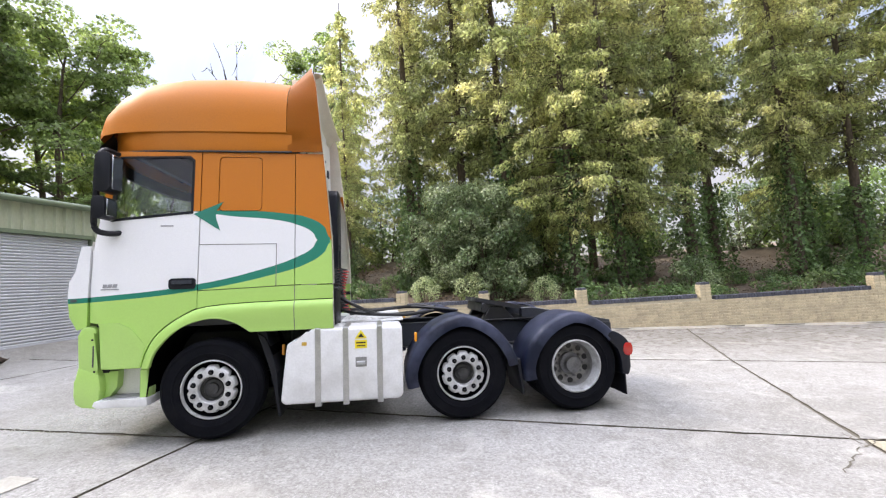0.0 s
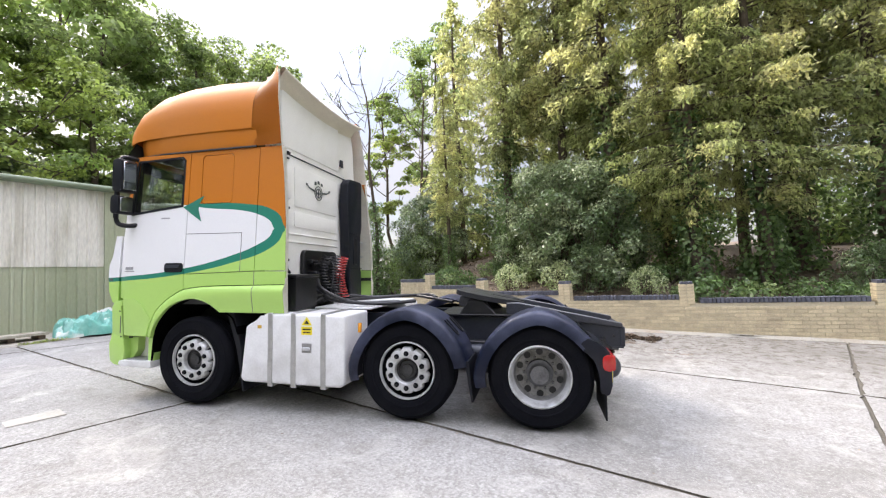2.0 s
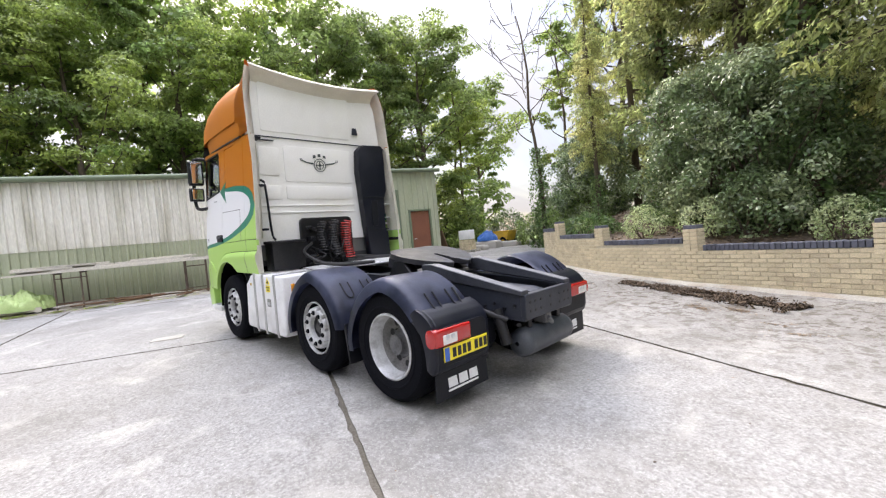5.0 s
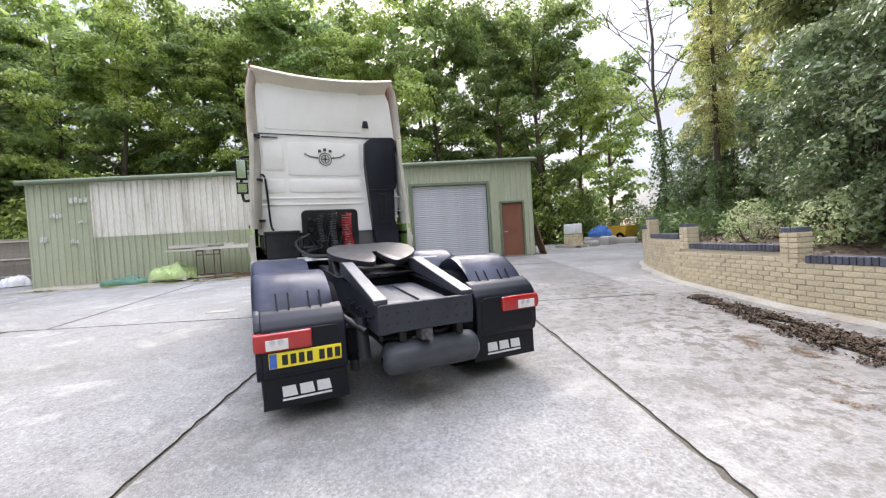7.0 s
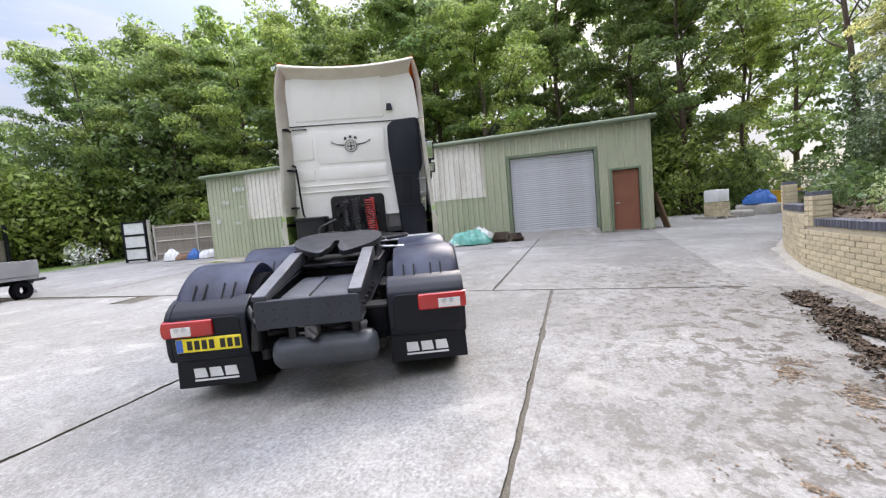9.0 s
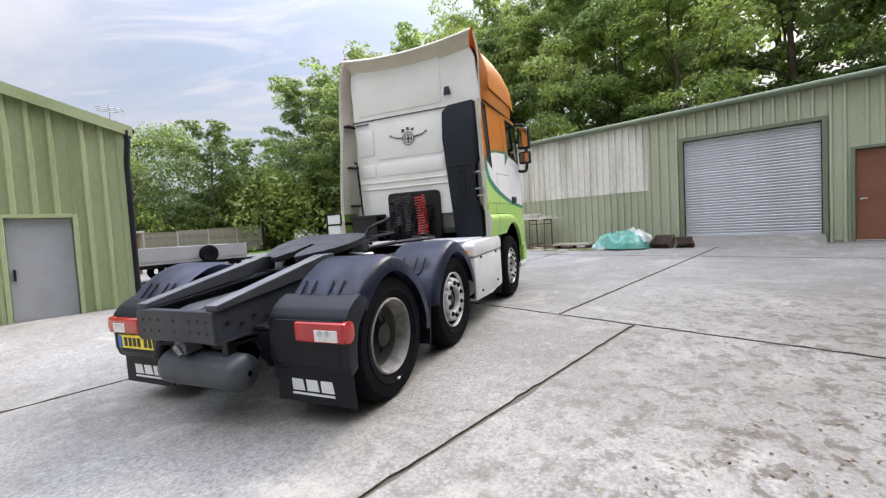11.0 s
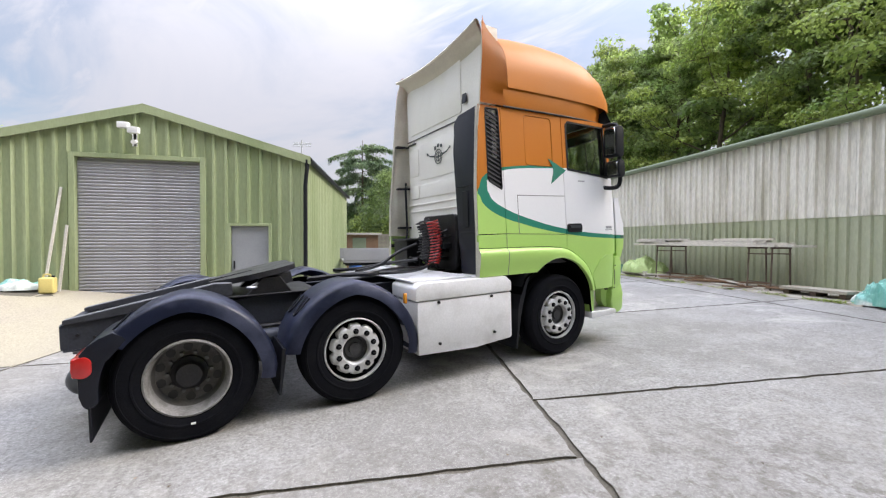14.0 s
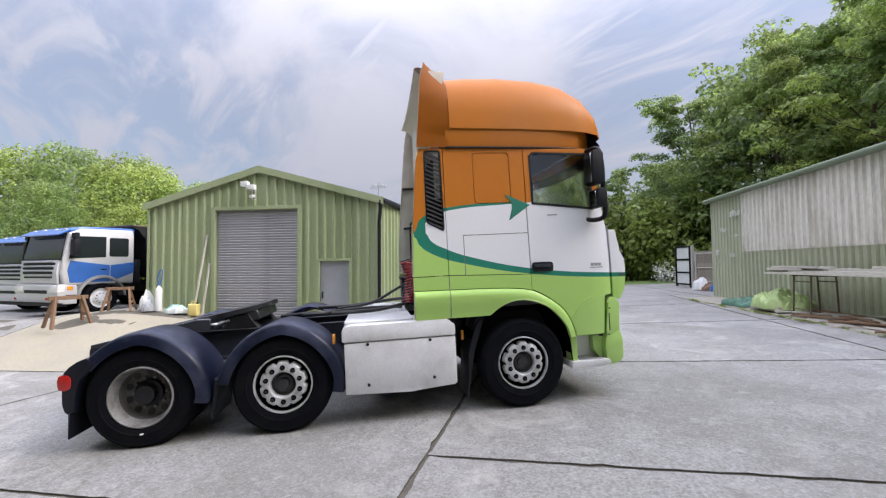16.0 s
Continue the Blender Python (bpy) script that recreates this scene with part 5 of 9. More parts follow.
# upper side fairings and rear lip
lip = lambda y: 3.815 + 0.10 * (abs(y) / 1.15) ** 2  # noqa: E731
for s in (1, -1):
    up = lambda x, z, s=s: s * (1.165 - 0.015 * (z - 2.93) - 0.10 * step(3.5, 4.1, z))  # noqa: E731
    rows = []
    for i in range(7):
        t = i / 6
        row = []
        for k in range(19):
            f = k / 18
            zd, ze = 2.945 + 0.935 * f, 2.945 + 1.0 * f
            c = math.sqrt(max(0.0, 1 - ((zd - 3.15) / 0.775) ** 2.9)) if zd > 3.15 else 1.0
            yd = 1.18 * c ** 0.556 if zd > 3.15 else 1.145 + 0.03 * step(3.09, 3.15, zd)
            xe = 1.475 + 0.075 * min(1.0, (ze - 2.945) / 0.835) + 0.05 * step(3.72, 3.945, ze)
            e = t ** 0.8
            row.append((1.845 + (xe - 1.845) * t, s * (yd + (abs(up(xe, ze)) - yd) * e), zd + (ze - zd) * e))
        rows.append(row)
    P("upper_fairing", [lambda bm, rows=rows: (sheet(rows)(bm), bmesh.ops.solidify(bm, geom=bm.faces[:], thickness=0.012))], M_ORANGE, label="orange upper side fairing", smooth=50)
    w_in = 0.16 if s > 0 else 0.07
    rows = []
    for z, xe in ((1.515, 1.372), (1.75, 1.378), (2.0, 1.387), (2.3, 1.415), (2.6, 1.443), (2.93, 1.472), (3.2, 1.50), (3.5, 1.53), (3.7, 1.553), (3.86, 1.585)):
        yo = side_y(xe, z) if z < 2.93 else abs(up(xe, z))
        rows.append([(xe + dx, s * (yo - w_in * f), z) for dx, f in ((-0.004, -0.01), (-0.012, 0.08), (0.0, 0.25), (0.05, 0.55), (0.13, 0.85), (0.26, 1.0))])
    P("fairing_lining", [lambda bm, rows=rows: (sheet(rows)(bm), bmesh.ops.solidify(bm, geom=bm.faces[:], thickness=0.006))], M_CREAM, label="cream turned-in edge of the fairing", smooth=60)
    PS("fairing_stay", [box(1.46 if s > 0 else 1.56, 1.68, min(s * 1.0, s * 1.09), max(s * 1.0, s * 1.09), z, z + 0.03) for z in (2.86, 2.22, 1.62)], M_BLACK if s > 0 else M_CREAM)
P("roof_lip", [lambda bm: sheet([[(x, w * (k / 10 - 1), lip(w * (k / 10 - 1)) + dz) for k in range(21)] for x, w, dz in ((1.99, 0.66, 0.01), (1.84, 0.74, 0.015), (1.70, 0.90, 0.02), (1.61, 0.99, 0.015), (1.55, 1.04, 0.0), (1.505, 1.065, -0.025), (1.492, 1.07, -0.045), (1.50, 1.065, -0.06), (1.54, 1.04, -0.065), (1.60, 1.015, -0.10), (1.64, 1.0, -0.15), (1.656, 0.99, -0.20), (1.70, 0.9, -0.20), (1.99, 0.66, -0.05))])(bm)], M_LIP, label="beige curved lip along the roof's rear edge", smooth=50)

# rear wall with pressed panels
P("back_wall", [prism([(-1.09, 1.42), (1.09, 1.42), (1.13, 2.0), (1.11, 2.95), (1.05, 3.55), (0.96, 3.78), (-0.96, 3.78), (-1.05, 3.55), (-1.11, 2.95), (-1.13, 2.0)], "x", 1.66, 1.72, 0.01)], M_WHITE, label="white rear wall of the cab")
for q in ((0.62, -0.50, 2.32, 2.84), (0.62, -0.50, 2.06, 2.26), (0.98, 0.68, 2.06, 2.26), (0.98, 0.68, 2.40, 2.80), (0.92, -0.52, 3.02, 3.70)):
    P("pressed_panel", prism(rrect(q[1], q[0], q[2], q[3], 0.04), "x", 1.648, 1.665, 0.008, 2), M_WHITE)
P("rear_seam", box(1.646, 1.664, -1.11, 1.11, 2.938, 2.952, 0.003), M_FRAME)
PS("rib", [box(1.645, 1.662, -0.52, 1.06, z, z + 0.022, 0.006) for z in (1.96, 1.86)], M_WHITE)
badge = P("roundel", [lathe([(0.100, 0.0), (0.100, 0.006), (0.090, 0.006), (0.090, 0.0)], (1.642, 0.06, 2.58), "x", 36, -1), lathe([(0.066, 0.0), (0.066, 0.006), (0.058, 0.006), (0.058, 0.0)], (1.642, 0.06, 2.58), "x", 30, -1), lathe([(0.02, 0.0), (0.02, 0.006), (0.001, 0.006)], (1.642, 0.06, 2.58), "x", 16, -1), box(1.636, 1.642, 0.053, 0.067, 2.525, 2.635, 0), box(1.636, 1.642, 0.005, 0.115, 2.573, 2.587, 0)], M_DECAL, label="dark winged roundel decal")
PS("wing", [prism([(0.06 + sg * 0.105, 2.61), (0.06 + sg * 0.22, 2.622), (0.06 + sg * 0.285, 2.648), (0.06 + sg * 0.29, 2.64), (0.06 + sg * 0.225, 2.606), (0.06 + sg * 0.105, 2.585)], "x", 1.637, 1.642) for sg in (1, -1)], M_DECAL, badge)
PS("wing_tip", [lathe([(0.018, 0.0), (0.018, 0.006), (0.011, 0.006), (0.011, 0.0)], (1.642, 0.06 + sg * 0.30, 2.652), "x", 16, -1) for sg in (1, -1)], M_DECAL, badge)
PS("decal_bar", [prism([(0.06 + (k - 1) * 0.082 - 0.024, 2.708 - abs(k - 1) * 0.02), (0.06 + (k - 1) * 0.082 + 0.024, 2.708 - abs(k - 1) * 0.02 - 0.008 * (k - 1)), (0.06 + (k - 1) * 0.082 + 0.02, 2.75 - abs(k - 1) * 0.02), (0.06 + (k - 1) * 0.082 - 0.02, 2.75 - abs(k - 1) * 0.02)], "x", 1.637, 1.642) for k in range(3)], M_DECAL, badge)
P("air_outlet", [prism([(-0.56, 3.11), (-0.67, 3.11), (-0.65, 3.22), (-0.58, 3.22)], "x", 1.63, 1.65, 0.004), prism([(-0.575, 3.12), (-0.655, 3.12), (-0.64, 3.21), (-0.59, 3.21)], "x", 1.625, 1.631, 0.002)], M_FRAME, label="small grey air outlet")
P("drip_channel", box(1.635, 1.662, 0.75, 0.98, 2.885, 2.90, 0.003), M_FRAME)

# air intake stack
stack = P("air_intake", [prism([(-0.58, 2.10), (-0.55, 2.5), (-0.56, 2.84), (-0.66, 2.93), (-1.03, 2.95), (-1.07, 2.9), (-1.08, 2.2), (-1.04, 2.08), (-0.98, 2.05), (-0.97, 1.55), (-1.06, 1.5), (-1.08, 1.05), (-0.66, 1.05), (-0.62, 1.6)], "x", 1.50, 1.64, 0.035, 2)], M_TAIL, label="tall dusty black air intake stack")
P("intake_rib", [box(1.485, 1.502, -0.86, -0.74, 1.60, 2.02, 0.006), box(1.49, 1.502, -1.0, -0.62, 2.07, 2.085, 0.003), box(1.49, 1.502, -1.06, -0.66, 1.53, 1.545, 0.003)], M_BLACK, stack)

# service box, couplings, coils and hoses behind the cab
P("service_recess", [prism(rrect(-0.40, 0.48, 1.05, 1.78, 0.07), "x", 1.60, 1.655, 0.01)], M_DARK, label="black recess with air and electric couplings")
rng = random.Random(4)
for k in range(16):
    yy, zz, d = rng.uniform(-0.30, 0.42), rng.uniform(1.15, 1.70), rng.uniform(0.03, 0.08)
    P("coupling", [box(1.60 - rng.uniform(0.05, 0.14), 1.61, yy - d / 2, yy + d / 2, zz - d / 2, zz + d / 2, 0.008), cyl((1.45, yy, zz), (1.6, yy, zz), d * 0.28, n=10)], [M_DARK, M_BLACK, M_FRAME, M_HUB][k % 4] if k % 4 != 3 else M_DARK)
for k in range(7):
    y0, z0 = rng.uniform(-0.25, 0.4), rng.uniform(1.3, 1.7)
    P("cable", tube(spline([(1.58, y0, z0), (1.42, y0 + rng.uniform(-0.1, 0.1), z0 - 0.1), (1.40, y0 + rng.uniform(-0.2, 0.2), 1.2), (1.5, y0 + rng.uniform(-0.2, 0.2), 1.08)], 6), 0.011, 6), M_HOSE)


def coil(cx, cy, z0, z1, r, turns, wire):
    pts = []
    for i in range(turns * 14 + 1):
        a = 2 * math.pi * i / 14
        t = i / (turns * 14)
        pts.append((cx + r * math.cos(a) + 0.06 * math.sin(3.1 * t), cy + r * math.sin(a) + 0.03 * math.sin(2 * t), z0 + (z1 - z0) * t + 0.01 * math.cos(a)))
    return tube(pts, wire, 6)


P("red_coil_hose", coil(1.38, -0.20, 1.14, 1.70, 0.075, 15, 0.0085), M_COIL, label="red coiled air hose")
P("black_coil_hose", coil(1.38, 0.02, 1.20, 1.72, 0.07, 14, 0.0085), M_HOSE, label="black coiled electric lead")
P("black_coil_hose", coil(1.41, 0.20, 1.28, 1.70, 0.06, 11, 0.008), M_HOSE)
P("battery_box", [box(1.36, 1.62, 0.56, 1.02, 1.06, 1.46, 0.025, 2), box(1.34, 1.62, 0.54, 1.04, 1.43, 1.47, 0.01)], M_DARK, label="black box behind the cab")
P("grab_rail", tube(spline([(1.60, 1.05, 2.31), (1.58, 0.99, 2.31), (1.56, 0.96, 2.2), (1.55, 0.93, 1.6), (1.52, 0.90, 1.48)], 5), 0.016, 8), M_BLACK, label="black grab rail")
PS("ladder_rung", [box(1.50, 1.64, -1.12, -0.98, z, z + 0.02, 0.004) for z in (1.72, 1.95)], M_ALU)
for pts in ([(1.40, 0.30, 1.18), (1.1, 0.55, 1.14), (0.6, 0.45, 1.10), (0.2, 0.2, 1.12)], [(1.40, -0.2, 1.16), (1.0, -0.5, 1.12), (0.55, -0.7, 1.13), (0.2, -0.45, 1.12), (-0.2, -0.2, 1.08)],
            [(1.45, 0.4, 1.4), (1.25, 0.62, 1.28), (0.9, 0.5, 1.12), (0.45, 0.1, 1.10)], [(1.3, -0.1, 1.1), (0.8, -0.35, 1.13), (0.3, -0.75, 1.14), (0.1, -0.5, 1.12)]):
    P("air_line", tube(spline(pts, 8), 0.022, 8), M_HOSE, label="black rubber air line")

# chassis
for s in (1, -1):
    P("chassis_rail", [prism([(-2.20, 0.66), (-2.20, 0.87), (-1.5, 0.93), (-0.2, 0.98), (3.5, 0.98), (3.5, 0.72), (0.0, 0.70), (-1.4, 0.66)], "y", s * 0.385, s * 0.395, 0.0), prism([(-2.20, 0.862), (-2.20, 0.874), (-1.5, 0.934), (-0.2, 0.984), (3.5, 0.984), (3.5, 0.972), (-0.2, 0.972), (-1.5, 0.922)], "y", s * 0.31, s * 0.40, 0.0), prism([(-2.20, 0.65), (-2.20, 0.664), (3.5, 0.72), (3.5, 0.706)], "y", s * 0.31, s * 0.40, 0.0)], M_FRAME, label="grey chassis side rail", smooth=0)
    for k in range(9):
        x = -2.1 + k * 0.11
        P("bolt", cyl((x, s * 0.395, 0.78 - 0.03 * (k % 2)), (x, s * 0.412, 0.78 - 0.03 * (k % 2)), 0.014, n=6), M_DARK)
P("rear_crossmember", [prism(rrect(-0.40, 0.40, 0.66, 0.88, 0.03), "x", -2.215, -2.16, 0.008)], M_FRAME, label="drilled grey rear crossmember")
PS("bolt_hole", [cyl((-2.2185, y0, z0), (-2.21, y0, z0), 0.012, n=10) for y0 in (-0.33, -0.25, -0.16, 0.0, 0.16, 0.25, 0.33) for z0 in (0.73, 0.81)], M_INK)
PS("crossmember", [box(x, x + 0.10, -0.38, 0.38, 0.74, 0.90 if x > -1 else 0.79, 0.01) for x in (-1.62, -0.75, 0.35, 1.2)], M_FRAME)
PS("ramp_plate", [prism([(-2.19, 0.875), (-0.95, 1.0), (-0.95, 1.12), (-1.1, 1.125), (-2.19, 0.915)], "y", s * 0.31, s * 0.42, 0.006) for s in (1, -1)], M_RAMP, label="grey guide ramps on the rails")
deck = P("deck_plate", [prism([(-2.10, 0.800), (-1.02, 0.850), (-1.02, 0.862), (-2.10, 0.812)], "y", -0.31, 0.31, 0.003)], M_DECK, label="dusty grey deck plate between the rails")
for y0, y1 in ((-0.28, -0.05), (0.06, 0.29)):
    P("deck_pressing", [prism([(-1.98, 0.812), (-1.12, 0.852), (-1.12, 0.866), (-1.2, 0.874), (-1.9, 0.842), (-1.98, 0.826)], "y", y0, y1, 0.006)], M_DECK, deck)
PS("suspension_cover", [prism([(-2.0, 0.70), (-1.85, 0.78), (-1.3, 0.83), (-1.1, 0.78), (-1.1, 0.70)], "y", s * 0.03, s * 0.30, 0.02, 2) for s in (1, -1)], M_FRAME)
P("air_reservoir", [lathe([(0.02, -0.42), (0.09, -0.405), (0.125, -0.37), (0.13, -0.33), (0.13, 0.33), (0.125, 0.37), (0.09, 0.405), (0.02, 0.42)], (-2.06, -0.08, 0.42), "y", 24)], M_TANKG, label="grey cylindrical air tank under the tail")
PS("tank_bracket", [box(-2.10, -2.02, y0 - 0.03, y0 + 0.03, 0.5, 0.68) for y0 in (-0.33, 0.17)], M_DARK)
P("tail_hook", [box(-2.19, -2.05, -0.05, 0.05, 0.56, 0.66, 0.01), cyl((-2.2, -0.03, 0.56), (-2.2, 0.03, 0.62), 0.02)], M_HUB)
PS("hydraulic_pipe", [tube(spline([(-2.1, 0.35, 0.6), (-1.9, 0.1, 0.55), (-2.05, -0.2, 0.58), (-1.8, -0.36, 0.6)], 6), 0.02, 8), cyl((-2.05, 0.45, 0.66), (-1.8, 0.62, 0.78), 0.028), cyl((-2.05, 0.47, 0.45), (-1.95, 0.47, 0.75), 0.05)], M_DARK)

for s in (1, -1):
    sp = P("air_spring", [lathe([(0.04, 0.40), (0.075, 0.40), (0.085, 0.43), (0.115, 0.46), (0.125, 0.50), (0.112, 0.54), (0.125, 0.58), (0.125, 0.64), (0.11, 0.67), (0.05, 0.675)], (-1.80, s * 0.50, 0), "z", 24)], M_TYRE, label="black rubber air spring")
    P("spring_bracket", box(-1.90, -1.70, min(s * 0.38, s * 0.60), max(s * 0.38, s * 0.60), 0.672, 0.70, 0.006), M_DARK, sp)
    P("spring_foot", cyl((-1.80, s * 0.50, 0.30), (-1.80, s * 0.50, 0.41), 0.04, n=12), M_DARK, sp)

# hangers, trailing arms and brake chambers between the rear axles
for s in (1, -1):
    hang = P("spring_hanger", [prism([(-0.92, 0.70), (-0.40, 0.70), (-0.46, 0.42), (-0.58, 0.34), (-0.74, 0.34), (-0.86, 0.42)], "y", min(s * 0.42, s * 0.52), max(s * 0.42, s * 0.52), 0.015)], M_DARK, label="black suspension hanger under the rail")
    P("trailing_arm", prism([(-1.40, 0.44), (-0.62, 0.40), (-0.55, 0.46), (-0.62, 0.52), (-1.40, 0.54)], "y", min(s * 0.44, s * 0.56), max(s * 0.44, s * 0.56), 0.012), M_DARK, hang)
    P("brake_chamber", lathe([(0.001, -0.12), (0.06, -0.12), (0.085, -0.09), (0.09, 0.0), (0.085, 0.09), (0.06, 0.12), (0.001, 0.12)], (-0.66, s * 0.64, 0.60), "x", 20), M_FRAME, hang)

# fifth wheel
half = [(q.x, q.y) for q in spline([(0.06, 0.0, 0), (0.085, 0.22, 0), (0.05, 0.37, 0), (-0.06, 0.455, 0), (-0.20, 0.48, 0), (-0.36, 0.455, 0), (-0.52, 0.37, 0), (-0.66, 0.24, 0), (-0.725, 0.15, 0), (-0.705, 0.095, 0), (-0.52, 0.035, 0)], 3)] + [(-0.30, 0.035)]
fw = P("fifth_wheel", [prism(half + [(x, -y) for x, y in half[:0:-1]], "z", -0.02, 0.035, 0.012, 2), box(-0.25, 0.0, -0.44, 0.44, -0.14, -0.02, 0.01)], M_COUPLE, label="greasy dark fifth-wheel coupling plate")
fw.matrix_basis = pose(-0.42, 0, 1.225, 0, -11, 0)
P("fifth_wheel_stand", [prism([(-0.85, 0.98), (-0.40, 0.98), (-0.52, 1.16), (-0.68, 1.16)], "y", s * 0.33, s * 0.45, 0.01) for s in (1, -1)] + [box(-1.1, -0.15, -0.47, 0.47, 0.975, 0.995)], M_DARK)
P("release_handle", [tube([(-0.7, -0.35, 1.1), (-0.8, -0.62, 1.09)], 0.014, 6), tube(spline([(-0.8, -0.62, 1.09), (-0.84, -0.68, 1.09), (-0.78, -0.72, 1.09), (-0.76, -0.66, 1.09)], 4), 0.012, 6)], M_STEEL)

# catwalk and boxes
P("catwalk", [box(0.62, 1.36, -1.10, 0.62, 1.045, 1.065, 0.004)] + [box(0.66 + i * 0.10, 0.72 + i * 0.10, -0.3 + j * 0.09, -0.24 + j * 0.09, 1.064, 1.070, 0) for i in range(7) for j in range(9)], M_TANKW, label="pale chequer plate catwalk")
tank = P("fuel_tank", [prism([(0.66, 0.33), (0.66, 1.04), (1.60, 1.05), (1.63, 1.00), (1.78, 0.94), (1.84, 0.90), (1.90, 0.34), (1.86, 0.30), (0.70, 0.29)], "y", 0.62, 1.235, 0.03, 3)], M_TANKW, label="white fuel tank with a sloping front")
for x in (1.53, 1.25, 0.90):
    P("strap", [box(x - 0.028, x + 0.028, 1.232, 1.243, 0.30, 1.05, 0.002), box(x - 0.028, x + 0.028, 0.62, 1.24, 1.048, 1.056, 0.002), box(x - 0.032, x + 0.032, 1.15, 1.235, 0.265, 0.30, 0.004)], M_STEEL, tank, "steel tank strap")
wl_ = P("warning_label", [prism([(1.03, 0.93), (1.155, 0.93), (1.092, 1.02)], "y", 1.236, 1.239), box(1.03, 1.155, 1.236, 1.239, 0.83, 0.915, 0)], M_YELLOW, tank, "yellow triangular warning label")
P("print", [box(1.045, 1.14, 1.239, 1.2405, 0.88, 0.895, 0), box(1.05, 1.135, 1.239, 1.2405, 0.85, 0.862, 0), prism([(1.06, 0.943), (1.125, 0.943), (1.092, 0.985)], "y", 1.239, 1.2405)], M_INK, wl_)
P("filler_recess", [box(1.035, 1.15, 1.232, 1.238, 0.64, 0.74, 0.003)], M_RIMD, tank, "grey filler recess")
P("filler_cap", [box(1.05, 1.14, 1.238, 1.25, 0.66, 0.70, 0.01)], M_ALU, tank)
P("small_label", box(1.64, 1.69, 1.233, 1.238, 0.885, 0.92, 0), M_SKIP, tank)
bx = P("equipment_box", [prism([(0.62, 0.33), (0.62, 0.86), (1.80, 0.86), (1.80, 0.36), (1.77, 0.34), (1.3, 0.31)], "y", -0.66, -1.225, 0.025, 2), prism([(0.60, 0.87), (0.60, 1.0), (0.66, 1.045), (1.72, 1.045), (1.80, 0.98), (1.80, 0.87)], "y", -0.64, -1.235, 0.02, 2)], M_TANKW, label="white equipment box with a lid")
PS("latch", [cyl((x, -1.225, z), (x, -1.24, z), 0.016, n=8) for x, z in ((0.86, 0.84), (1.52, 0.84), (0.86, 0.42), (1.55, 0.44))], M_DARK, bx)
PS("side_marker", [box(0.50, 0.53, s * 1.17 - 0.02, s * 1.17 + 0.02, 0.86, 0.96, 0.006) for s in (1, -1)] + [box(1.905, 1.935, s * 1.0 - 0.02, s * 1.0 + 0.02, 0.77, 0.88, 0.006) for s in (1, -1)], M_AMBER, label="amber side marker lamp")
PS("underrun", [box(0.7, 1.9, -0.6, 0.6, 0.42, 0.7, 0.03), box(1.95, 3.3, -0.55, 0.55, 0.55, 1.05, 0.05), cyl((0.9, -0.5, 0.36), (0.9, 0.4, 0.36), 0.12)], M_DARK)
PS("front_wheel_flap", [prism([(2.15, 1.05), (2.02, 0.66), (1.975, 0.45), (1.935, 0.17), (1.91, 0.17), (1.945, 0.45), (1.95, 0.62), (2.06, 1.05)], "y", s * 0.72, s * 1.16, 0.004) for s in (1, -1)], M_BLACK, label="black rubber flap behind the front wheel")
PS("axle", [cyl((x, -0.95, 0.5), (x, 0.95, 0.5), 0.07) for x in (2.57, 0.0, -1.31)] + [lathe([(0.05, -0.25), (0.2, -0.12), (0.22, 0), (0.2, 0.12), (0.05, 0.25)], (-1.31, 0, 0.5), "y", 20)], M_DARK)


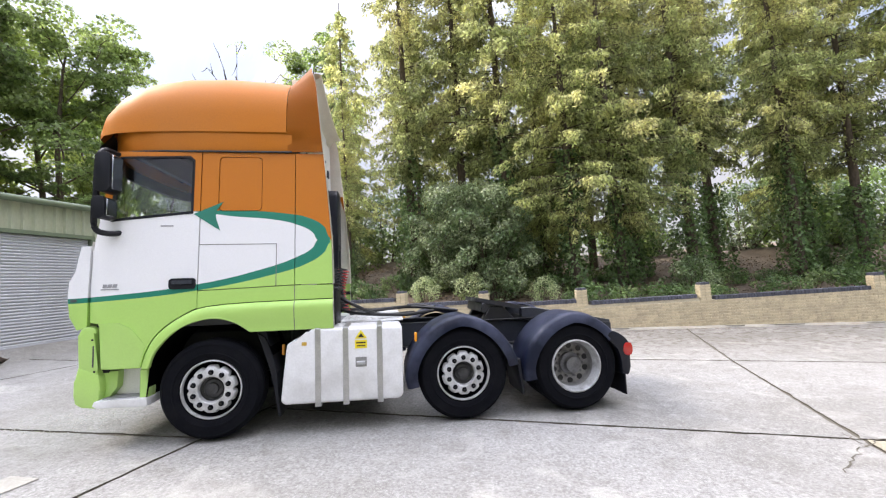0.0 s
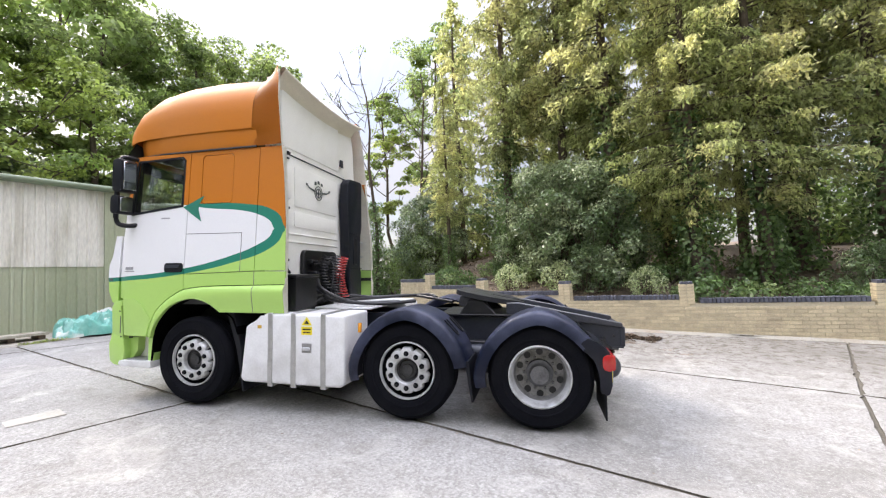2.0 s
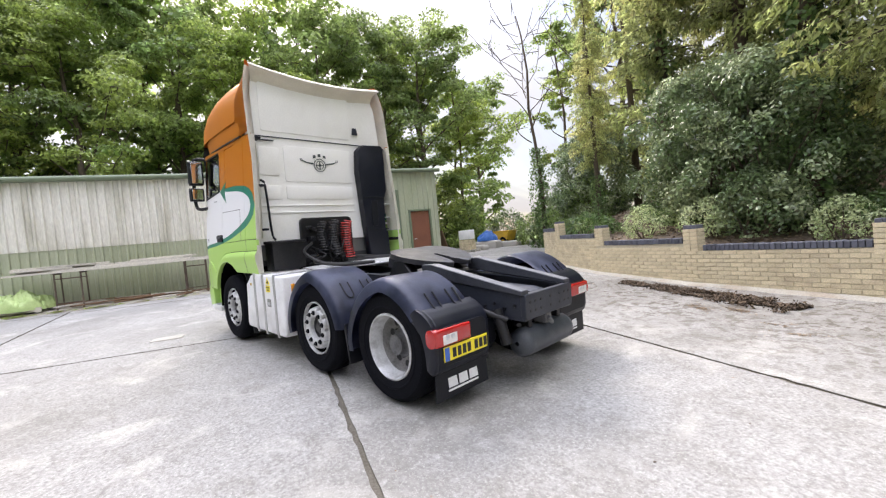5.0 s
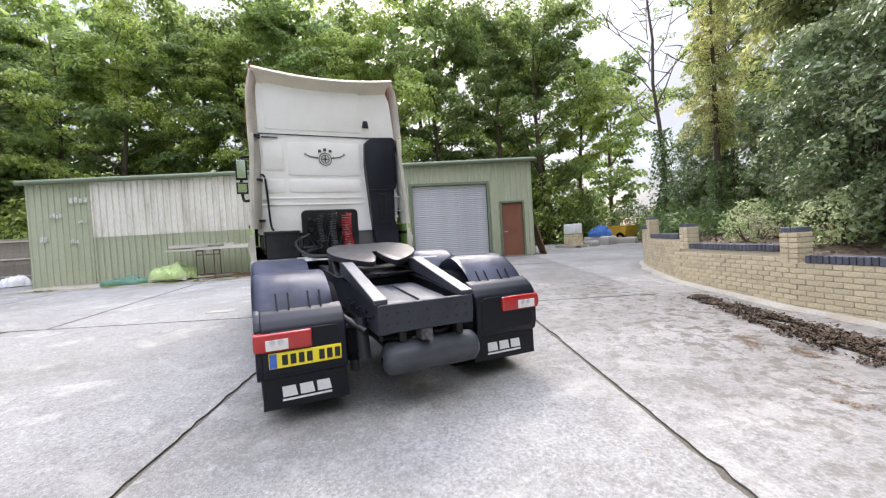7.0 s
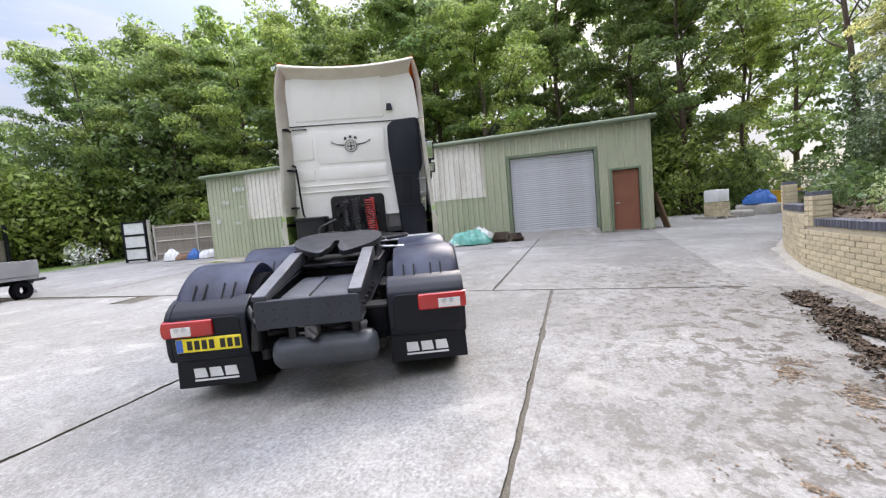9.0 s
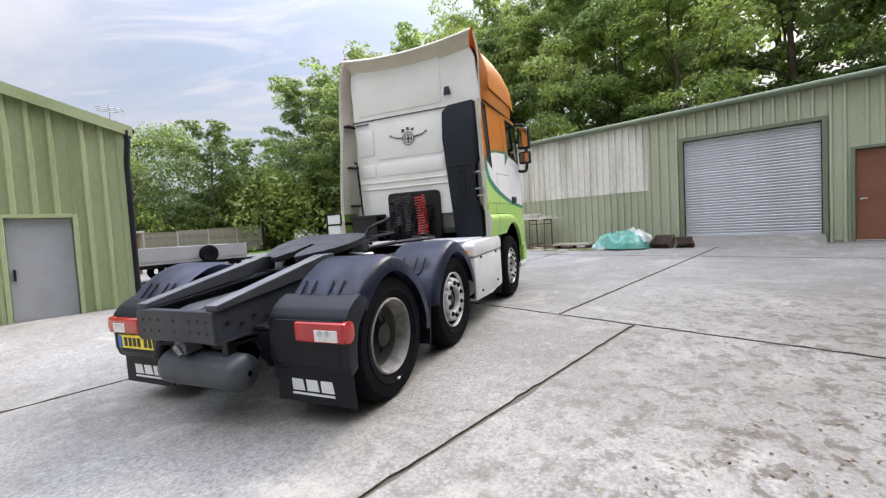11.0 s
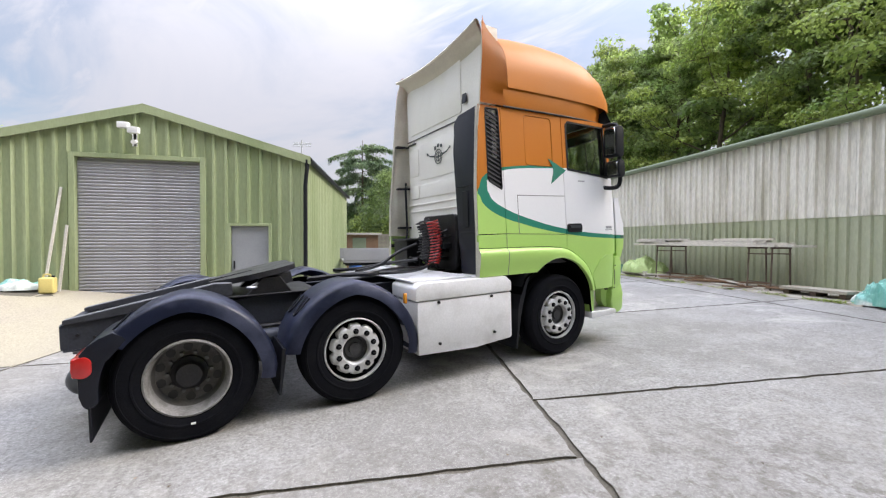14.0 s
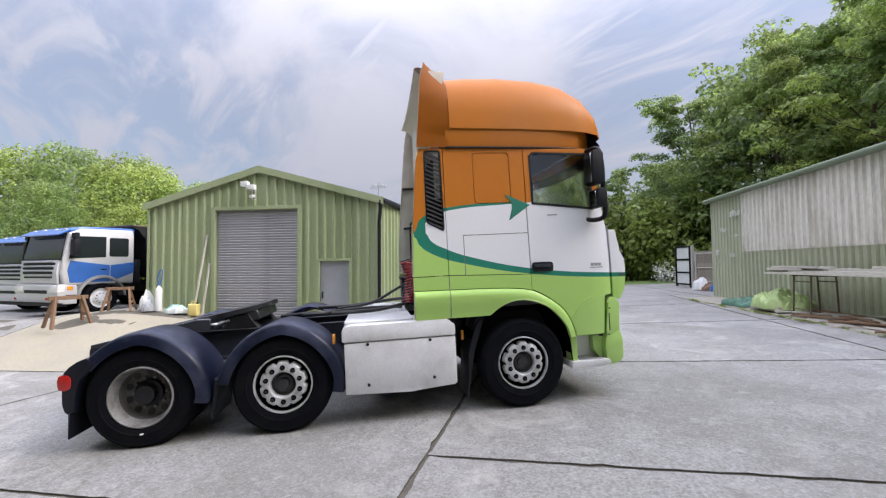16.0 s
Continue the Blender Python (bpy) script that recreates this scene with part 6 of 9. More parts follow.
# wheels
def wheel(x, s, drive, parent):
    c = (x, s * 0.0, 0.494)
    tyre_w = 0.29
    yo = 1.205
    prof = [(0.288, yo - 0.06), (0.305, yo - 0.016), (0.33, yo - 0.008), (0.40, yo), (0.455, yo - 0.008), (0.476, yo - 0.03), (0.492, yo - 0.055)]
    for g in range(4):
        a = yo - 0.075 - g * 0.045
        prof += [(0.494, a), (0.494, a - 0.026), (0.484, a - 0.030), (0.484, a - 0.040)]
    prof += [(0.492, yo - tyre_w + 0.04), (0.476, yo - tyre_w + 0.02), (0.44, yo - tyre_w), (0.33, yo - tyre_w + 0.012), (0.305, yo - tyre_w + 0.06)]
    w = P("wheel", [lathe(prof, c, "y", 56, s)], M_TYRE, parent, "black road tyre with dusty sidewall", 30)
    P("sidewall_ring", [lathe([(0.345, yo - 0.004), (0.35, yo + 0.002), (0.362, yo + 0.003), (0.367, yo - 0.002)], c, "y", 48, s), lathe([(0.44, yo - 0.002), (0.444, yo + 0.001), (0.45, yo - 0.003)], c, "y", 48, s)], M_TYRE, w)
    if not drive:
        P("rim", [lathe([(0.290, yo - 0.055), (0.291, yo - 0.020), (0.281, yo - 0.014), (0.276, yo - 0.024), (0.272, yo - 0.05)], c, "y", 48, s)], M_RIM, w)
        P("rim_barrel", [lathe([(0.273, yo - 0.045), (0.266, yo - 0.12), (0.25, yo - 0.15), (0.228, yo - 0.13), (0.205, yo - 0.05)], c, "y", 48, s)], M_TYRE, w)

        def scalloped(bm, s=s, c=c):
            """A flat nut face whose outer edge is notched between the nuts and falls back to the rim."""
            rows = []
            for y, r, cut in ((yo - 0.075, 0.238, 0.034), (yo - 0.030, 0.229, 0.026), (yo - 0.015, 0.222, 0.020), (yo - 0.008, 0.214, 0.013), (yo - 0.006, 0.136, 0.0), (yo - 0.014, 0.126, 0.0), (yo - 0.06, 0.120, 0.0)):
                row = []
                for k in range(121):
                    a = 2 * math.pi * k / 120
                    f = max(0.0, math.cos(10 * a)) ** 3
                    row.append((c[0] + (r - cut * f) * math.cos(a), c[1] + s * y, c[2] + (r - cut * f) * math.sin(a)))
                rows.append(row)
            sheet(rows)(bm)
            bmesh.ops.remove_doubles(bm, verts=bm.verts[:], dist=0.0005)
            bmesh.ops.recalc_face_normals(bm, faces=bm.faces[:])
        P("disc", [scalloped], M_RIM, w, "silver wheel disc with a notched edge", 40)
        for k in range(10):
            a = 2 * math.pi * (k + 0.5) / 10
            p0 = Vector(c) + Vector((0.171 * math.cos(a), s * (yo - 0.012), 0.171 * math.sin(a)))
            nut = P("wheel_nut", [cyl(p0, p0 + Vector((0, s * 0.018, 0)), 0.027, 0.024, 12)], M_TYRE, w, "black nut cup")
            P("nut_head", [cyl(p0 + Vector((0, s * 0.016, 0)), p0 + Vector((0, s * 0.036, 0)), 0.012, 0.010, 6)], M_DARK, nut)
        P("hub", [lathe([(0.124, yo - 0.05), (0.118, yo - 0.085), (0.10, yo - 0.09), (0.088, yo - 0.075), (0.06, yo - 0.07), (0.055, yo - 0.045), (0.02, yo - 0.04), (0.001, yo - 0.04)], c, "y", 32, s)], M_HUBK, w, "dark dusty hub")
    else:
        P("rim", [lathe([(0.292, yo - 0.060), (0.296, yo - 0.018), (0.282, yo - 0.010), (0.270, yo - 0.03), (0.262, yo - 0.10), (0.250, yo - 0.135)], c, "y", 48, s)], M_RIM if s > 0 else M_RIMD, w, "dished dirty grey drive wheel rim")
        P("disc", [lathe([(0.250, yo - 0.135), (0.244, yo - 0.19), (0.23, yo - 0.215), (0.10, yo - 0.225)], c, "y", 48, s)], M_RIMD if s > 0 else M_HUBD, w, "dirty dished wheel disc")
        for k in range(10):
            a = 2 * math.pi * (k + 0.5) / 10
            q0 = Vector(c) + Vector((0.203 * math.cos(a), s * (yo - 0.221), 0.203 * math.sin(a)))
            P("hand_hole", [cyl(q0, q0 + Vector((0, s * 0.008, 0)), 0.034, n=14)], M_INK, w)
            a2 = 2 * math.pi * k / 10
            q1 = Vector(c) + Vector((0.152 * math.cos(a2), s * (yo - 0.235), 0.152 * math.sin(a2)))
            P("wheel_nut", [cyl(q1, q1 + Vector((0, s * 0.045, 0)), 0.017, 0.015, 6)], M_HUB, w)
        P("hub", [lathe([(0.132, yo - 0.24), (0.128, yo - 0.17), (0.105, yo - 0.16), (0.092, yo - 0.14), (0.088, yo - 0.09), (0.001, yo - 0.085)], c, "y", 28, s)], M_HUB if s > 0 else M_DARK, w, "worn grey drive hub" if s > 0 else "greasy black drive hub")
        if s < 0:
            P("chalk_mark", [lambda bm: box(c[0] + 0.0, c[0] + 0.03, -yo - 0.006, -yo + 0.004, c[2] - 0.352, c[2] - 0.338, 0)(bm)], M_SIGNW, w, "small white mark on the tyre wall")
        yi = yo - 0.36
        P("inner_tyre", [lathe([(0.30, yi), (0.40, yi + 0.0), (0.49, yi - 0.02), (0.492, yi - 0.05), (0.492, yi - 0.24), (0.49, yi - 0.27), (0.40, yi - 0.285), (0.30, yi - 0.28)], c, "y", 40, s)], M_TYRE, w)


for s in (1, -1):
    for x, d in ((2.57, False), (0.0, False), (-1.31, True)):
        wheel(x, s, d, truck)


# mudguards
def guard_sec(x, z, outer, inner, tilt):
    """One section of a guard: a rounded shoulder between the inner edge and the outer lip."""
    n = Vector((math.cos(tilt), 0, math.sin(tilt)))
    out = []
    for y, h in ((inner, -0.02), (inner + 0.03, 0.0), (outer - 0.09, 0.006), (outer - 0.035, -0.004), (outer - 0.010, -0.03), (outer, -0.12)):
        p = Vector((x, y, z)) + n * h
        out.append(p)
    return out


def guard(name, cx, cz, r, a0, a1, s, label, tail=None):
    rows = []
    k = 22
    for i in range(k + 1):
        a = radians(a0 + (a1 - a0) * i / k)
        rr = r * (1 - 0.05 * abs(math.sin(2 * a)) * (1 if r > 0.6 else 0)) + 0.02
        rows.append([Vector((q.x, s * q.y, q.z)) for q in guard_sec(cx + rr * math.cos(a), cz + rr * math.sin(a), 1.24, 0.64, a)])

    def f(bm):
        sheet(rows)(bm)
        bmesh.ops.solidify(bm, geom=bm.faces[:], thickness=0.018)
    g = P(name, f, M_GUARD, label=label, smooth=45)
    t = radians(138)
    for y0 in (s * 0.78, s * 1.02):
        at_ = Matrix.Translation((cx + (r * 0.9502 + 0.026) * math.cos(t), 0, cz + (r * 0.9502 + 0.026) * math.sin(t))) @ Matrix.Rotation(-t, 4, "Y")
        P("guard_strap", [tube([at_ @ Vector(q) for q in spline([(0, y0 - 0.045, -0.12), (0.004, y0 - 0.042, 0.03), (0.004, y0 - 0.02, 0.075), (0.004, y0 + 0.02, 0.075), (0.004, y0 + 0.042, 0.03), (0, y0 + 0.045, -0.12)], 4)], 0.008, 6)], M_BLACK, g)
    return g


for s in (1, -1):
    guard("mudguard", 0.0, 0.495, 0.612, 174, -12, s, "dusty black plastic mudguard over the middle wheel")
    guard("mudguard", -1.31, 0.495 - (0.02 if s > 0 else 0), 0.612, 143, -10, s, "dusty black plastic mudguard over the rear wheel")
    P("mid_flap", [prism([(-0.60, 0.60), (-0.66, 0.22), (-0.68, 0.22), (-0.64, 0.62)], "y", s * 0.70, s * 1.2, 0.004)], M_BLACK, label="black flap between the wheels")
    dz, ye = (-0.04, 1.195) if s > 0 else (0.0, 1.225)
    shell = [(-1.745, 0.915), (-1.82, 0.885), (-1.885, 0.842), (-1.928, 0.79), (-1.945, 0.73), (-1.945, 0.50), (-1.925, 0.43), (-1.90, 0.405)] + arc(-1.31, 0.495, 0.548, 189, 137, 9)
    tail = P("tail_panel", [prism([(x, z + dz) for x, z in shell], "y", min(s * 0.58, s * ye), max(s * 0.58, s * ye), 0.022, 3)], M_TAIL, label="black moulded tail of the guard carrying the rear lamp", smooth=40)
    P("tail_cheek", [prism([(x, z + dz) for x, z in shell[:8]] + [(x, z + dz) for x, z in arc(-1.31, 0.495, 0.53, 186, 150, 7) + arc(-1.31, 0.495, 0.495, 143, 133, 3)], "y", min(s * 1.19, s * 1.237), max(s * 1.19, s * 1.237), 0.016, 2)], M_TAIL, tail)
    P("panel_inset", [prism(rrect(min(s * 0.63, s * (ye - 0.04)), max(s * 0.63, s * (ye - 0.04)), 0.465 + dz, 0.775 + dz, 0.05), "x", -1.950, -1.938, 0.004)], M_BLACK, tail)
    P("mud_flap", [prism([(s * ye, 0.44 + dz), (s * (ye + 0.01), 0.18 + dz), (s * 0.57, 0.18 + dz), (s * 0.59, 0.44 + dz)], "x", -1.899, -1.884, 0.003)], M_BLACK, tail, "black rubber mud flap with white marks")
    for k in range(3):
        y0 = s * 0.89 + 0.125 * (1 - k)
        P("flap_mark", prism([(y0 - 0.055, 0.265 + dz), (y0 + 0.05, 0.265 + dz), (y0 + 0.055, 0.345 + dz), (y0 - 0.04, 0.345 + dz)], "x", -1.903, -1.898), M_SIGNW, tail)
    P("flap_stripe", box(-1.903, -1.898, s * 0.89 - 0.18, s * 0.89 + 0.18, 0.235 + dz, 0.25 + dz, 0), M_SIGNW, tail)
    lm = P("tail_lamp", [box(-1.975, -1.925, min(s * 1.242, s * 0.84), max(s * 1.242, s * 0.84), 0.632 + dz, 0.768 + dz, 0.02, 3)], M_RED, tail, "red tail lamp with a clear section", smooth=40)
    P("clear_lens", [box(-1.979, -1.97, min(s * (ye - 0.03), s * 1.01), max(s * (ye - 0.03), s * 1.01), 0.645 + dz, 0.722 + dz, 0.02, 3)], M_CLEAR, lm)
    P("lamp_side", [prism(rrect(-1.972, -1.862, 0.628 + dz, 0.772 + dz, 0.05, 6), "y", min(s * (ye - 0.01), s * 1.246), max(s * (ye - 0.01), s * 1.246), 0.008, 2)], M_RED, lm)
    PS("lamp_bulb", [cyl((-1.9805, s * y0, 0.70 + dz), (-1.978, s * y0, 0.70 + dz), 0.022, n=16) for y0 in (1.06, 1.12)], M_RIM, lm)
plate_ = P("number_plate", [box(-1.962, -1.948, 0.63, 1.15, 0.465, 0.58, 0.004)], M_YELLOW, label="yellow registration plate with plain bars")
P("plate_badge", box(-1.965, -1.961, 1.095, 1.145, 0.47, 0.575, 0), M_SIGNB, plate_)
for k in range(7):
    y0 = 1.06 - k * 0.058 - (0.03 if k > 3 else 0)
    P("plate_bar", box(-1.965, -1.961, y0 - 0.04, y0, 0.485, 0.56, 0), M_INK, plate_)


# ---- things about the yard ----
def ridge(x, y, z):
    """Sharp creases where folds of a sheet meet."""
    return 1 - 2.2 * abs(noise.noise(Vector((x, y, z))))


def heap(seed, lx, ly, h, n=60, folds=4.5):
    """A crumpled sheet thrown over a pile."""
    def f(bm):
        rows = []
        for i in range(n + 1):
            row = []
            for j in range(n + 1):
                u, v = 2 * i / n - 1, 2 * j / n - 1
                r = math.hypot(u, v) if max(abs(u), abs(v)) > 0 else 0
                q = max(abs(u), abs(v))
                if r > 1e-6:
                    u, v = u * q / r, v * q / r
                edge = 1 + 0.22 * noise.noise(Vector((u * 2.5 + seed, v * 2.5, 1.3)))
                k = max(0.0, 1 - q ** 2.2)
                a, b = u * lx / 1.4 + seed, v * ly / 1.4
                lump = 0.66 + 0.5 * noise.noise(Vector((a * 1.9, b * 1.9, 0.2)))
                crease = 0.28 * ridge(a * 2.6, b * 2.6, 4.0) + 0.20 * ridge(a * 6.0 + 3 * lump, b * 6.0, 7.0) + 0.09 * ridge(a * 13, b * 13, 2.0)
                z = h * (0.06 + k ** 0.36) * (lump + crease)
                row.append((u * lx / 2 * edge, v * ly / 2 * edge, max(z, 0.004)))
            rows.append(row)
        sheet(rows)(bm)
    return f


def crumpled(name, m, lx, ly, h, material, label, seed, category="tarpaulin"):
    ob = tagged(part(name, bm_of(heap(seed, lx, ly, h)), material, smooth=28), label, category)
    ob.matrix_world = m
    return ob


def yard(x, y, rz=0, dz=0.0):
    return pose(x, y, yard_z(x, y) + dz, 0, 0, rz)


def pallet(m, label="weathered wooden pallet on the concrete"):
    ob = thing("pallet", m, label, "pallet", "pallets")
    for k in range(6):
        part("board", bm_of(box(-0.6, 0.6, -0.5 + k * 0.18, -0.4 + k * 0.18, 0.115, 0.135, 0.003)), M_WOOD, ob)
    for y0 in (-0.45, 0.0, 0.45):
        part("bearer", bm_of(box(-0.6, 0.6, y0 - 0.04, y0 + 0.04, 0.02, 0.115, 0.004)), M_WOOD, ob)
    for x0 in (-0.55, 0.0, 0.55):
        part("foot_board", bm_of(box(x0 - 0.05, x0 + 0.05, -0.5, 0.5, 0.0, 0.02, 0.003)), M_WOOD, ob)
    return ob


# weeds in the broken edge of the ledge
rgw = np.random.default_rng(61)
wc = []
for _ in range(60):
    y = 0.6 + 10.6 * rgw.uniform()
    e = 9.42 + 0.16 * noise.noise(Vector((y * 1.6, 2.0, 0.0))) + 0.02 * (y - 5)
    m = int(rgw.integers(8, 40))
    p = np.stack([e - 0.03 + rgw.normal(0, 0.035, m), y + rgw.normal(0, 0.10, m), np.abs(rgw.normal(0, 0.02, m)) + 0.02 + yard_z(e, y)], 1)
    wc.append(p)
WEEDS = np.concatenate(wc)

# timber rack by the long shed
rack = thing("timber_rack", yard(10.05, 4.65), "rusty steel trestles carrying long weathered boards", "rack")
for y0 in (-1.95, 1.05):
    for dy in (-0.28, 0.28):
        part("trestle", bm_of(tube([(-0.30, y0 + dy, 0.0), (-0.26, y0 + dy, 1.0)], 0.02, 6), tube([(0.30, y0 + dy, 0.0), (0.26, y0 + dy, 1.0)], 0.02, 6), tube([(-0.3, y0 + dy, 1.0), (0.3, y0 + dy, 1.0)], 0.022, 6)), M_RUST, rack)
    for x0, z0, r0 in ((-0.28, 0.86, 0.016), (0.28, 0.86, 0.016), (-0.29, 0.2, 0.014)):
        part("trestle_rail", bm_of(tube([(x0, y0 - 0.3, z0), (x0, y0 + 0.3, z0)], r0, 6)), M_RUST, rack)
rngb = random.Random(3)
for k in range(22):
    layer = 0 if k < 6 else 1 if k < 11 else 2 if k < 16 else 3
    L = rngb.uniform(4.4, 5.2) if layer == 0 else rngb.uniform(2.6, 4.6) if layer == 1 else rngb.uniform(0.8, 1.7)
    y0 = rngb.uniform(-0.25, 0.1) if layer < 2 else rngb.choice((-1.3, -0.9, 0.9, 1.5, 1.8)) + rngb.uniform(-0.2, 0.2)
    x0 = -0.32 + (k % 6 if layer == 0 else (k - 6) % 5) * 0.13 + rngb.uniform(-0.02, 0.02)
    ob = tagged(part("board", bm_of(box(-0.06, 0.06, -L / 2, L / 2, 0, 0.05, 0.004)), M_WOOD), "long grey weathered timber board" if layer < 2 else "short grey offcut on the stacked boards", "board", "boards on the rack")
    ob.matrix_world = yard(10.05, 4.65) @ pose(x0, y0, 1.022 + layer * 0.052, 0, 0, rngb.uniform(-1.2, 1.2))
for k in range(20):
    L = rngb.uniform(0.5, 1.9)
    ob = tagged(part("scrap_board", bm_of(box(-0.05, 0.05, -L / 2, L / 2, 0, 0.03, 0.004)), M_WOODB if k % 3 else M_WOOD), "scrap length of timber on the ground", "board", "scrap timber")
    ob.matrix_world = yard(rngb.uniform(9.7, 10.45), 2.1 + (k % 10) * 0.38 + rngb.uniform(-0.2, 0.2), rngb.uniform(-60, 60), 0.052 + 0.034 * (k // 7)) @ pose(0, 0, 0, 0, rngb.uniform(-3, 3), 0)
bench = thing("low_platform", yard(9.78, 1.45, 4, 0.045), "pale board lying low on dark blocks by the shed", "board")
part("board", bm_of(box(-0.24, 0.24, -0.60, 0.60, 0.09, 0.15, 0.006)), M_HAUNCH, bench)
for y0 in (-0.5, 0.0, 0.5):
    part("block", bm_of(box(-0.18, 0.18, y0 - 0.06, y0 + 0.06, 0, 0.09, 0.006)), M_RUST, bench)
pallet(yard(10.1, 6.85, 88, 0.045), "low wooden pallet under a tarpaulin")
crumpled("tarpaulin", yard(10.05, 6.85, 10, 0.10), 1.2, 1.5, 0.40, M_TARPG, "crumpled yellow-green tarpaulin over a pallet", 2.0)
crumpled("netting", yard(9.95, 8.3, 12, 0.03), 0.85, 1.5, 0.20, M_TARPD, "heap of dark green netting by the shed", 5.0, "netting")
crumpled("plastic_sheeting", yard(9.74, -0.05, 4), 1.0, 1.5, 0.42, M_TEALS, "heap of crumpled teal plastic sheeting", 8.0, "sheeting")
crumpled("plastic_sheeting", yard(9.86, -0.38, 30, 0.16), 0.72, 0.95, 0.34, M_WHITES, "crumpled white plastic sheet on the teal heap", 15.0, "sheeting")
crumpled("plastic_sheeting", yard(9.62, 0.45, 40), 0.6, 0.55, 0.24, M_TARPT, "small heap of teal and white plastic sheeting", 11.0, "sheeting")


def bucket(m):
    ob = thing("digger_bucket", m, "rusty steel excavator bucket by the shutter", "bucket", "digger buckets")
    prof = [(0.25, 0.42), (0.26, 0.2), (0.2, 0.06), (0.06, 0.0), (-0.12, 0.03), (-0.28, 0.14)]
    part("shell", bm_of(lambda bm: (sheet([[(x, y0, z) for x, z in prof] for y0 in (-0.3, 0.3)])(bm), bmesh.ops.solidify(bm, geom=bm.faces[:], thickness=0.018))), M_RUST, ob)
    for y0 in (-0.3, 0.3):
        part("cheek", bm_of(prism(prof, "y", y0 - 0.01, y0 + 0.01)), M_RUST, ob)
    for k in range(4):
        part("tooth", bm_of(prism([(-0.24, 0.12), (-0.38, 0.19), (-0.25, 0.16)], "y", -0.26 + k * 0.16, -0.20 + k * 0.16)), M_RUST, ob)
    for y0 in (-0.08, 0.08):
        part("lug", bm_of(prism([(0.25, 0.22), (0.40, 0.30), (0.38, 0.42), (0.25, 0.42)], "y", y0 - 0.015, y0 + 0.015, 0.004)), M_RUST, ob)
    return ob


b1 = bucket(yard(9.9, -1.12, -12) @ Matrix.Scale(0.85, 4))
copy_thing(b1, yard(9.95, -1.68, 18) @ Matrix.Scale(0.8, 4))

# board leaning on the shed's corner, debris at the end of the drive
lean = tagged(part("leaning_board", bm_of(box(-0.35, 0.35, -0.02, 0.02, 0, 1.3, 0.004)), M_WOODB), "dark sheet of board leaning on the shed", "board")
lean.matrix_world = yard(11.1, -6.92) @ pose(0, 0, 0, -17, 0, 0)
brick_pack = thing("brick_pack", yard(13.4, -9.3, 20), "stacked pack of orange-buff bricks on a pallet", "bricks")
for i in range(3):
    for j in range(5):
        for k in range(7):
            part("brick", bm_of(box(-0.44 + i * 0.225, -0.225 + i * 0.225, -0.28 + j * 0.112, -0.178 + j * 0.112, 0.1 + k * 0.075, 0.167 + k * 0.075, 0)), M_BRICK, brick_pack, smooth=0) if i in (0, 2) or j in (0, 4) or k == 6 else None
wrapped = tagged(part("wrapped_block", bm_of(box(-0.42, 0.22, -0.28, 0.28, 0, 0.48, 0.04, 2)), M_SIGNW), "pale wrapped block on top of the bricks", "block")
wrapped.matrix_world = yard(13.4, -9.3, 24, 0.64)
pallet(yard(13.4, -9.3, 20, -0.04) @ Matrix.Scale(1.0, 4), "pallet under stacked bricks")
crumpled("tarpaulin", yard(14.2, -11.2, 30, 0.38), 1.2, 0.8, 0.42, M_BLUE, "blue tarpaulin over a pile of materials", 14.0)
for x, y, s, a in ((14.2, -11.2, 0.8, 30), (13.6, -10.3, 0.5, 12), (13.9, -12.4, 0.6, 50)):
    ob = tagged(part("rubble_mound", bm_of(box(-0.9 * s, 0.9 * s, -0.5 * s, 0.5 * s, -0.1, 0.5 * s, 0.12, 3)), M_CPOST), "grey block pile at the end of the drive", "rubble", "rubble")
    ob.matrix_world = yard(x, y, a)
skip = thing("dumper_skip", yard(14.9, -12.7, 25) @ Matrix.Scale(0.78, 4), "yellow dumper skip standing at the drive's end", "skip")
part("tub", bm_of(prism([(-0.8, 0.35), (0.7, 0.35), (0.95, 1.05), (-1.0, 1.05)], "y", -0.7, 0.7, 0.05, 2)), M_SKIP, skip)
part("rim", bm_of(box(-1.03, 0.98, -0.74, 0.74, 1.03, 1.10, 0.02)), M_SKIP, skip)
for x0 in (-0.5, 0.5):
    for y0 in (-0.6, 0.6):
        part("wheel", bm_of(lathe([(0.12, -0.1), (0.3, -0.12), (0.34, -0.06), (0.34, 0.06), (0.3, 0.12), (0.12, 0.1)], (x0, y0, 0.34), "y", 20)), M_TYRE, skip)

# fence, gate and the strip of lawn past the shed
FZ = lambda x, y: land_z(x, y) + 0.05  # noqa: E731


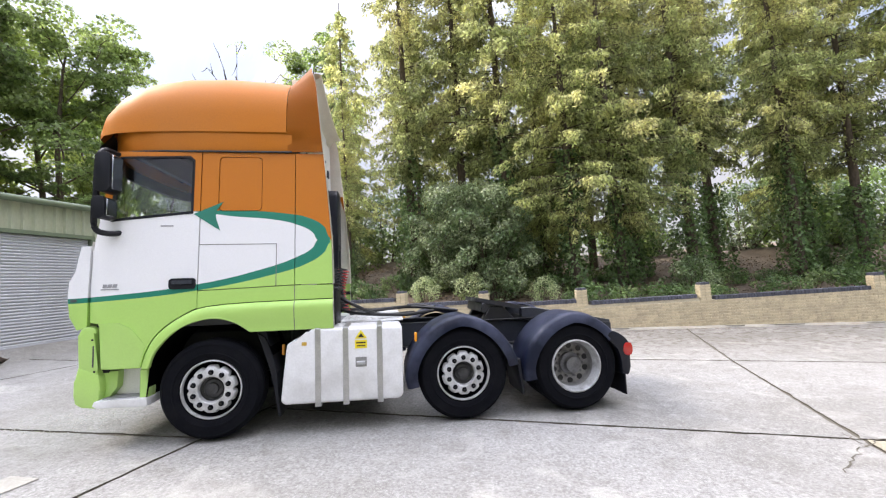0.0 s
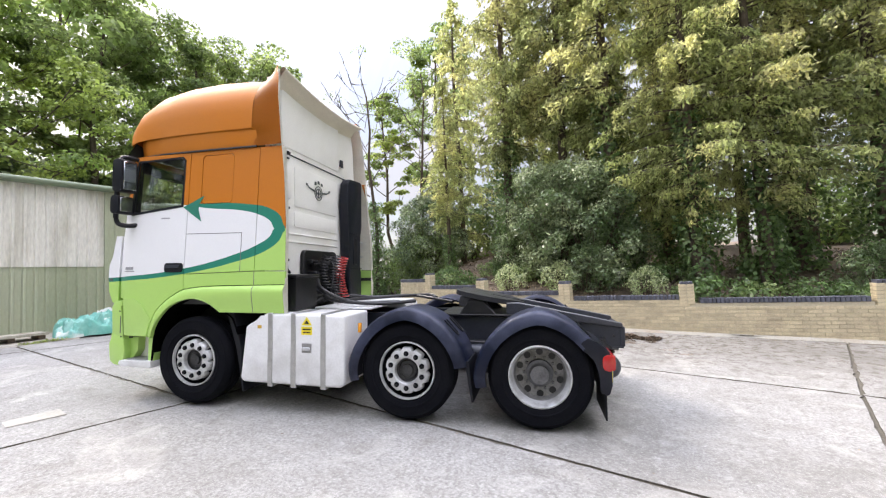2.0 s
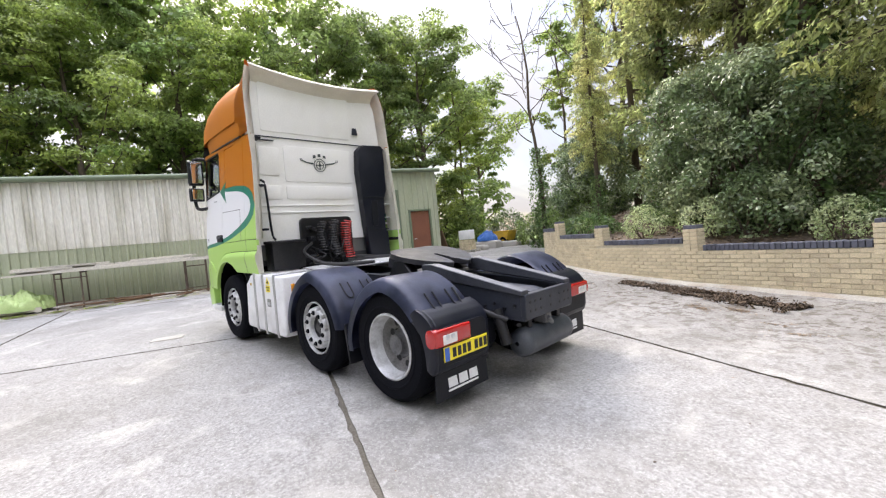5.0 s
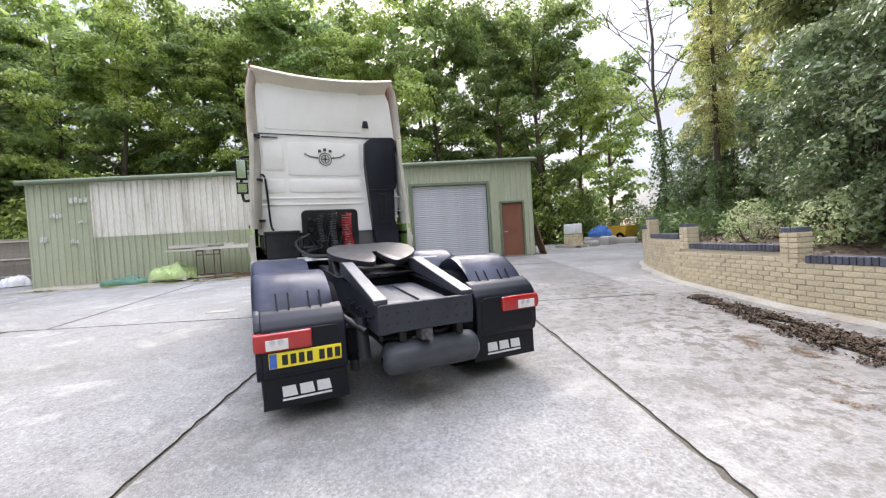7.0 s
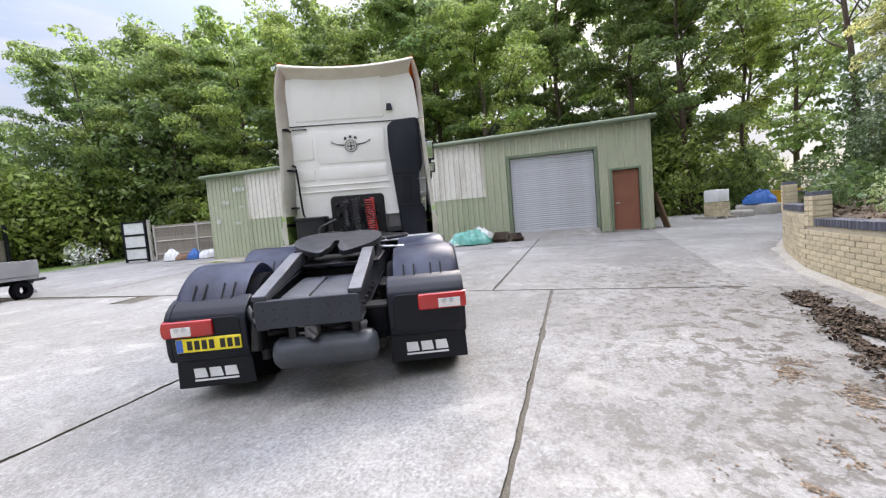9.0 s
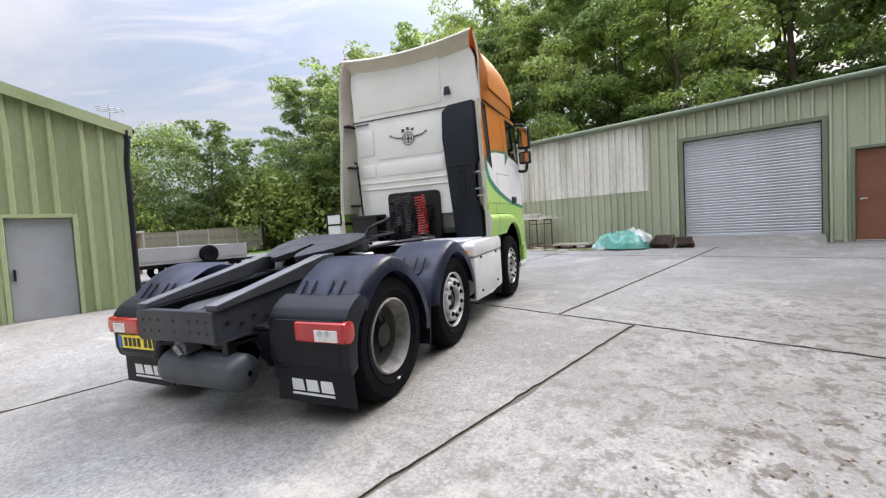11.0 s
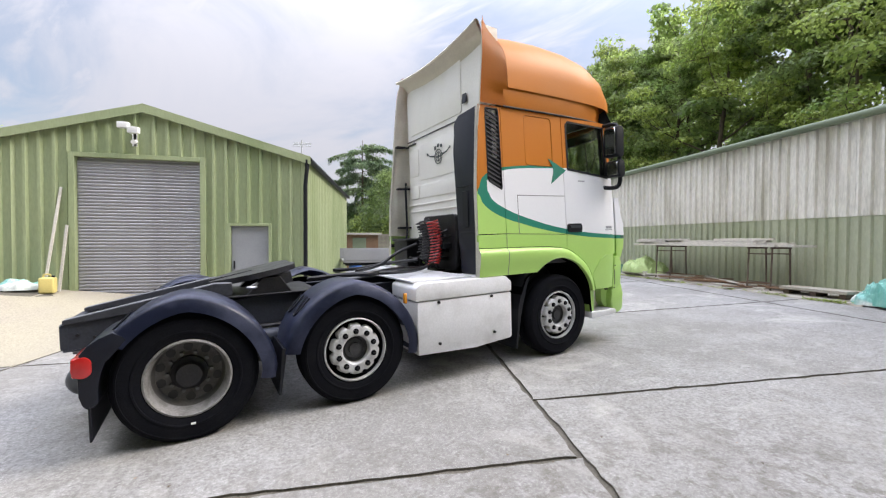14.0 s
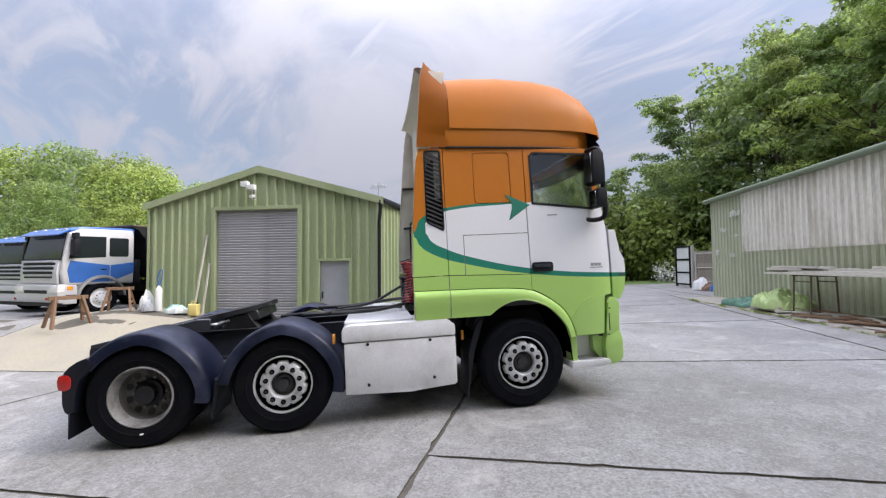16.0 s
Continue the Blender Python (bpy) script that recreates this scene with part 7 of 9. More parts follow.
def fence(name, pts, h, group):
    for (x0, y0), (x1, y1) in zip(pts, pts[1:]):
        n = max(1, round(math.hypot(x1 - x0, y1 - y0) / 1.83))
        a = math.degrees(math.atan2(y1 - y0, x1 - x0))
        for k in range(n):
            t = k / n
            x, y = x0 + (x1 - x0) * t, y0 + (y1 - y0) * t
            L = math.hypot(x1 - x0, y1 - y0) / n
            ob = thing("fence_bay", pose(x, y, FZ(x, y), 0, 0, a), "grey timber fence panel between concrete posts", "fence", group)
            part("post", bm_of(box(-0.05, 0.05, -0.05, 0.05, 0, h + 0.06, 0.008)), M_CPOST, ob)
            for r in range(int(h / 0.145)):
                part("slat", bm_of(box(0.05, L - 0.05, -0.012 + (r % 2) * 0.004, 0.012 + (r % 2) * 0.004, 0.04 + r * 0.145, 0.04 + r * 0.145 + 0.142, 0.002)), M_FENCE, ob, smooth=0)
            for z in (0.3, h * 0.55, h - 0.1):
                part("rail", bm_of(box(0.05, L - 0.05, -0.05, -0.02, z, z + 0.05, 0.003)), M_WOOD, ob)


fence("fence", [(12.4, 16.6), (13.4, 12.4)], 1.75, "fence by the shed")
fence("fence", [(11.6, 25.6), (-8.0, 27.4)], 1.75, "fence beyond the yard")
gate = thing("gate", pose(12.35, 17.05, FZ(12.4, 17.9), 0, 0, 96), "open black steel framed gate with grey panels", "gate")
part("gate_frame", bm_of(box(0, 0.09, -0.05, 0.05, 0, 2.1, 0.004), box(1.25, 1.34, -0.05, 0.05, 0, 2.1, 0.004), *[box(0.09, 1.25, -0.04, 0.04, z, z + 0.08, 0.004) for z in (0.08, 0.68, 1.35, 2.0)]), M_BLACK, gate)
for z in (0.17, 0.77, 1.44):
    part("panel", bm_of(box(0.1, 1.24, -0.015, 0.015, z, z + 0.56, 0.003)), M_WHITES, gate)
gp = tagged(part("gate_post", bm_of(box(-0.07, 0.07, -0.07, 0.07, 0, 2.6, 0.006)), M_BLACK), "black steel gate post", "post")
gp.matrix_world = pose(11.55, 25.4, FZ(11.5, 25.4))
gp2 = tagged(part("gate_post", bm_of(box(-0.06, 0.06, -0.06, 0.06, 0, 2.1, 0.006)), M_CPOST), "pale concrete gate post", "post")
gp2.matrix_world = pose(12.35, 16.85, FZ(12.4, 16.8))
for k, (x, y, l, h, mt, lb) in enumerate(((12.0, 15.3, 0.8, 0.45, M_SIGNW, "white sack heap by the fence"), (12.3, 13.4, 0.9, 0.4, M_SIGNW, "pale plastic bag heap by the fence"), (12.1, 14.1, 0.6, 0.42, M_BLUE, "blue bag by the fence"), (12.2, 14.7, 1.2, 0.25, M_WOODB, "low brown rubbish heap by the fence"))):
    crumpled("rubbish_heap", yard(x, y, 90 + 12 * k), l, 0.6, h, mt, lb, 20.0 + k, "rubbish")

# flat trailer beyond the gabled store
tr = thing("flat_trailer", yard(2.35, 12.2, 5), "low grey flat trailer with a spare wheel on its side", "trailer")
part("bed", bm_of(box(-2.2, 1.5, -0.85, 0.85, 0.55, 0.65, 0.01)), M_SHUTG, tr)
for s in (1, -1):
    part("side_board", bm_of(box(-2.2, 1.5, min(s * 0.83, s * 0.87), max(s * 0.83, s * 0.87), 0.65, 1.08, 0.006)), M_SHUTG, tr)
part("head_board", bm_of(box(1.46, 1.5, -0.83, 0.83, 0.65, 1.0, 0.006)), M_SHUTG, tr)
part("chassis", bm_of(box(-2.1, 1.6, -0.5, -0.4, 0.42, 0.55), box(-2.1, 1.6, 0.4, 0.5, 0.42, 0.55), tube([(1.5, -0.45, 0.48), (2.3, 0, 0.48), (1.5, 0.45, 0.48)], 0.04, 8)), M_BLACK, tr)
for x0 in (-0.9, 1.1):
    for s in (1, -1):
        part("wheel", bm_of(lathe([(0.1, -0.08), (0.22, -0.09), (0.27, -0.05), (0.27, 0.05), (0.22, 0.09), (0.1, 0.08)], (x0, s * 0.72, 0.27), "y", 20)), M_TYRE, tr)
part("spare_wheel", bm_of(lathe([(0.10, -0.07), (0.24, -0.09), (0.30, -0.05), (0.30, 0.05), (0.24, 0.09), (0.1, 0.07)], (0.1, -0.97, 0.78), "y", 24), lathe([(0.001, -0.03), (0.1, -0.05), (0.12, 0.0)], (0.1, -0.97, 0.78), "y", 20)), M_TYRE, tr, "black spare wheel")
part("jockey_wheel", bm_of(cyl((2.0, 0.1, 0.1), (2.0, 0.1, 0.85), 0.025), lathe([(0.01, -0.03), (0.1, -0.03), (0.1, 0.03), (0.01, 0.03)], (2.0, 0.1, 0.1), "y", 16)), M_ALU, tr)

# small brick hut and a barrel behind the store
hut = thing("brick_hut", yard(0.9, 17.6, 10), "small brown brick hut with a flat roof", "hut")
part("wall", bm_of(box(-1.0, 1.0, -0.8, 0.8, 0, 1.75, 0.01)), M_WOODB, hut)
part("roof", bm_of(box(-1.15, 1.15, -0.95, 0.95, 1.75, 1.85, 0.01)), M_CPOST, hut)
part("door", bm_of(box(-0.35, 0.35, -0.815, -0.79, 0.05, 1.6, 0.004)), M_TRIMG, hut)
bar = tagged(part("barrel", bm_of(lathe([(0.001, 0.88), (0.27, 0.88), (0.285, 0.86), (0.28, 0.6), (0.29, 0.58), (0.28, 0.56), (0.28, 0.32), (0.29, 0.30), (0.28, 0.28), (0.28, 0.02), (0.26, 0.0), (0.001, 0.0)], (0, 0, 0), "z", 28)), M_BLUEP), "blue plastic barrel behind the store", "barrel")
bar.matrix_world = yard(0.75, 13.9)

# sawhorses and odds and ends in front of the store
def sawhorse(m):
    ob = thing("sawhorse", m, "worn brown timber sawhorse on the sandy ground", "sawhorse", "sawhorses")
    part("beam", bm_of(box(-0.40, 0.40, -0.05, 0.05, 0.70, 0.80, 0.006)), M_WOODB, ob)
    for x0 in (-0.30, 0.30):
        for s in (1, -1):
            part("leg", bm_of(tube([(x0 * 0.9, s * 0.03, 0.77), (x0 * 1.35, s * 0.30, 0.0)], 0.045, 4)), M_WOODB, ob)
        part("brace", bm_of(box(x0 * 1.15 - 0.015, x0 * 1.15 + 0.015, -0.20, 0.20, 0.26, 0.34, 0.003)), M_WOODB, ob)
    return ob


sh = sawhorse(yard(-8.35, 4.2, 66) @ Matrix.Scale(0.98, 4))
copy_thing(sh, yard(-8.15, 5.45, 28) @ Matrix.Scale(0.86, 4))
gas = thing("white_canister", yard(-7.13, 5.69), "white upright canister with a blue hose", "canister")
part("body", bm_of(lathe([(0.001, 0.0), (0.085, 0.0), (0.09, 0.02), (0.09, 0.60), (0.075, 0.66), (0.04, 0.69), (0.03, 0.74), (0.001, 0.74)], (0, 0, 0), "z", 24)), M_SIGNW, gas)
part("hose", bm_of(tube(spline([(0, 0, 0.74), (-0.07, 0.03, 0.95), (-0.03, 0.06, 1.16), (0.05, 0.05, 1.18), (0.07, 0.03, 0.98), (0.02, 0.0, 0.72)], 6), 0.016, 6)), M_BLUE, gas)
can = thing("jerrycan", yard(-5.95, 5.6, 10), "pale yellow plastic jerrycan on the ground", "jerrycan", "jerrycans")
part("body", bm_of(box(-0.13, 0.13, -0.1, 0.1, 0, 0.34, 0.04, 3)), mat("pale_yellow_plastic", (0.68, 0.56, 0.2), 0.5, var=0.06), can)
part("handle", bm_of(tube(spline([(-0.08, 0, 0.33), (-0.06, 0, 0.40), (0.04, 0, 0.40), (0.06, 0, 0.33)], 4), 0.018, 6)), can.children[0].data.materials[0], can)
part("cap", bm_of(cyl((0.09, 0, 0.34), (0.09, 0, 0.38), 0.03, n=12)), M_BLACK, can)
drum = thing("plastic_drum", yard(-2.85, 5.85), "small white plastic drum with a pale yellow lid", "drum")
part("body", bm_of(lathe([(0.001, 0.0), (0.15, 0.0), (0.165, 0.02), (0.165, 0.36), (0.15, 0.39), (0.001, 0.39)], (0, 0, 0), "z", 28)), M_SIGNW, drum)
part("lid", bm_of(lathe([(0.172, 0.37), (0.178, 0.38), (0.178, 0.43), (0.16, 0.45), (0.05, 0.455), (0.04, 0.44), (0.001, 0.44)], (0, 0, 0), "z", 28)), can.children[0].data.materials[0], drum, "pale yellow lid")
crumpled("garden_hose", yard(-6.55, 5.75, 5), 0.75, 0.5, 0.22, M_TARPT, "coil of pale green hose on the ground", 31.0, "hose")
for x, L, a in ((-6.2, 2.35, 4), (-5.92, 1.5, 2)):
    ob = tagged(part("leaning_plank", bm_of(box(-0.028, 0.028, -0.014, 0.014, 0, L, 0.004)), M_WOOD), "pale plank leaning on the store", "plank", "leaning planks")
    ob.matrix_world = yard(x, 5.9) @ pose(0, 0, 0, -8, a, 0)
flood = thing("floodlight", pose(-4.55, 6.2, 3.9), "white twin floodlight and camera on the gable", "lamp")
part("bracket", bm_of(box(-0.05, 0.05, -0.02, 0.0, -0.25, 0.2, 0.004), tube([(0, 0, 0.12), (0, -0.22, 0.12)], 0.015, 6)), M_SIGNW, flood)
for x0, z0 in ((-0.12, 0.18), (0.08, 0.08)):
    part("lamp_head", bm_of(box(x0 - 0.11, x0 + 0.11, -0.32, -0.18, z0 - 0.07, z0 + 0.07, 0.015, 2)), M_SIGNW, flood)
part("camera_body", bm_of(cyl((0.05, -0.08, -0.15), (0.09, -0.30, -0.2), 0.05, n=14)), M_SIGNW, flood)
crumpled("plastic_bag", yard(-7.55, 5.75, 20), 0.38, 0.3, 0.42, M_WHITES, "crumpled pale plastic sack by the store's corner", 37.0, "bag")
crumpled("plastic_bag", yard(-7.3, 5.5, 80), 0.34, 0.3, 0.2, M_GREYD, "crumpled grey sack by the store's corner", 39.0, "bag")
aer = thing("roof_aerial", pose(-0.85, 6.5, 3.55), "thin metal aerial and camera on the store's corner", "aerial")
part("mast", bm_of(cyl((0, 0, 0), (0, 0, 0.55), 0.012, n=8)), M_ALU, aer)
for k in range(3):
    part("element", bm_of(cyl((-0.22, -0.05 + 0.05 * k, 0.38 + 0.05 * k), (0.24, -0.05 + 0.05 * k, 0.40 + 0.05 * k), 0.008, n=6)), M_ALU, aer)
cover = tagged(part("inspection_cover", bm_of(box(-0.2, 0.2, -0.23, 0.23, -0.03, 0.004, 0.002)), M_CPOST), "small pale concrete inspection cover in the yard", "cover", kind="structure")
cover.matrix_world = yard(3.3, 2.87, -8)


# parked tipper lorries beside the store
def tipper(m, label):
    ob = thing("parked_lorry", m, label, "lorry", "parked lorries")
    prof = [(-0.85, 0.95), (1.12, 0.95), (1.20, 1.35), (1.17, 1.72), (1.02, 2.56), (0.72, 2.72), (-0.80, 2.76), (-0.85, 2.6)]
    part("cab", bm_of(prism(prof, "y", -1.13, 1.13, 0.07, 3)), M_SILV, ob, "silver lorry cab")
    part("cab_roof", bm_of(prism([(-0.84, 2.62), (0.98, 2.58), (1.0, 2.66), (0.66, 2.77), (-0.80, 2.81), (-0.86, 2.78)], "y", -1.11, 1.11, 0.04, 2)), M_BLUEP, ob, "blue cab roof")
    part("windscreen", bm_of(prism([(1.165, 1.76), (1.03, 2.51), (1.04, 2.515), (1.178, 1.762)], "y", -1.03, 1.03)), M_DGLASS, ob, "dark windscreen")
    part("windscreen_seal", bm_of(tube([(1.18, -1.06, 1.74), (1.04, -1.02, 2.53), (1.04, 1.02, 2.53), (1.18, 1.06, 1.74), (1.18, -1.06, 1.74)], 0.028, 6)), M_BLACK, ob)
    part("roof_visor", bm_of(prism([(0.96, 2.62), (1.26, 2.46), (1.28, 2.49), (0.98, 2.67)], "y", -1.06, 1.06, 0.006)), M_BLUEP, ob, "blue sun visor")
    for y0 in (-0.85, -0.3, 0.3, 0.85):
        part("roof_lamp", bm_of(box(0.92, 1.0, y0 - 0.05, y0 + 0.05, 2.64, 2.69, 0.012)), M_CLEAR, ob)
    for s in (1, -1):
        o = (lambda a, b, s=s: (min(s * a, s * b), max(s * a, s * b)))
        door = part("door", bm_of(prism([(-0.10, 1.02), (0.98, 1.02), (1.05, 1.40), (0.98, 1.70), (-0.10, 1.56)], "y", s * 1.125, s * 1.142, 0.006)), M_BLUEP, ob, "blue lower cab door")
        part("door_handle", bm_of(box(0.0, 0.16, *o(1.14, 1.155), 1.40, 1.44, 0.006)), M_BLACK, door)
        part("rear_quarter", bm_of(prism([(-0.83, 1.30), (-0.12, 1.02), (-0.12, 1.56), (-0.83, 1.66)], "y", s * 1.125, s * 1.140, 0.005)), M_BLUEP, ob)
        part("side_window", bm_of(prism([(0.02, 1.82), (1.02, 1.76), (0.88, 2.46), (0.02, 2.48)], "y", s * 1.124, s * 1.139)), M_DGLASS, ob)
        part("side_window", bm_of(prism(rrect(-0.66, -0.08, 1.84, 2.46, 0.06), "y", s * 1.124, s * 1.139)), M_DGLASS, ob)
        part("wheel_arch", bm_of(lambda bm, s=s: (sheet([[(x, s * y, z) for x, z in arc(0.12, 0.52, rr, 178, 2, 16)] for y, rr in ((1.10, 0.74), (1.19, 0.70), (1.20, 0.63), (0.7, 0.60))])(bm), bmesh.ops.solidify(bm, geom=bm.faces[:], thickness=0.025))), M_ALU, ob, "grey wheel arch")
        part("arch_shade", bm_of(prism(arc(0.12, 0.52, 0.615, 180, 0, 16), "y", s * 0.70, s * 0.72)), M_BLACK, ob)
        w = part("wheel", bm_of(lathe([(0.3, 0.85), (0.31, 1.10), (0.34, 1.13), (0.42, 1.15), (0.48, 1.12), (0.5, 1.06), (0.5, 0.88), (0.45, 0.85)], (0.12, 0, 0.5), "y", 36, s)), M_TYRE, ob)
        part("rim", bm_of(lathe([(0.31, 1.11), (0.29, 1.09), (0.27, 1.05), (0.22, 1.04), (0.19, 1.10), (0.12, 1.13), (0.10, 1.16), (0.001, 1.165)], (0.12, 0, 0.5), "y", 32, s)), M_SIGNW, w, "pale painted rim")
        for k in range(10):
            a = k * math.pi / 5
            part("nut", bm_of(cyl((0.12 + 0.155 * math.cos(a), s * 1.10, 0.5 + 0.155 * math.sin(a)), (0.12 + 0.155 * math.cos(a), s * 1.14, 0.5 + 0.155 * math.sin(a)), 0.018, n=6)), M_HUB, w)
        part("mirror", bm_of(prism(rrect(0.86, 1.02, 1.86, 2.36, 0.05), "y", s * 1.20, s * 1.42, 0.03, 2), prism(rrect(0.88, 1.0, 2.38, 2.56, 0.04), "y", s * 1.20, s * 1.40, 0.02), tube([(0.85, s * 1.1, 2.42), (0.94, s * 1.3, 2.38)], 0.02, 6)), M_BLACK, ob)
        part("headlamp", bm_of(prism([(1.12, 0.74), (1.315, 0.74), (1.305, 0.92), (1.12, 0.93)], "y", *o(0.74, 1.185), 0.02, 2)), M_CLEAR, ob)
        part("indicator", bm_of(box(0.92, 1.06, *o(1.17, 1.19), 0.80, 0.92, 0.01)), M_AMBER, ob)
        part("step", bm_of(box(0.80, 1.15, *o(0.95, 1.18), 0.38, 0.95, 0.03, 2)), M_SILV, ob)
        part("step_tread", bm_of(box(0.82, 1.10, *o(1.0, 1.19), 0.62, 0.66, 0.006)), M_BLACK, ob)
        for x0 in (-2.4, -3.6):
            part("wheel", bm_of(lathe([(0.2, 0.7), (0.33, 1.10), (0.42, 1.13), (0.48, 1.10), (0.5, 1.04), (0.5, 0.65)], (x0, 0, 0.5), "y", 30, s)), M_TYRE, ob)
    part("grille", bm_of(prism([(1.17, 1.0), (1.21, 1.35), (1.15, 1.70), (1.20, 1.72), (1.26, 1.35), (1.23, 1.0)], "y", -1.0, 1.0, 0.02, 2)), M_SILV, ob, "silver grille surround")
    for k in range(5):
        z0, w0 = 1.02 + k * 0.135, 0.74 + 0.03 * k
        part("grille_slot", bm_of(prism([(1.18, z0), (1.285 - 0.024 * abs(k - 2.3), z0 + 0.005), (1.285 - 0.024 * abs(k - 2.3), z0 + 0.078), (1.18, z0 + 0.085)], "y", -w0, w0, 0.015)), M_BLACK, ob)
        part("grille_bar", bm_of(cyl((1.283 - 0.024 * abs(k - 2.3), -w0, z0 + 0.108), (1.283 - 0.024 * abs(k - 2.3), w0, z0 + 0.108), 0.02, n=8)), M_ALU, ob)
    part("bumper", bm_of(prism([(1.05, 0.40), (1.24, 0.42), (1.30, 0.60), (1.29, 0.95), (1.2, 0.99), (1.05, 0.98)], "y", -1.17, 1.17, 0.05, 2)), M_SILV, ob, "silver front bumper")
    part("bumper_slot", bm_of(box(1.285, 1.31, -0.62, 0.62, 0.70, 0.80, 0.01)), M_BLACK, ob)
    part("skirt", bm_of(box(1.0, 1.2, -1.1, 1.1, 0.30, 0.42, 0.02)), M_BLACK, ob, "black lower valance")
    part("fog_lamp", bm_of(box(1.27, 1.31, 0.55, 0.80, 0.50, 0.58, 0.01)), M_RED, ob)
    part("chassis", bm_of(box(-4.6, 0.8, -0.45, 0.45, 0.6, 0.95, 0.02)), M_BLACK, ob)
    part("air_intake", bm_of(box(-1.05, -0.9, -0.9, -0.5, 1.1, 2.7, 0.03)), M_BLACK, ob)
    part("battery_box", bm_of(box(-1.08, -0.9, 0.6, 1.1, 0.95, 1.75, 0.03)), M_BLACK, ob)
    body = part("tipper_body", bm_of(prism([(-4.75, 1.15), (-1.25, 1.15), (-1.2, 2.5), (-0.95, 2.80), (-0.75, 2.84), (-0.75, 2.9), (-1.4, 2.9), (-4.75, 2.7)], "y", -1.18, 1.18, 0.02)), M_BLACK, ob, "dark tipper body")
    part("body_top", bm_of(prism([(-4.77, 2.68), (-1.4, 2.88), (-0.75, 2.9), (-0.75, 2.95), (-4.77, 2.76)], "y", -1.20, 1.20, 0.01)), M_RUST, body)
    for x0 in (-1.7, -2.5, -3.3, -4.1):
        part("body_rib", bm_of(box(x0, x0 + 0.1, -1.24, -1.17, 1.2, 2.7, 0.01)), M_BLACK, body)
        part("body_rib", bm_of(box(x0, x0 + 0.1, 1.17, 1.24, 1.2, 2.7, 0.01)), M_BLACK, body)
    return ob


lorry = tipper(pose(-11.2, 7.2, 0.215, 0, 0, -105), "blue and silver tipper lorry with a dark body")
copy_thing(lorry, pose(-14.2, 8.6, 0.12, 0, 0, -103))

# open cracks running across the slabs
for pts in ([(-3.86, 1.27), (-3.8, 1.59), (-3.41, 1.94), (-3.0, 2.47)], [(-3.8, 1.59), (-4.18, 1.36)]):
    rc = random.Random(5)
    bm = bmesh.new()
    line = []
    for (x0, y0), (x1, y1) in zip(pts, pts[1:]):
        for k in range(9):
            line.append((x0 + (x1 - x0) * k / 9 + rc.uniform(-0.022, 0.022), y0 + (y1 - y0) * k / 9 + rc.uniform(-0.022, 0.022)))
    row = []
    for (x, y), (x2, y2) in zip(line, line[1:]):
        n, w_ = Vector((-(y2 - y), x2 - x, 0)).normalized(), rc.uniform(0.003, 0.009)
        row.append([(x + n.x * w_, y + n.y * w_, yard_z(x, y) + 0.003), (x - n.x * w_, y - n.y * w_, yard_z(x, y) + 0.003)])
    sheet(row)(bm)
    part("crack", bm, M_JOINT, pavement, "dark jagged crack in the slab", 0)

# crumbs where the slab's skin has broken up by the front of the lorry
rcr = random.Random(12)
bm = bmesh.new()
for k in range(420):
    a, d = rcr.uniform(0, 2 * math.pi), rcr.random() ** 0.7
    x, y = 4.25 + 0.95 * d * math.cos(a), 1.35 + 0.5 * d * math.sin(a) + 0.25 * d * math.cos(a)
    r0 = rcr.uniform(0.004, 0.013) * (1.7 if rcr.random() < 0.06 else 1)
    vs = [bm.verts.new((x + r0 * rcr.uniform(0.6, 1.2) * math.cos(b), y + r0 * rcr.uniform(0.6, 1.2) * math.sin(b), yard_z(x, y) - 0.002)) for b in (0, 1.3, 2.5, 3.8, 5.1)]
    tip = bm.verts.new((x + rcr.uniform(-0.3, 0.3) * r0, y + rcr.uniform(-0.3, 0.3) * r0, yard_z(x, y) + r0 * rcr.uniform(0.5, 1.0)))
    for i in range(5):
        bm.faces.new((vs[i], vs[(i + 1) % 5], tip))
tagged(new("concrete_crumbs", finish(bm, "concrete_crumbs", M_CPOST, 0)), "loose crumbs of broken concrete on the slab", "rubble", kind="stuff")

# dead leaves along the foot of the brick wall, and scattered crumbs
rgl = np.random.default_rng(77)
cl = []
for n, (x0, x1), (d0, d1) in ((1200, (-9.5, -3.6), (0.15, 0.6)), (1300, (1.0, 6.5), (0.2, 1.2)), (900, (-5.0, 2.6), (0.7, 2.9)), (260, (-6.0, 9.5), (0.2, 8.0))):
    x = rgl.uniform(x0, x1, n)
    d = d0 + (d1 - d0) * rgl.uniform(0, 1, n) ** 1.6
    keep = np.array([noise.noise(Vector((a * 1.3, b * 2.2, 3.0))) for a, b in zip(x, d)]) > (0.22 if n == 900 else -0.12)
    x, d = x[keep], d[keep]
    y = np.array([wall_y(a) for a in x]) + 0.1 + d
    z = np.array([yard_z(a, b) for a, b in zip(x, y)]) + rgl.uniform(0.003, 0.006, len(x))
    cl.append(np.stack([x, y, z], 1))
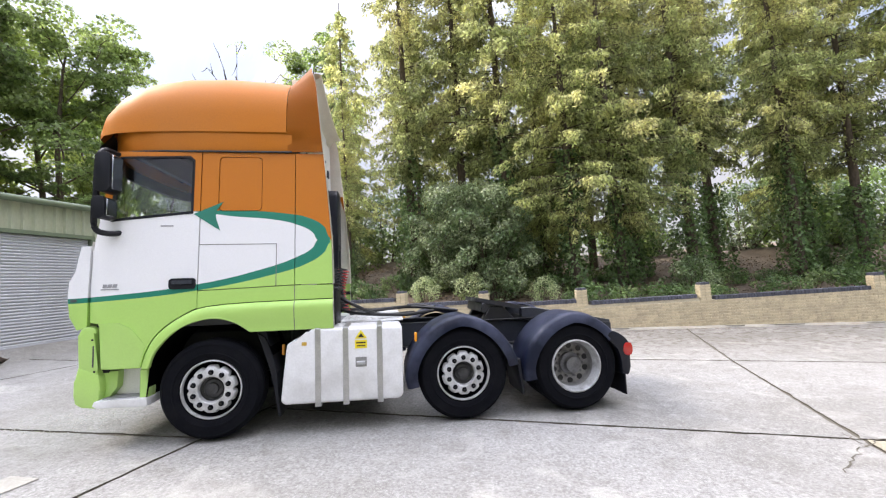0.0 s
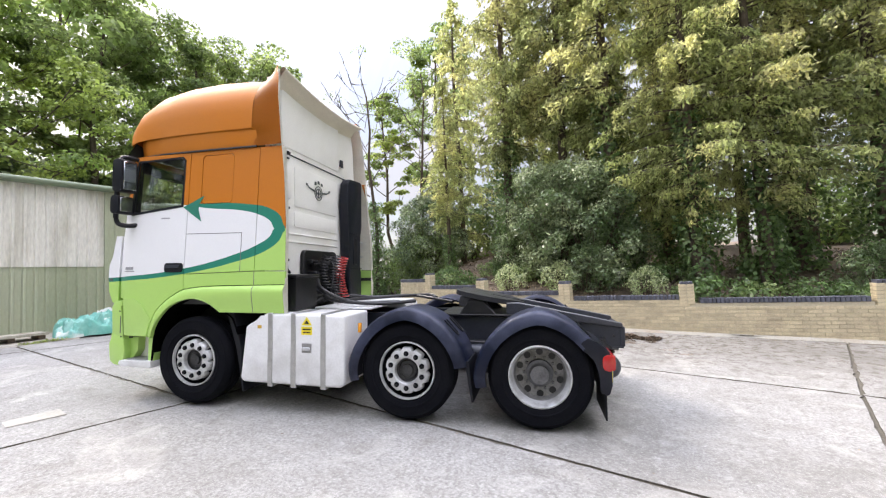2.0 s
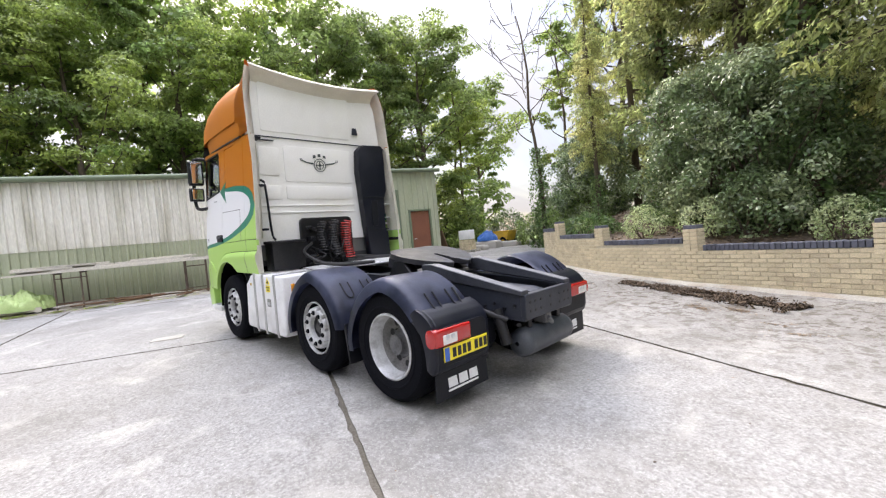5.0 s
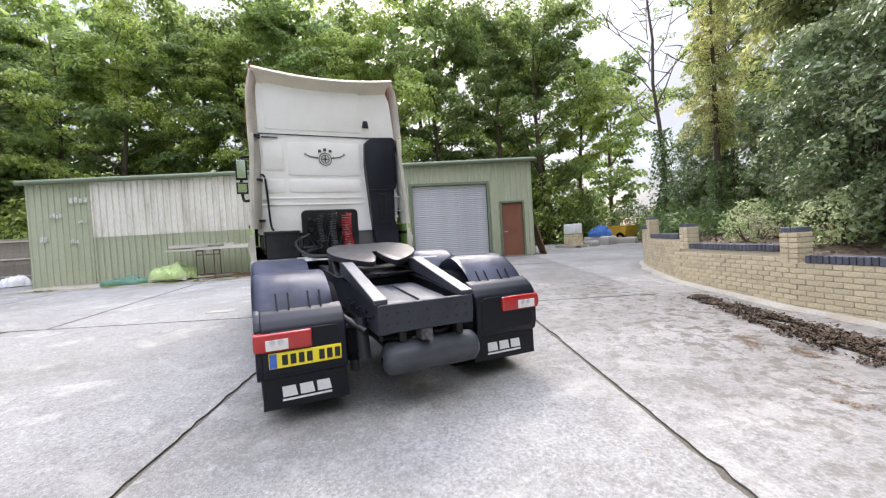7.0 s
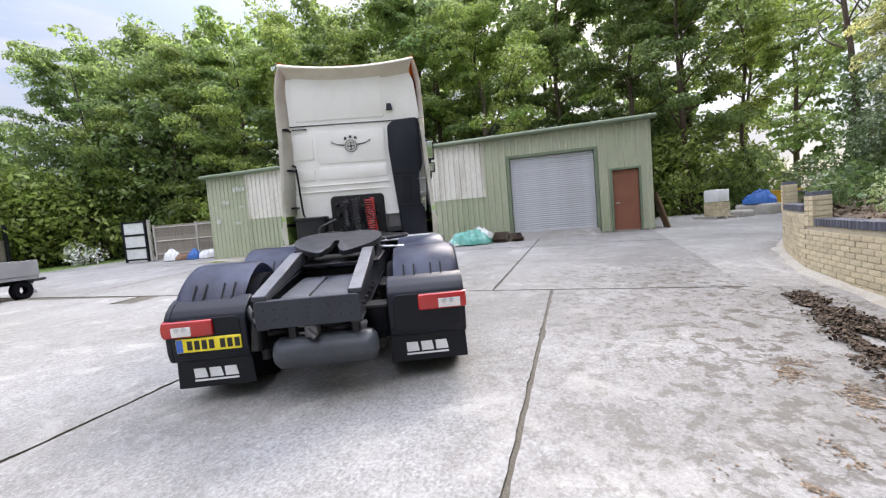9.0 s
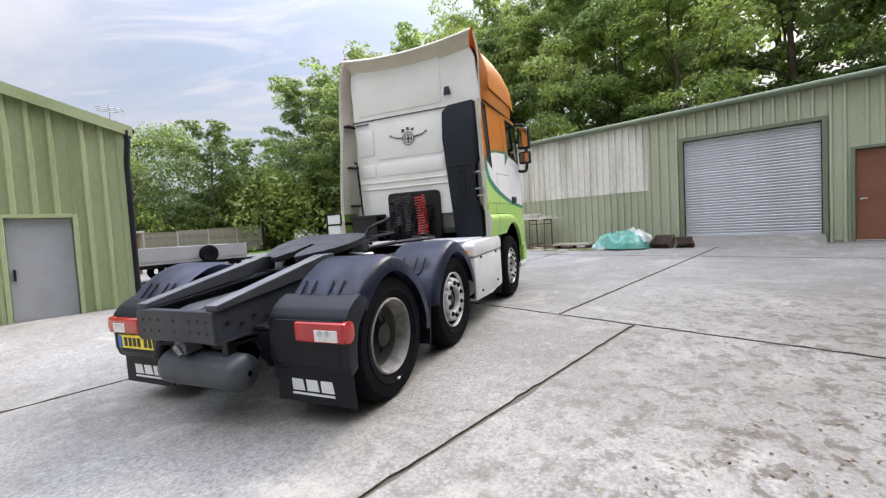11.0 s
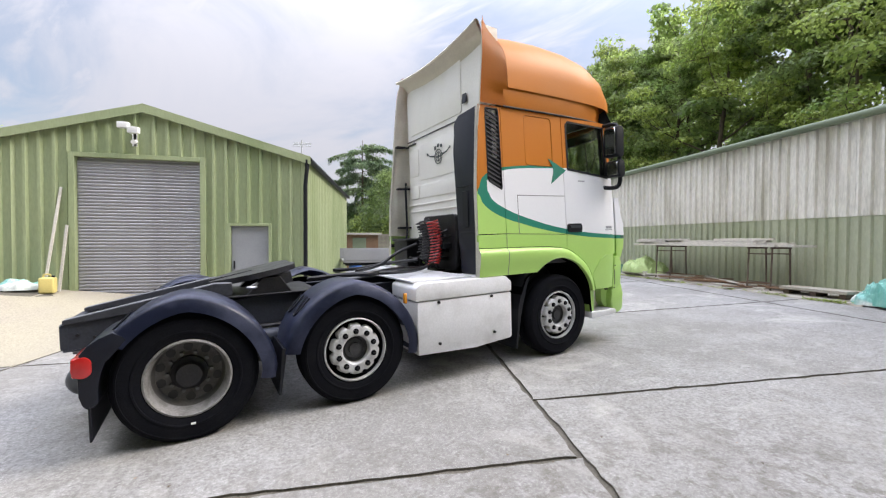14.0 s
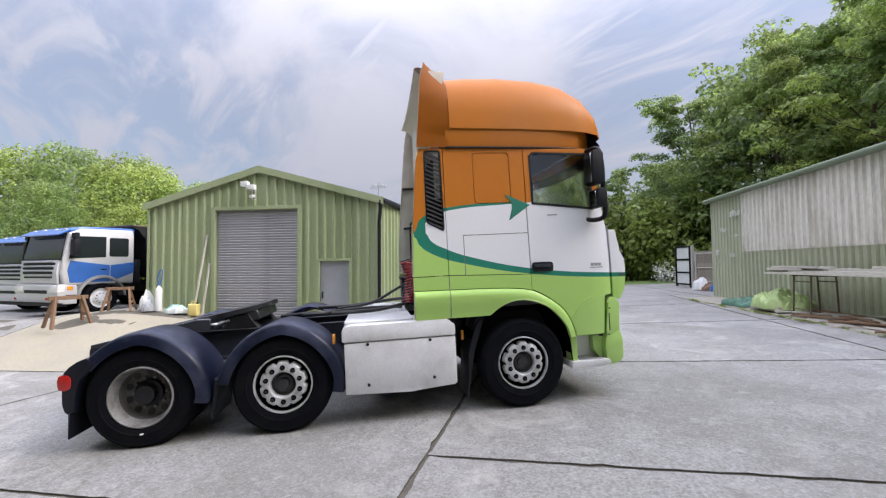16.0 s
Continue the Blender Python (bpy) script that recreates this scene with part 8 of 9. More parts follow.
for x0, y0, sx, sy, turn, n in ((-1.4, -4.2, 0.14, 0.06, -40, 500), (-1.9, -4.33, 0.17, 0.05, -10, 500), (-2.6, -3.9, 0.14, 0.05, 10, 200), (-2.8, -3.58, 0.14, 0.06, 20, 200), (-0.6, -3.9, 0.6, 0.4, -20, 200), (0.6, -4.3, 0.7, 0.3, -10, 200)):
    p = rgl.normal(0, 1, (n, 2)) * (sx, sy)
    c, w = math.cos(radians(turn)), math.sin(radians(turn))
    x, y = x0 + p[:, 0] * c - p[:, 1] * w, y0 + p[:, 0] * w + p[:, 1] * c
    gap = np.array([noise.noise(Vector((a * 3.1, b * 4.5, 9.0))) for a, b in zip(x, y)]) > -0.12
    x, y = x[gap], y[gap]
    z = np.array([yard_z(a, b) for a, b in zip(x, y)]) + rgl.uniform(0.002, 0.006, len(x))
    cl.append(np.stack([x, y, z], 1))


# ---- trees ----
def mesh_np(name, verts, quads, material, mats=None):
    me = bpy.data.meshes.new(name)
    v = np.asarray(verts, np.float32)
    q = np.asarray(quads, np.int32)
    me.vertices.add(len(v))
    me.vertices.foreach_set("co", v.ravel())
    me.loops.add(q.size)
    me.loops.foreach_set("vertex_index", q.ravel())
    me.polygons.add(len(q))
    me.polygons.foreach_set("loop_start", np.arange(0, q.size, q.shape[1], dtype=np.int32))
    me.polygons.foreach_set("loop_total", np.full(len(q), q.shape[1], np.int32))
    me.materials.append(material)
    me.update()
    me.validate()
    return me


def leaves(rg, centres, size, aspect=0.6, droop=0.0, flat=0.35, along=None, facing=None):
    """Small bent leaf quads round the given centres: random turns, facing up, or out of their clump."""
    n = len(centres)
    nrm = rg.normal(size=(n, 3)) * (1 - flat)
    if facing is None:
        nrm[:, 2] += flat * 1.6
    else:
        nrm = nrm * 0.75 + facing * 0.9
        nrm[:, 2] += 0.35
    nrm /= np.linalg.norm(nrm, axis=1)[:, None] + 1e-9
    d = rg.normal(size=(n, 3)) if along is None else along + 0.45 * rg.normal(size=(n, 3))
    d[:, 2] -= droop
    d -= nrm * (d * nrm).sum(1)[:, None]
    d /= np.linalg.norm(d, axis=1)[:, None] + 1e-9
    e = np.cross(nrm, d)
    s = (size * rg.uniform(0.6, 1.35, n))[:, None]
    c = centres
    v = np.stack([c - d * s * 0.5, c + e * s * aspect * 0.5 + nrm * s * 0.08, c + d * s * 0.5, c - e * s * aspect * 0.5 + nrm * s * 0.08], 1).reshape(-1, 3)
    return v, np.arange(4 * n).reshape(-1, 4)


def limb(start, way, length, rg, bend=0.35, up=0.1, n=5):
    ps, p, d = [Vector(start)], Vector(start), Vector(way).normalized()
    for _ in range(n):
        d = (d + Vector(rg.normal(size=3)) * bend * 0.35 + Vector((0, 0, up * 0.3))).normalized()
        p = p + d * length / n
        ps.append(p.copy())
    return ps


def broadleaf(seed, h, spread, material, leaf=0.17, clumps=70, per=190, bole=0.3, trunk_r=0.2, open_=1.0):
    """A trunk with limbs and forks and a crown of leafy clumps with gaps between them. Returns the two meshes."""
    rg = np.random.default_rng(seed)
    bm = bmesh.new()
    top = Vector((rg.normal() * 0.4, rg.normal() * 0.4, h * 0.9))
    trunk = [Vector((0, 0, -0.4))] + [Vector((top.x * t + 0.12 * rg.normal(), top.y * t + 0.12 * rg.normal(), h * 0.9 * t)) for t in (0.15, 0.3, 0.45, 0.6, 0.75, 0.9, 1.0)]
    tube(trunk, trunk_r, 9, 0.03)(bm)
    spots = []
    k = 0
    limbs = 15
    for i in range(limbs):
        t = bole + (0.97 - bole) * (i + rg.uniform(0, 1)) / limbs
        base = trunk[0].lerp(trunk[-1], t)
        a = i * 2.4 + rg.normal() * 0.4
        L = spread * (0.55 + 0.5 * math.sin(math.pi * min(1, (t - bole) / (1 - bole) * 0.85 + 0.15))) * rg.uniform(0.75, 1.15)
        ps = limb(base, (math.cos(a), math.sin(a), 0.25 + 0.8 * t), L, rg)
        tube(ps, trunk_r * 0.42 * (1.15 - t), 6, 0.012)(bm)
        for j in (2, 3, 4, 5):
            spots.append((ps[j], 0.55 + 0.25 * (j == 5)))
            if j > 2:
                q = limb(ps[j], rg.normal(size=3) + np.array((0, 0, 0.3)), L * 0.35, rg, n=3)
                tube(q, 0.025, 4, 0.008)(bm)
                spots.append((q[-1], 0.7))
    idx = rg.permutation(len(spots))[:clumps]
    cs, fs = [], []
    for i in idx:
        p, r = spots[i]
        r = r * spread * 0.30 * rg.uniform(0.7, 1.3)
        m = int(per * rg.uniform(0.6, 1.4))
        u = rg.normal(size=(m, 3))
        u /= np.linalg.norm(u, axis=1)[:, None]
        u[:, 2] = np.where(u[:, 2] < -0.35, -u[:, 2] * 0.5, u[:, 2])
        rad = r * rg.uniform(0.45, 1.08, m)[:, None] ** 0.5
        cs.append(np.array(p) + u * rad * np.array((1, 1, 0.55)))
        fs.append(u)
    c, fc = np.concatenate(cs), np.concatenate(fs)
    v, q = leaves(rg, c, leaf, facing=fc)
    return finish(bm, "trunk", M_BARK, 60), mesh_np("crown", v, q, material)


def conifer(seed, h, spread, material, base=0.16, whorls=30, leaf=0.2, trunk_r=0.19, per=105, taper=0.75):
    """A tall conifer: drooping branches in whorls, hung with fronds; ragged outline."""
    rg = np.random.default_rng(seed)
    bm = bmesh.new()
    tube([(0, 0, -0.5), (0.03, 0.02, h * 0.3), (0.05 * rg.normal(), 0.05, h * 0.65), (0, 0, h)], trunk_r, 9, 0.02)(bm)
    cs, al = [], []
    for i in range(whorls):
        t = base + (0.99 - base) * i / whorls
        L0 = spread * (1.06 - t) ** taper * (0.55 + 0.45 * step(base, base + 0.15, t))
        for _ in range(int(rg.integers(4, 7))):
            a = rg.uniform(0, 2 * math.pi)
            L = L0 * rg.uniform(0.45, 1.25)
            z = h * t + rg.normal() * 0.15
            ca, sa = math.cos(a), math.sin(a)
            sag = rg.uniform(0.15, 0.5)
            ps = [Vector((ca * L * u, sa * L * u, z + 0.12 * L * u - sag * L * u * u)) for u in (0, 0.25, 0.5, 0.75, 1.0)]
            tube(ps, 0.03 * (1.1 - t) + 0.008, 4, 0.006)(bm)
            m = int(per * L) + 18
            u = rg.uniform(0.15, 1.05, m) ** 0.8
            side = rg.normal(size=m) * 0.16 * L * (1.15 - u) + rg.normal(size=m) * 0.06
            hang = -np.abs(rg.normal(size=m)) * 0.20
            x = ca * L * u - sa * side
            y = sa * L * u + ca * side
            zz = z + 0.12 * L * u - sag * L * u * u + hang
            cs.append(np.stack([x, y, zz], 1))
            al.append(np.tile((ca * 0.5, sa * 0.5, -0.75), (m, 1)) + np.stack([-sa * side * 2, ca * side * 2, 0 * side], 1))
    c, d = np.concatenate(cs), np.concatenate(al)
    v, q = leaves(rg, c, leaf, 0.34, 0.25, 0.15, d)
    return finish(bm, "trunk", M_BARK, 60), mesh_np("crown", v, q, material)


def ivy_sleeve(seed, h, r, n=2200, leaf=0.11):
    rg = np.random.default_rng(seed)
    z = rg.uniform(0, 1, n) ** 1.3 * h
    a = rg.uniform(0, 2 * math.pi, n)
    rr = r * (1.25 - 0.55 * z / h) * (0.75 + 0.35 * np.sin(3 * a + 2.1 * z)) + rg.normal(size=n) * 0.07
    c = np.stack([rr * np.cos(a), rr * np.sin(a), z], 1)
    out = np.stack([np.cos(a), np.sin(a), 0 * a], 1)
    v, q = leaves(rg, c, leaf, 0.85, 0.3, 0.1, facing=out)
    return mesh_np("ivy", v, q, M_IVY)


def shrub(seed, r, h, material, n=2600, leaf=0.13):
    rg = np.random.default_rng(seed)
    bm = bmesh.new()
    cs = []
    for i in range(11):
        a = rg.uniform(0, 6.28)
        ps = limb((0, 0, -0.1), (math.cos(a) * 0.7, math.sin(a) * 0.7, 1.0), h * rg.uniform(0.6, 1.0), rg)
        tube(ps, 0.022, 5, 0.006)(bm)
        for p in ps[2:]:
            m = n // 44
            cs.append(np.array(p) * np.array((1.1, 1.1, 1)) + np.clip(rg.normal(size=(m, 3)), -1.7, 1.7) * np.array((r * 0.32, r * 0.32, h * 0.16)))
    c = np.concatenate(cs)
    c[:, 2] = np.maximum(c[:, 2], 0.03)
    v, q = leaves(rg, c, leaf, 0.62)
    return finish(bm, "stem", M_BARK, 60), mesh_np("foliage", v, q, material)


def thicket(seed, w, h, material, clumps=60, per=110, leaf=0.12, clump=0.42, low=0.05):
    """A tall evergreen bush: stems and rounded sprays of outward-facing leaves with dark hollows between them."""
    rg = np.random.default_rng(seed)
    bm = bmesh.new()
    cs, fs = [], []
    for i in range(clumps):
        a, t = i * 2.399963 + rg.normal() * 0.25, low + (1 - low) * (i + rg.uniform(0, 1)) / clumps
        reach = w * math.sin(math.pi * (0.16 + 0.80 * t)) ** 0.7 * rg.uniform(0.5, 1.08)
        p = np.array((reach * math.cos(a), reach * math.sin(a), h * t))
        if i % 4 == 0:
            ps = limb((0.12 * math.cos(a), 0.12 * math.sin(a), -0.15), p + np.array((0, 0, h * 0.25)), float(np.linalg.norm(p)), rg, 0.25)
            tube(ps, 0.035, 5, 0.008)(bm)
        r = clump * rg.uniform(0.65, 1.35)
        m = int(per * (r / clump) ** 1.6)
        u = rg.normal(size=(m, 3))
        u += 0.55 * p / (np.linalg.norm(p) + 1e-6)
        u /= np.linalg.norm(u, axis=1)[:, None]
        cs.append(p + u * r * rg.uniform(0.55, 1.1, m)[:, None] * np.array((1, 1, 0.75)))
        fs.append(u)
    c, fc = np.concatenate(cs), np.concatenate(fs)
    c[:, 2] = np.maximum(c[:, 2], 0.03)
    v, q = leaves(rg, c, leaf, 0.5, 0.35, 0.3, facing=fc)
    return finish(bm, "stem", M_BARK, 60), mesh_np("foliage", v, q, material)


def plant(name, meshes, x, y, size, turn, label, group, names=("trunk", "crown"), ivy=None, z=None, lean=(0, 0)):
    """A planted tree or bush from ready meshes."""
    ob = thing(name, pose(x, y, land_z(x, y) if z is None else z, lean[0], lean[1], turn) @ Matrix.Diagonal((size, size, size, 1)), label, name.replace("_", " "), group)
    for nm, me in zip(names, meshes):
        c = new(nm, me)
        c.parent = ob
    if ivy:
        c = new("ivy", ivy)
        c.parent = ob
    return ob


# third oak wears the yellow-green leaf: glow of sunlit foliage put into colour
oaks = [broadleaf(11, 15.0, 4.0, M_LEAF, 0.18, 130, 270, bole=0.16), broadleaf(12, 15.0, 3.5, M_LEAFY, 0.16, 90, 250, bole=0.25), broadleaf(13, 14.0, 4.4, M_LEAFY, 0.18, 130, 270, bole=0.12), broadleaf(15, 15.5, 3.2, M_LEAF, 0.17, 75, 200, bole=0.3)]
far_oaks = [broadleaf(18, 15.0, 4.2, M_LEAF, 0.31, 105, 75, bole=0.14), broadleaf(19, 14.5, 4.4, M_LEAF, 0.30, 110, 85, bole=0.14)]
far_round = thicket(20, 4.0, 8.6, M_LEAFY, 150, 95, 0.25, 1.05, 0.12)
far_dark = thicket(27, 3.9, 9.4, M_LEAF, 150, 95, 0.24, 1.05, 0.12)
firs = [conifer(21, 15.0, 2.9, M_FIR, leaf=0.16), conifer(22, 14.0, 2.6, M_FIR, base=0.1, leaf=0.16), conifer(23, 16.0, 2.5, M_FIR, base=0.27, whorls=34, leaf=0.16)]
far_firs = [conifer(25, 15.0, 2.9, M_FIR, leaf=0.26, per=34), conifer(26, 15.5, 2.7, M_FIR, base=0.1, leaf=0.26, per=34)]
cedar = conifer(24, 10.8, 5.2, M_CEDAR, base=0.3, whorls=13, leaf=0.24, per=170, taper=0.32)
bare = broadleaf(17, 13.5, 3.0, M_LEAF, 0.12, 6, 40, bole=0.45, trunk_r=0.12)
ivies = [ivy_sleeve(31, 5.2, 0.52, 3000), ivy_sleeve(32, 3.4, 0.46, 2200)]
bushes = [thicket(41, 0.95, 1.6, M_LAUREL, 42, 70, 0.11, 0.32), thicket(42, 1.05, 1.8, M_LEAFY, 46, 60, 0.125, 0.36), thicket(43, 0.9, 1.3, M_LEAF, 40, 55, 0.125, 0.34)]
pale_bush = thicket(48, 0.9, 1.4, M_PALEL, 34, 46, 0.12, 0.3)
slender = broadleaf(14, 14.0, 2.4, M_LEAFY, 0.16, 62, 170, bole=0.34, trunk_r=0.13)
laurel = thicket(44, 1.75, 3.8, M_LAUREL, 110, 190, 0.105)
rng = random.Random(9)
for x, y, s in ((-0.5, -8.6, 0.95), (0.7, -8.9, 0.95), (7.4, -12.2, 1.0)):
    plant("shrub", laurel, x, y, s, rng.uniform(0, 360), "tall dark laurel-like shrub behind the wall", "shrubs on the bank", ("stem", "foliage"))

# the wooded bank behind the brick wall
BANK = [(-14.5, -9.6), (-12.4, -11.5), (-10.6, -9.4), (-8.9, -11.2), (-7.3, -9.3), (-4.85, -8.8), (-3.3, -8.5), (-2.6, -10.8), (-1.2, -9.0), (0.4, -9.8), (2.4, -9.8), (4.9, -9.6),
        (-13.5, -14.5), (-9.6, -14.6), (-6.8, -13.3), (-5.0, -13.8), (-5.9, -10.7), (-12.7, -9.7), (-3.2, -14.6), (0.2, -13.8), (3.0, -14.8), (6.3, -13.6)]
for i, (x, y) in enumerate(BANK):
    k = 0 if -5.2 < x < -3 and y > -12 else 2 if (x < -4.5 or x > 0) and y > -12 else i % 3
    plant("conifer", (firs[2] if -12 < x < -4.5 else far_firs[i % 2]) if y < -13 else firs[k], x, y, rng.uniform(0.88, 1.12) * (0.55 if 4 < x < 6 else 1), rng.uniform(0, 360), "tall conifer with ivy-clad trunk on the wooded bank" if y > -12 else "tall drooping conifer on the wooded bank", "conifers on the bank", ivy=ivies[i % 2] if y > -12 else None)
for x, y, s, k in ((-0.6, -7.6, 0.8, 0), (0.1, -7.4, 0.55, 1),  (-2.1, -7.4, 0.5, 1), (7.6, -12.0, 1.5, 2), (-6.6, -8.0, 0.7, 0), (1.6, -7.3, 0.5, 1)):
    plant("shrub", pale_bush if k == 1 else bushes[k], x, y, s, rng.uniform(0, 360), ("glossy dark evergreen shrub behind the wall", "pale variegated leafy bush behind the wall", "green bush at the wood's edge")[k], "shrubs on the bank", ("stem", "foliage"))
for i in range(15):
    x = -19.0 + i * 1.9 + rng.uniform(-0.5, 0.5)
    if -16.5 < x < -4.0 and i % 3 == 1:
        continue
    plant("shrub", bushes[0 if i % 2 else 2], x, -17.5 + rng.uniform(-1.2, 1.0), rng.uniform(1.8, 2.6), rng.uniform(0, 360), "dark thicket deep in the wood", "thicket", ("stem", "foliage"))
# broadleaved trees behind the long shed, and round the yard
ROW = [(20.5, -11.5, 1.0, 2), (18.4, -9.9, 0.95, 0), (19.6, -7.8, 0.95, 3), (21.0, -4.0, 1.05, 0), (20.0, -0.6, 1.0, 2), (21.5, 3.2, 1.08, 0), (20.2, 6.6, 1.0, 2), (21.6, 10.2, 1.06, 0), (20.0, 13.8, 1.02, 2), (21.2, 17.6, 1.0, 0),
       (19.0, 21.5, 0.95, 2), (16.5, 25.2, 0.9, 0), (13.2, -16.8, 1.0, 4), (9.6, -17.0, 1.0, 3), (22.8, -14.6, 1.0, 4), (18.6, -12.6, 0.9, 4), (24.5, -18.0, 0.95, 3),
       (26, -8, 1.2, 0), (26, 0, 1.2, 2), (26.5, 8, 1.2, 0), (26, 16, 1.15, 2), (23.0, 24.0, 1.05, 0)]
for x, y, s, k in ROW:
    plant("broadleaf_tree", slender if k == 4 else far_oaks[k // 2] if x > 23 else oaks[k], x, y, s, rng.uniform(0, 360), ("dark green leafy oak behind the shed", "slender yellow-green tree with open crown", "spreading leafy oak behind the shed", "tall thin tree with sparse leaves", "slender yellow-green tree with open crown")[k], "broadleaved trees round the yard")
# undergrowth along the shed's back and the yard's end
for i in range(20):
    x, y = 19.0 + rng.uniform(-1, 2.5), -14.0 + i * 1.9 + rng.uniform(-0.5, 0.5)
    plant("shrub", bushes[1 + i % 2], x, y, rng.uniform(1.5, 2.4), rng.uniform(0, 360), "tall leafy undergrowth behind the shed", "undergrowth", ("stem", "foliage"))
for i in range(16):
    x, y = 18.0 - i * 1.6 + rng.uniform(-0.5, 0.5), 28.0 + rng.uniform(-0.6, 0.9) + max(0, 11 - (18 - i * 1.6)) * 0.12
    plant("shrub", bushes[1 + i % 2], x, y, rng.uniform(1.3, 2.0), rng.uniform(0, 360), "leafy hedge bush beyond the lawn", "hedge", ("stem", "foliage"))
for x, y, s, k in ((17.5, -11.8, 1.2, 2), (16.0, -14.2, 1.2, 0), (13.6, -14.6, 1.3, 2), (11.2, -14.0, 1.5, 0), (9.3, -13.4, 1.6, 2), (18.6, -8.4, 1.7, 1)):
    plant("shrub", bushes[k], x, y, s, rng.uniform(0, 360), "dense green bush at the end of the drive", "undergrowth", ("stem", "foliage"))
# shrubs on the strip of lawn by the gate
blossom = shrub(47, 0.5, 0.9, M_BLOSSOM, 500, 0.10)
plant("shrub", blossom, 13.8, 23.2, 1.6, 20, "white-flowering shrub on the lawn", "garden shrubs", ("stem", "blossom"))
for x, y, s in ((14.5, 26.5, 3.0), (12.6, 28.5, 3.3), (16.5, 25.5, 2.8)):
    plant("shrub", bushes[1], x, y, s, rng.uniform(0, 360), "large bright green bush on the lawn", "garden shrubs", ("stem", "foliage"))
# dark belt of undergrowth that closes the wood behind the sheds
for i in range(30):
    x, y = 25.0 + rng.uniform(-1.5, 2.0), -9.5 + i * 1.4 + rng.uniform(-0.5, 0.5)
    plant("shrub", bushes[2 * (i % 2)], x, y, rng.uniform(3.2, 4.6), rng.uniform(0, 360), "tall dark undergrowth deep in the wood", "wood understorey", ("stem", "foliage"))
for i in range(12):
    x, y = 24.0 - i * 1.9 + rng.uniform(-0.5, 0.5), 32.5 + rng.uniform(-1.0, 1.0)
    plant("shrub", bushes[2 * (i % 2)], x, y, rng.uniform(3.0, 4.0) * (1 if x > 9 else 0.6), rng.uniform(0, 360), "tall dark undergrowth deep in the wood", "wood understorey", ("stem", "foliage"))
for x, y, s, k in ((24.5, 20.0, 1.2, 0), (20.5, 26.5, 0.95, 2), (16.5, 32.0, 0.65, 0), (22.5, 30.0, 1.25, 2), (28.0, 26.0, 1.3, 0), (25.0, -3.6, 1.25, 0), (24.4, 4.6, 1.25, 2), (24.6, 12.4, 1.2, 0)):
    plant("broadleaf_tree", far_oaks[k // 2], x, y, s, rng.uniform(0, 360), "tall leafy oak in the wood behind the shed", "broadleaved trees round the yard")
FAR = [(9.5, 28.3, 0.66, 0), (13.2, 31.0, 0.62, 0), (-9.5, 33, 0.75, 4), (-14, 32, 0.7, 4), (-19, 31, 0.78, 4), (-24.5, 30, 0.8, 4), (-30, 29, 0.8, 4), (-36, 26, 0.9, 4), (-41, 20, 0.9, 4), (-4, 36, 0.7, 4), (4.2, 29.5, 0.72, 4), (-33, 33, 1.3, 4), (-38, 36, 1.5, 4), (-44, 35, 1.5, 4), (-50, 33, 1.6, 4), (-28, 36, 1.15, 4), (-56, 30, 1.7, 4), (-44, 10, 0.9, 4), (-46, 0, 1.0, 4), (-40, -8, 1.0, 4), (-30, -10, 1.0, 0), (-22, -11, 1.0, 0)]
for i, (x, y, s, k) in enumerate(FAR):
    plant("broadleaf_tree", (far_dark if i % 3 == 1 else far_round) if k == 4 else far_oaks[0], x, y, s, rng.uniform(0, 360), "distant rounded leafy tree beyond the yard", "distant trees")
plant("cedar_tree", cedar, 2.0, 34.5, 1.0, 40, "spreading blue-green cedar beyond the fence", "distant trees")
for x, y, s in ((17.6, 28.5, 0.95), (21.0, 23.5, 1.45)):
    plant("broadleaf_tree", far_dark, x, y, s, 50 * x, "dense rounded oak beyond the shed's end", "broadleaved trees round the yard")
plant("broadleaf_tree", far_dark, 7.9, 32.5, 1.0, 10, "dark rounded tree beyond the fence", "distant trees")
plant("bare_tree", bare, 10.6, -12.2, 0.95, 20, "nearly bare thin tree with fine twigs", "bare trees", ivy=ivies[0])
plant("bare_tree", bare, 8.2, -13.0, 0.85, 140, "nearly bare thin tree with fine twigs", "bare trees", ivy=ivies[1])
v, q = leaves(rgl, np.concatenate(cl), 0.024, 0.65, 0.0, 0.93)
tt = rgl.uniform(0, 1, 15000) ** 0.85
off = rgl.normal(0, 0.15, 15000) * (0.45 + 0.75 * tt)
hx, hy = 0.9 - 3.3 * tt + 0.16 * off, -5.46 + 0.62 * tt + off
ragged = np.array([noise.noise(Vector((a * 2.6, b * 5.0, 1.0))) for a, b in zip(hx, hy)]) > -0.22 + 0.9 * np.clip(np.abs(off) - 0.12, 0, 1)
hx, hy = hx[ragged], hy[ragged]
hz = np.array([yard_z(a, b) for a, b in zip(hx, hy)]) + rgl.uniform(0.003, 0.045, len(hx))
v3, q3 = leaves(rgw, WEEDS, 0.055, 0.3, -0.6, 0.05)
tagged(new("weeds", mesh_np("weeds", v3, q3, M_LEAFY)), "small green weeds along the broken concrete edge", "weeds", kind="stuff")
v2, q2 = leaves(rgl, np.stack([hx, hy, hz], 1), 0.042, 0.65, 0.0, 0.55)
tagged(new("leaf_drift", mesh_np("leaf_drift", v2, q2, M_DRIFT)), "drift of dead brown leaves by the brick wall", "leaves", kind="stuff")
tagged(new("leaf_litter", mesh_np("leaf_litter", v, q, M_LITTER)), "scattered brown dead leaves along the wall's foot", "leaves", kind="stuff")
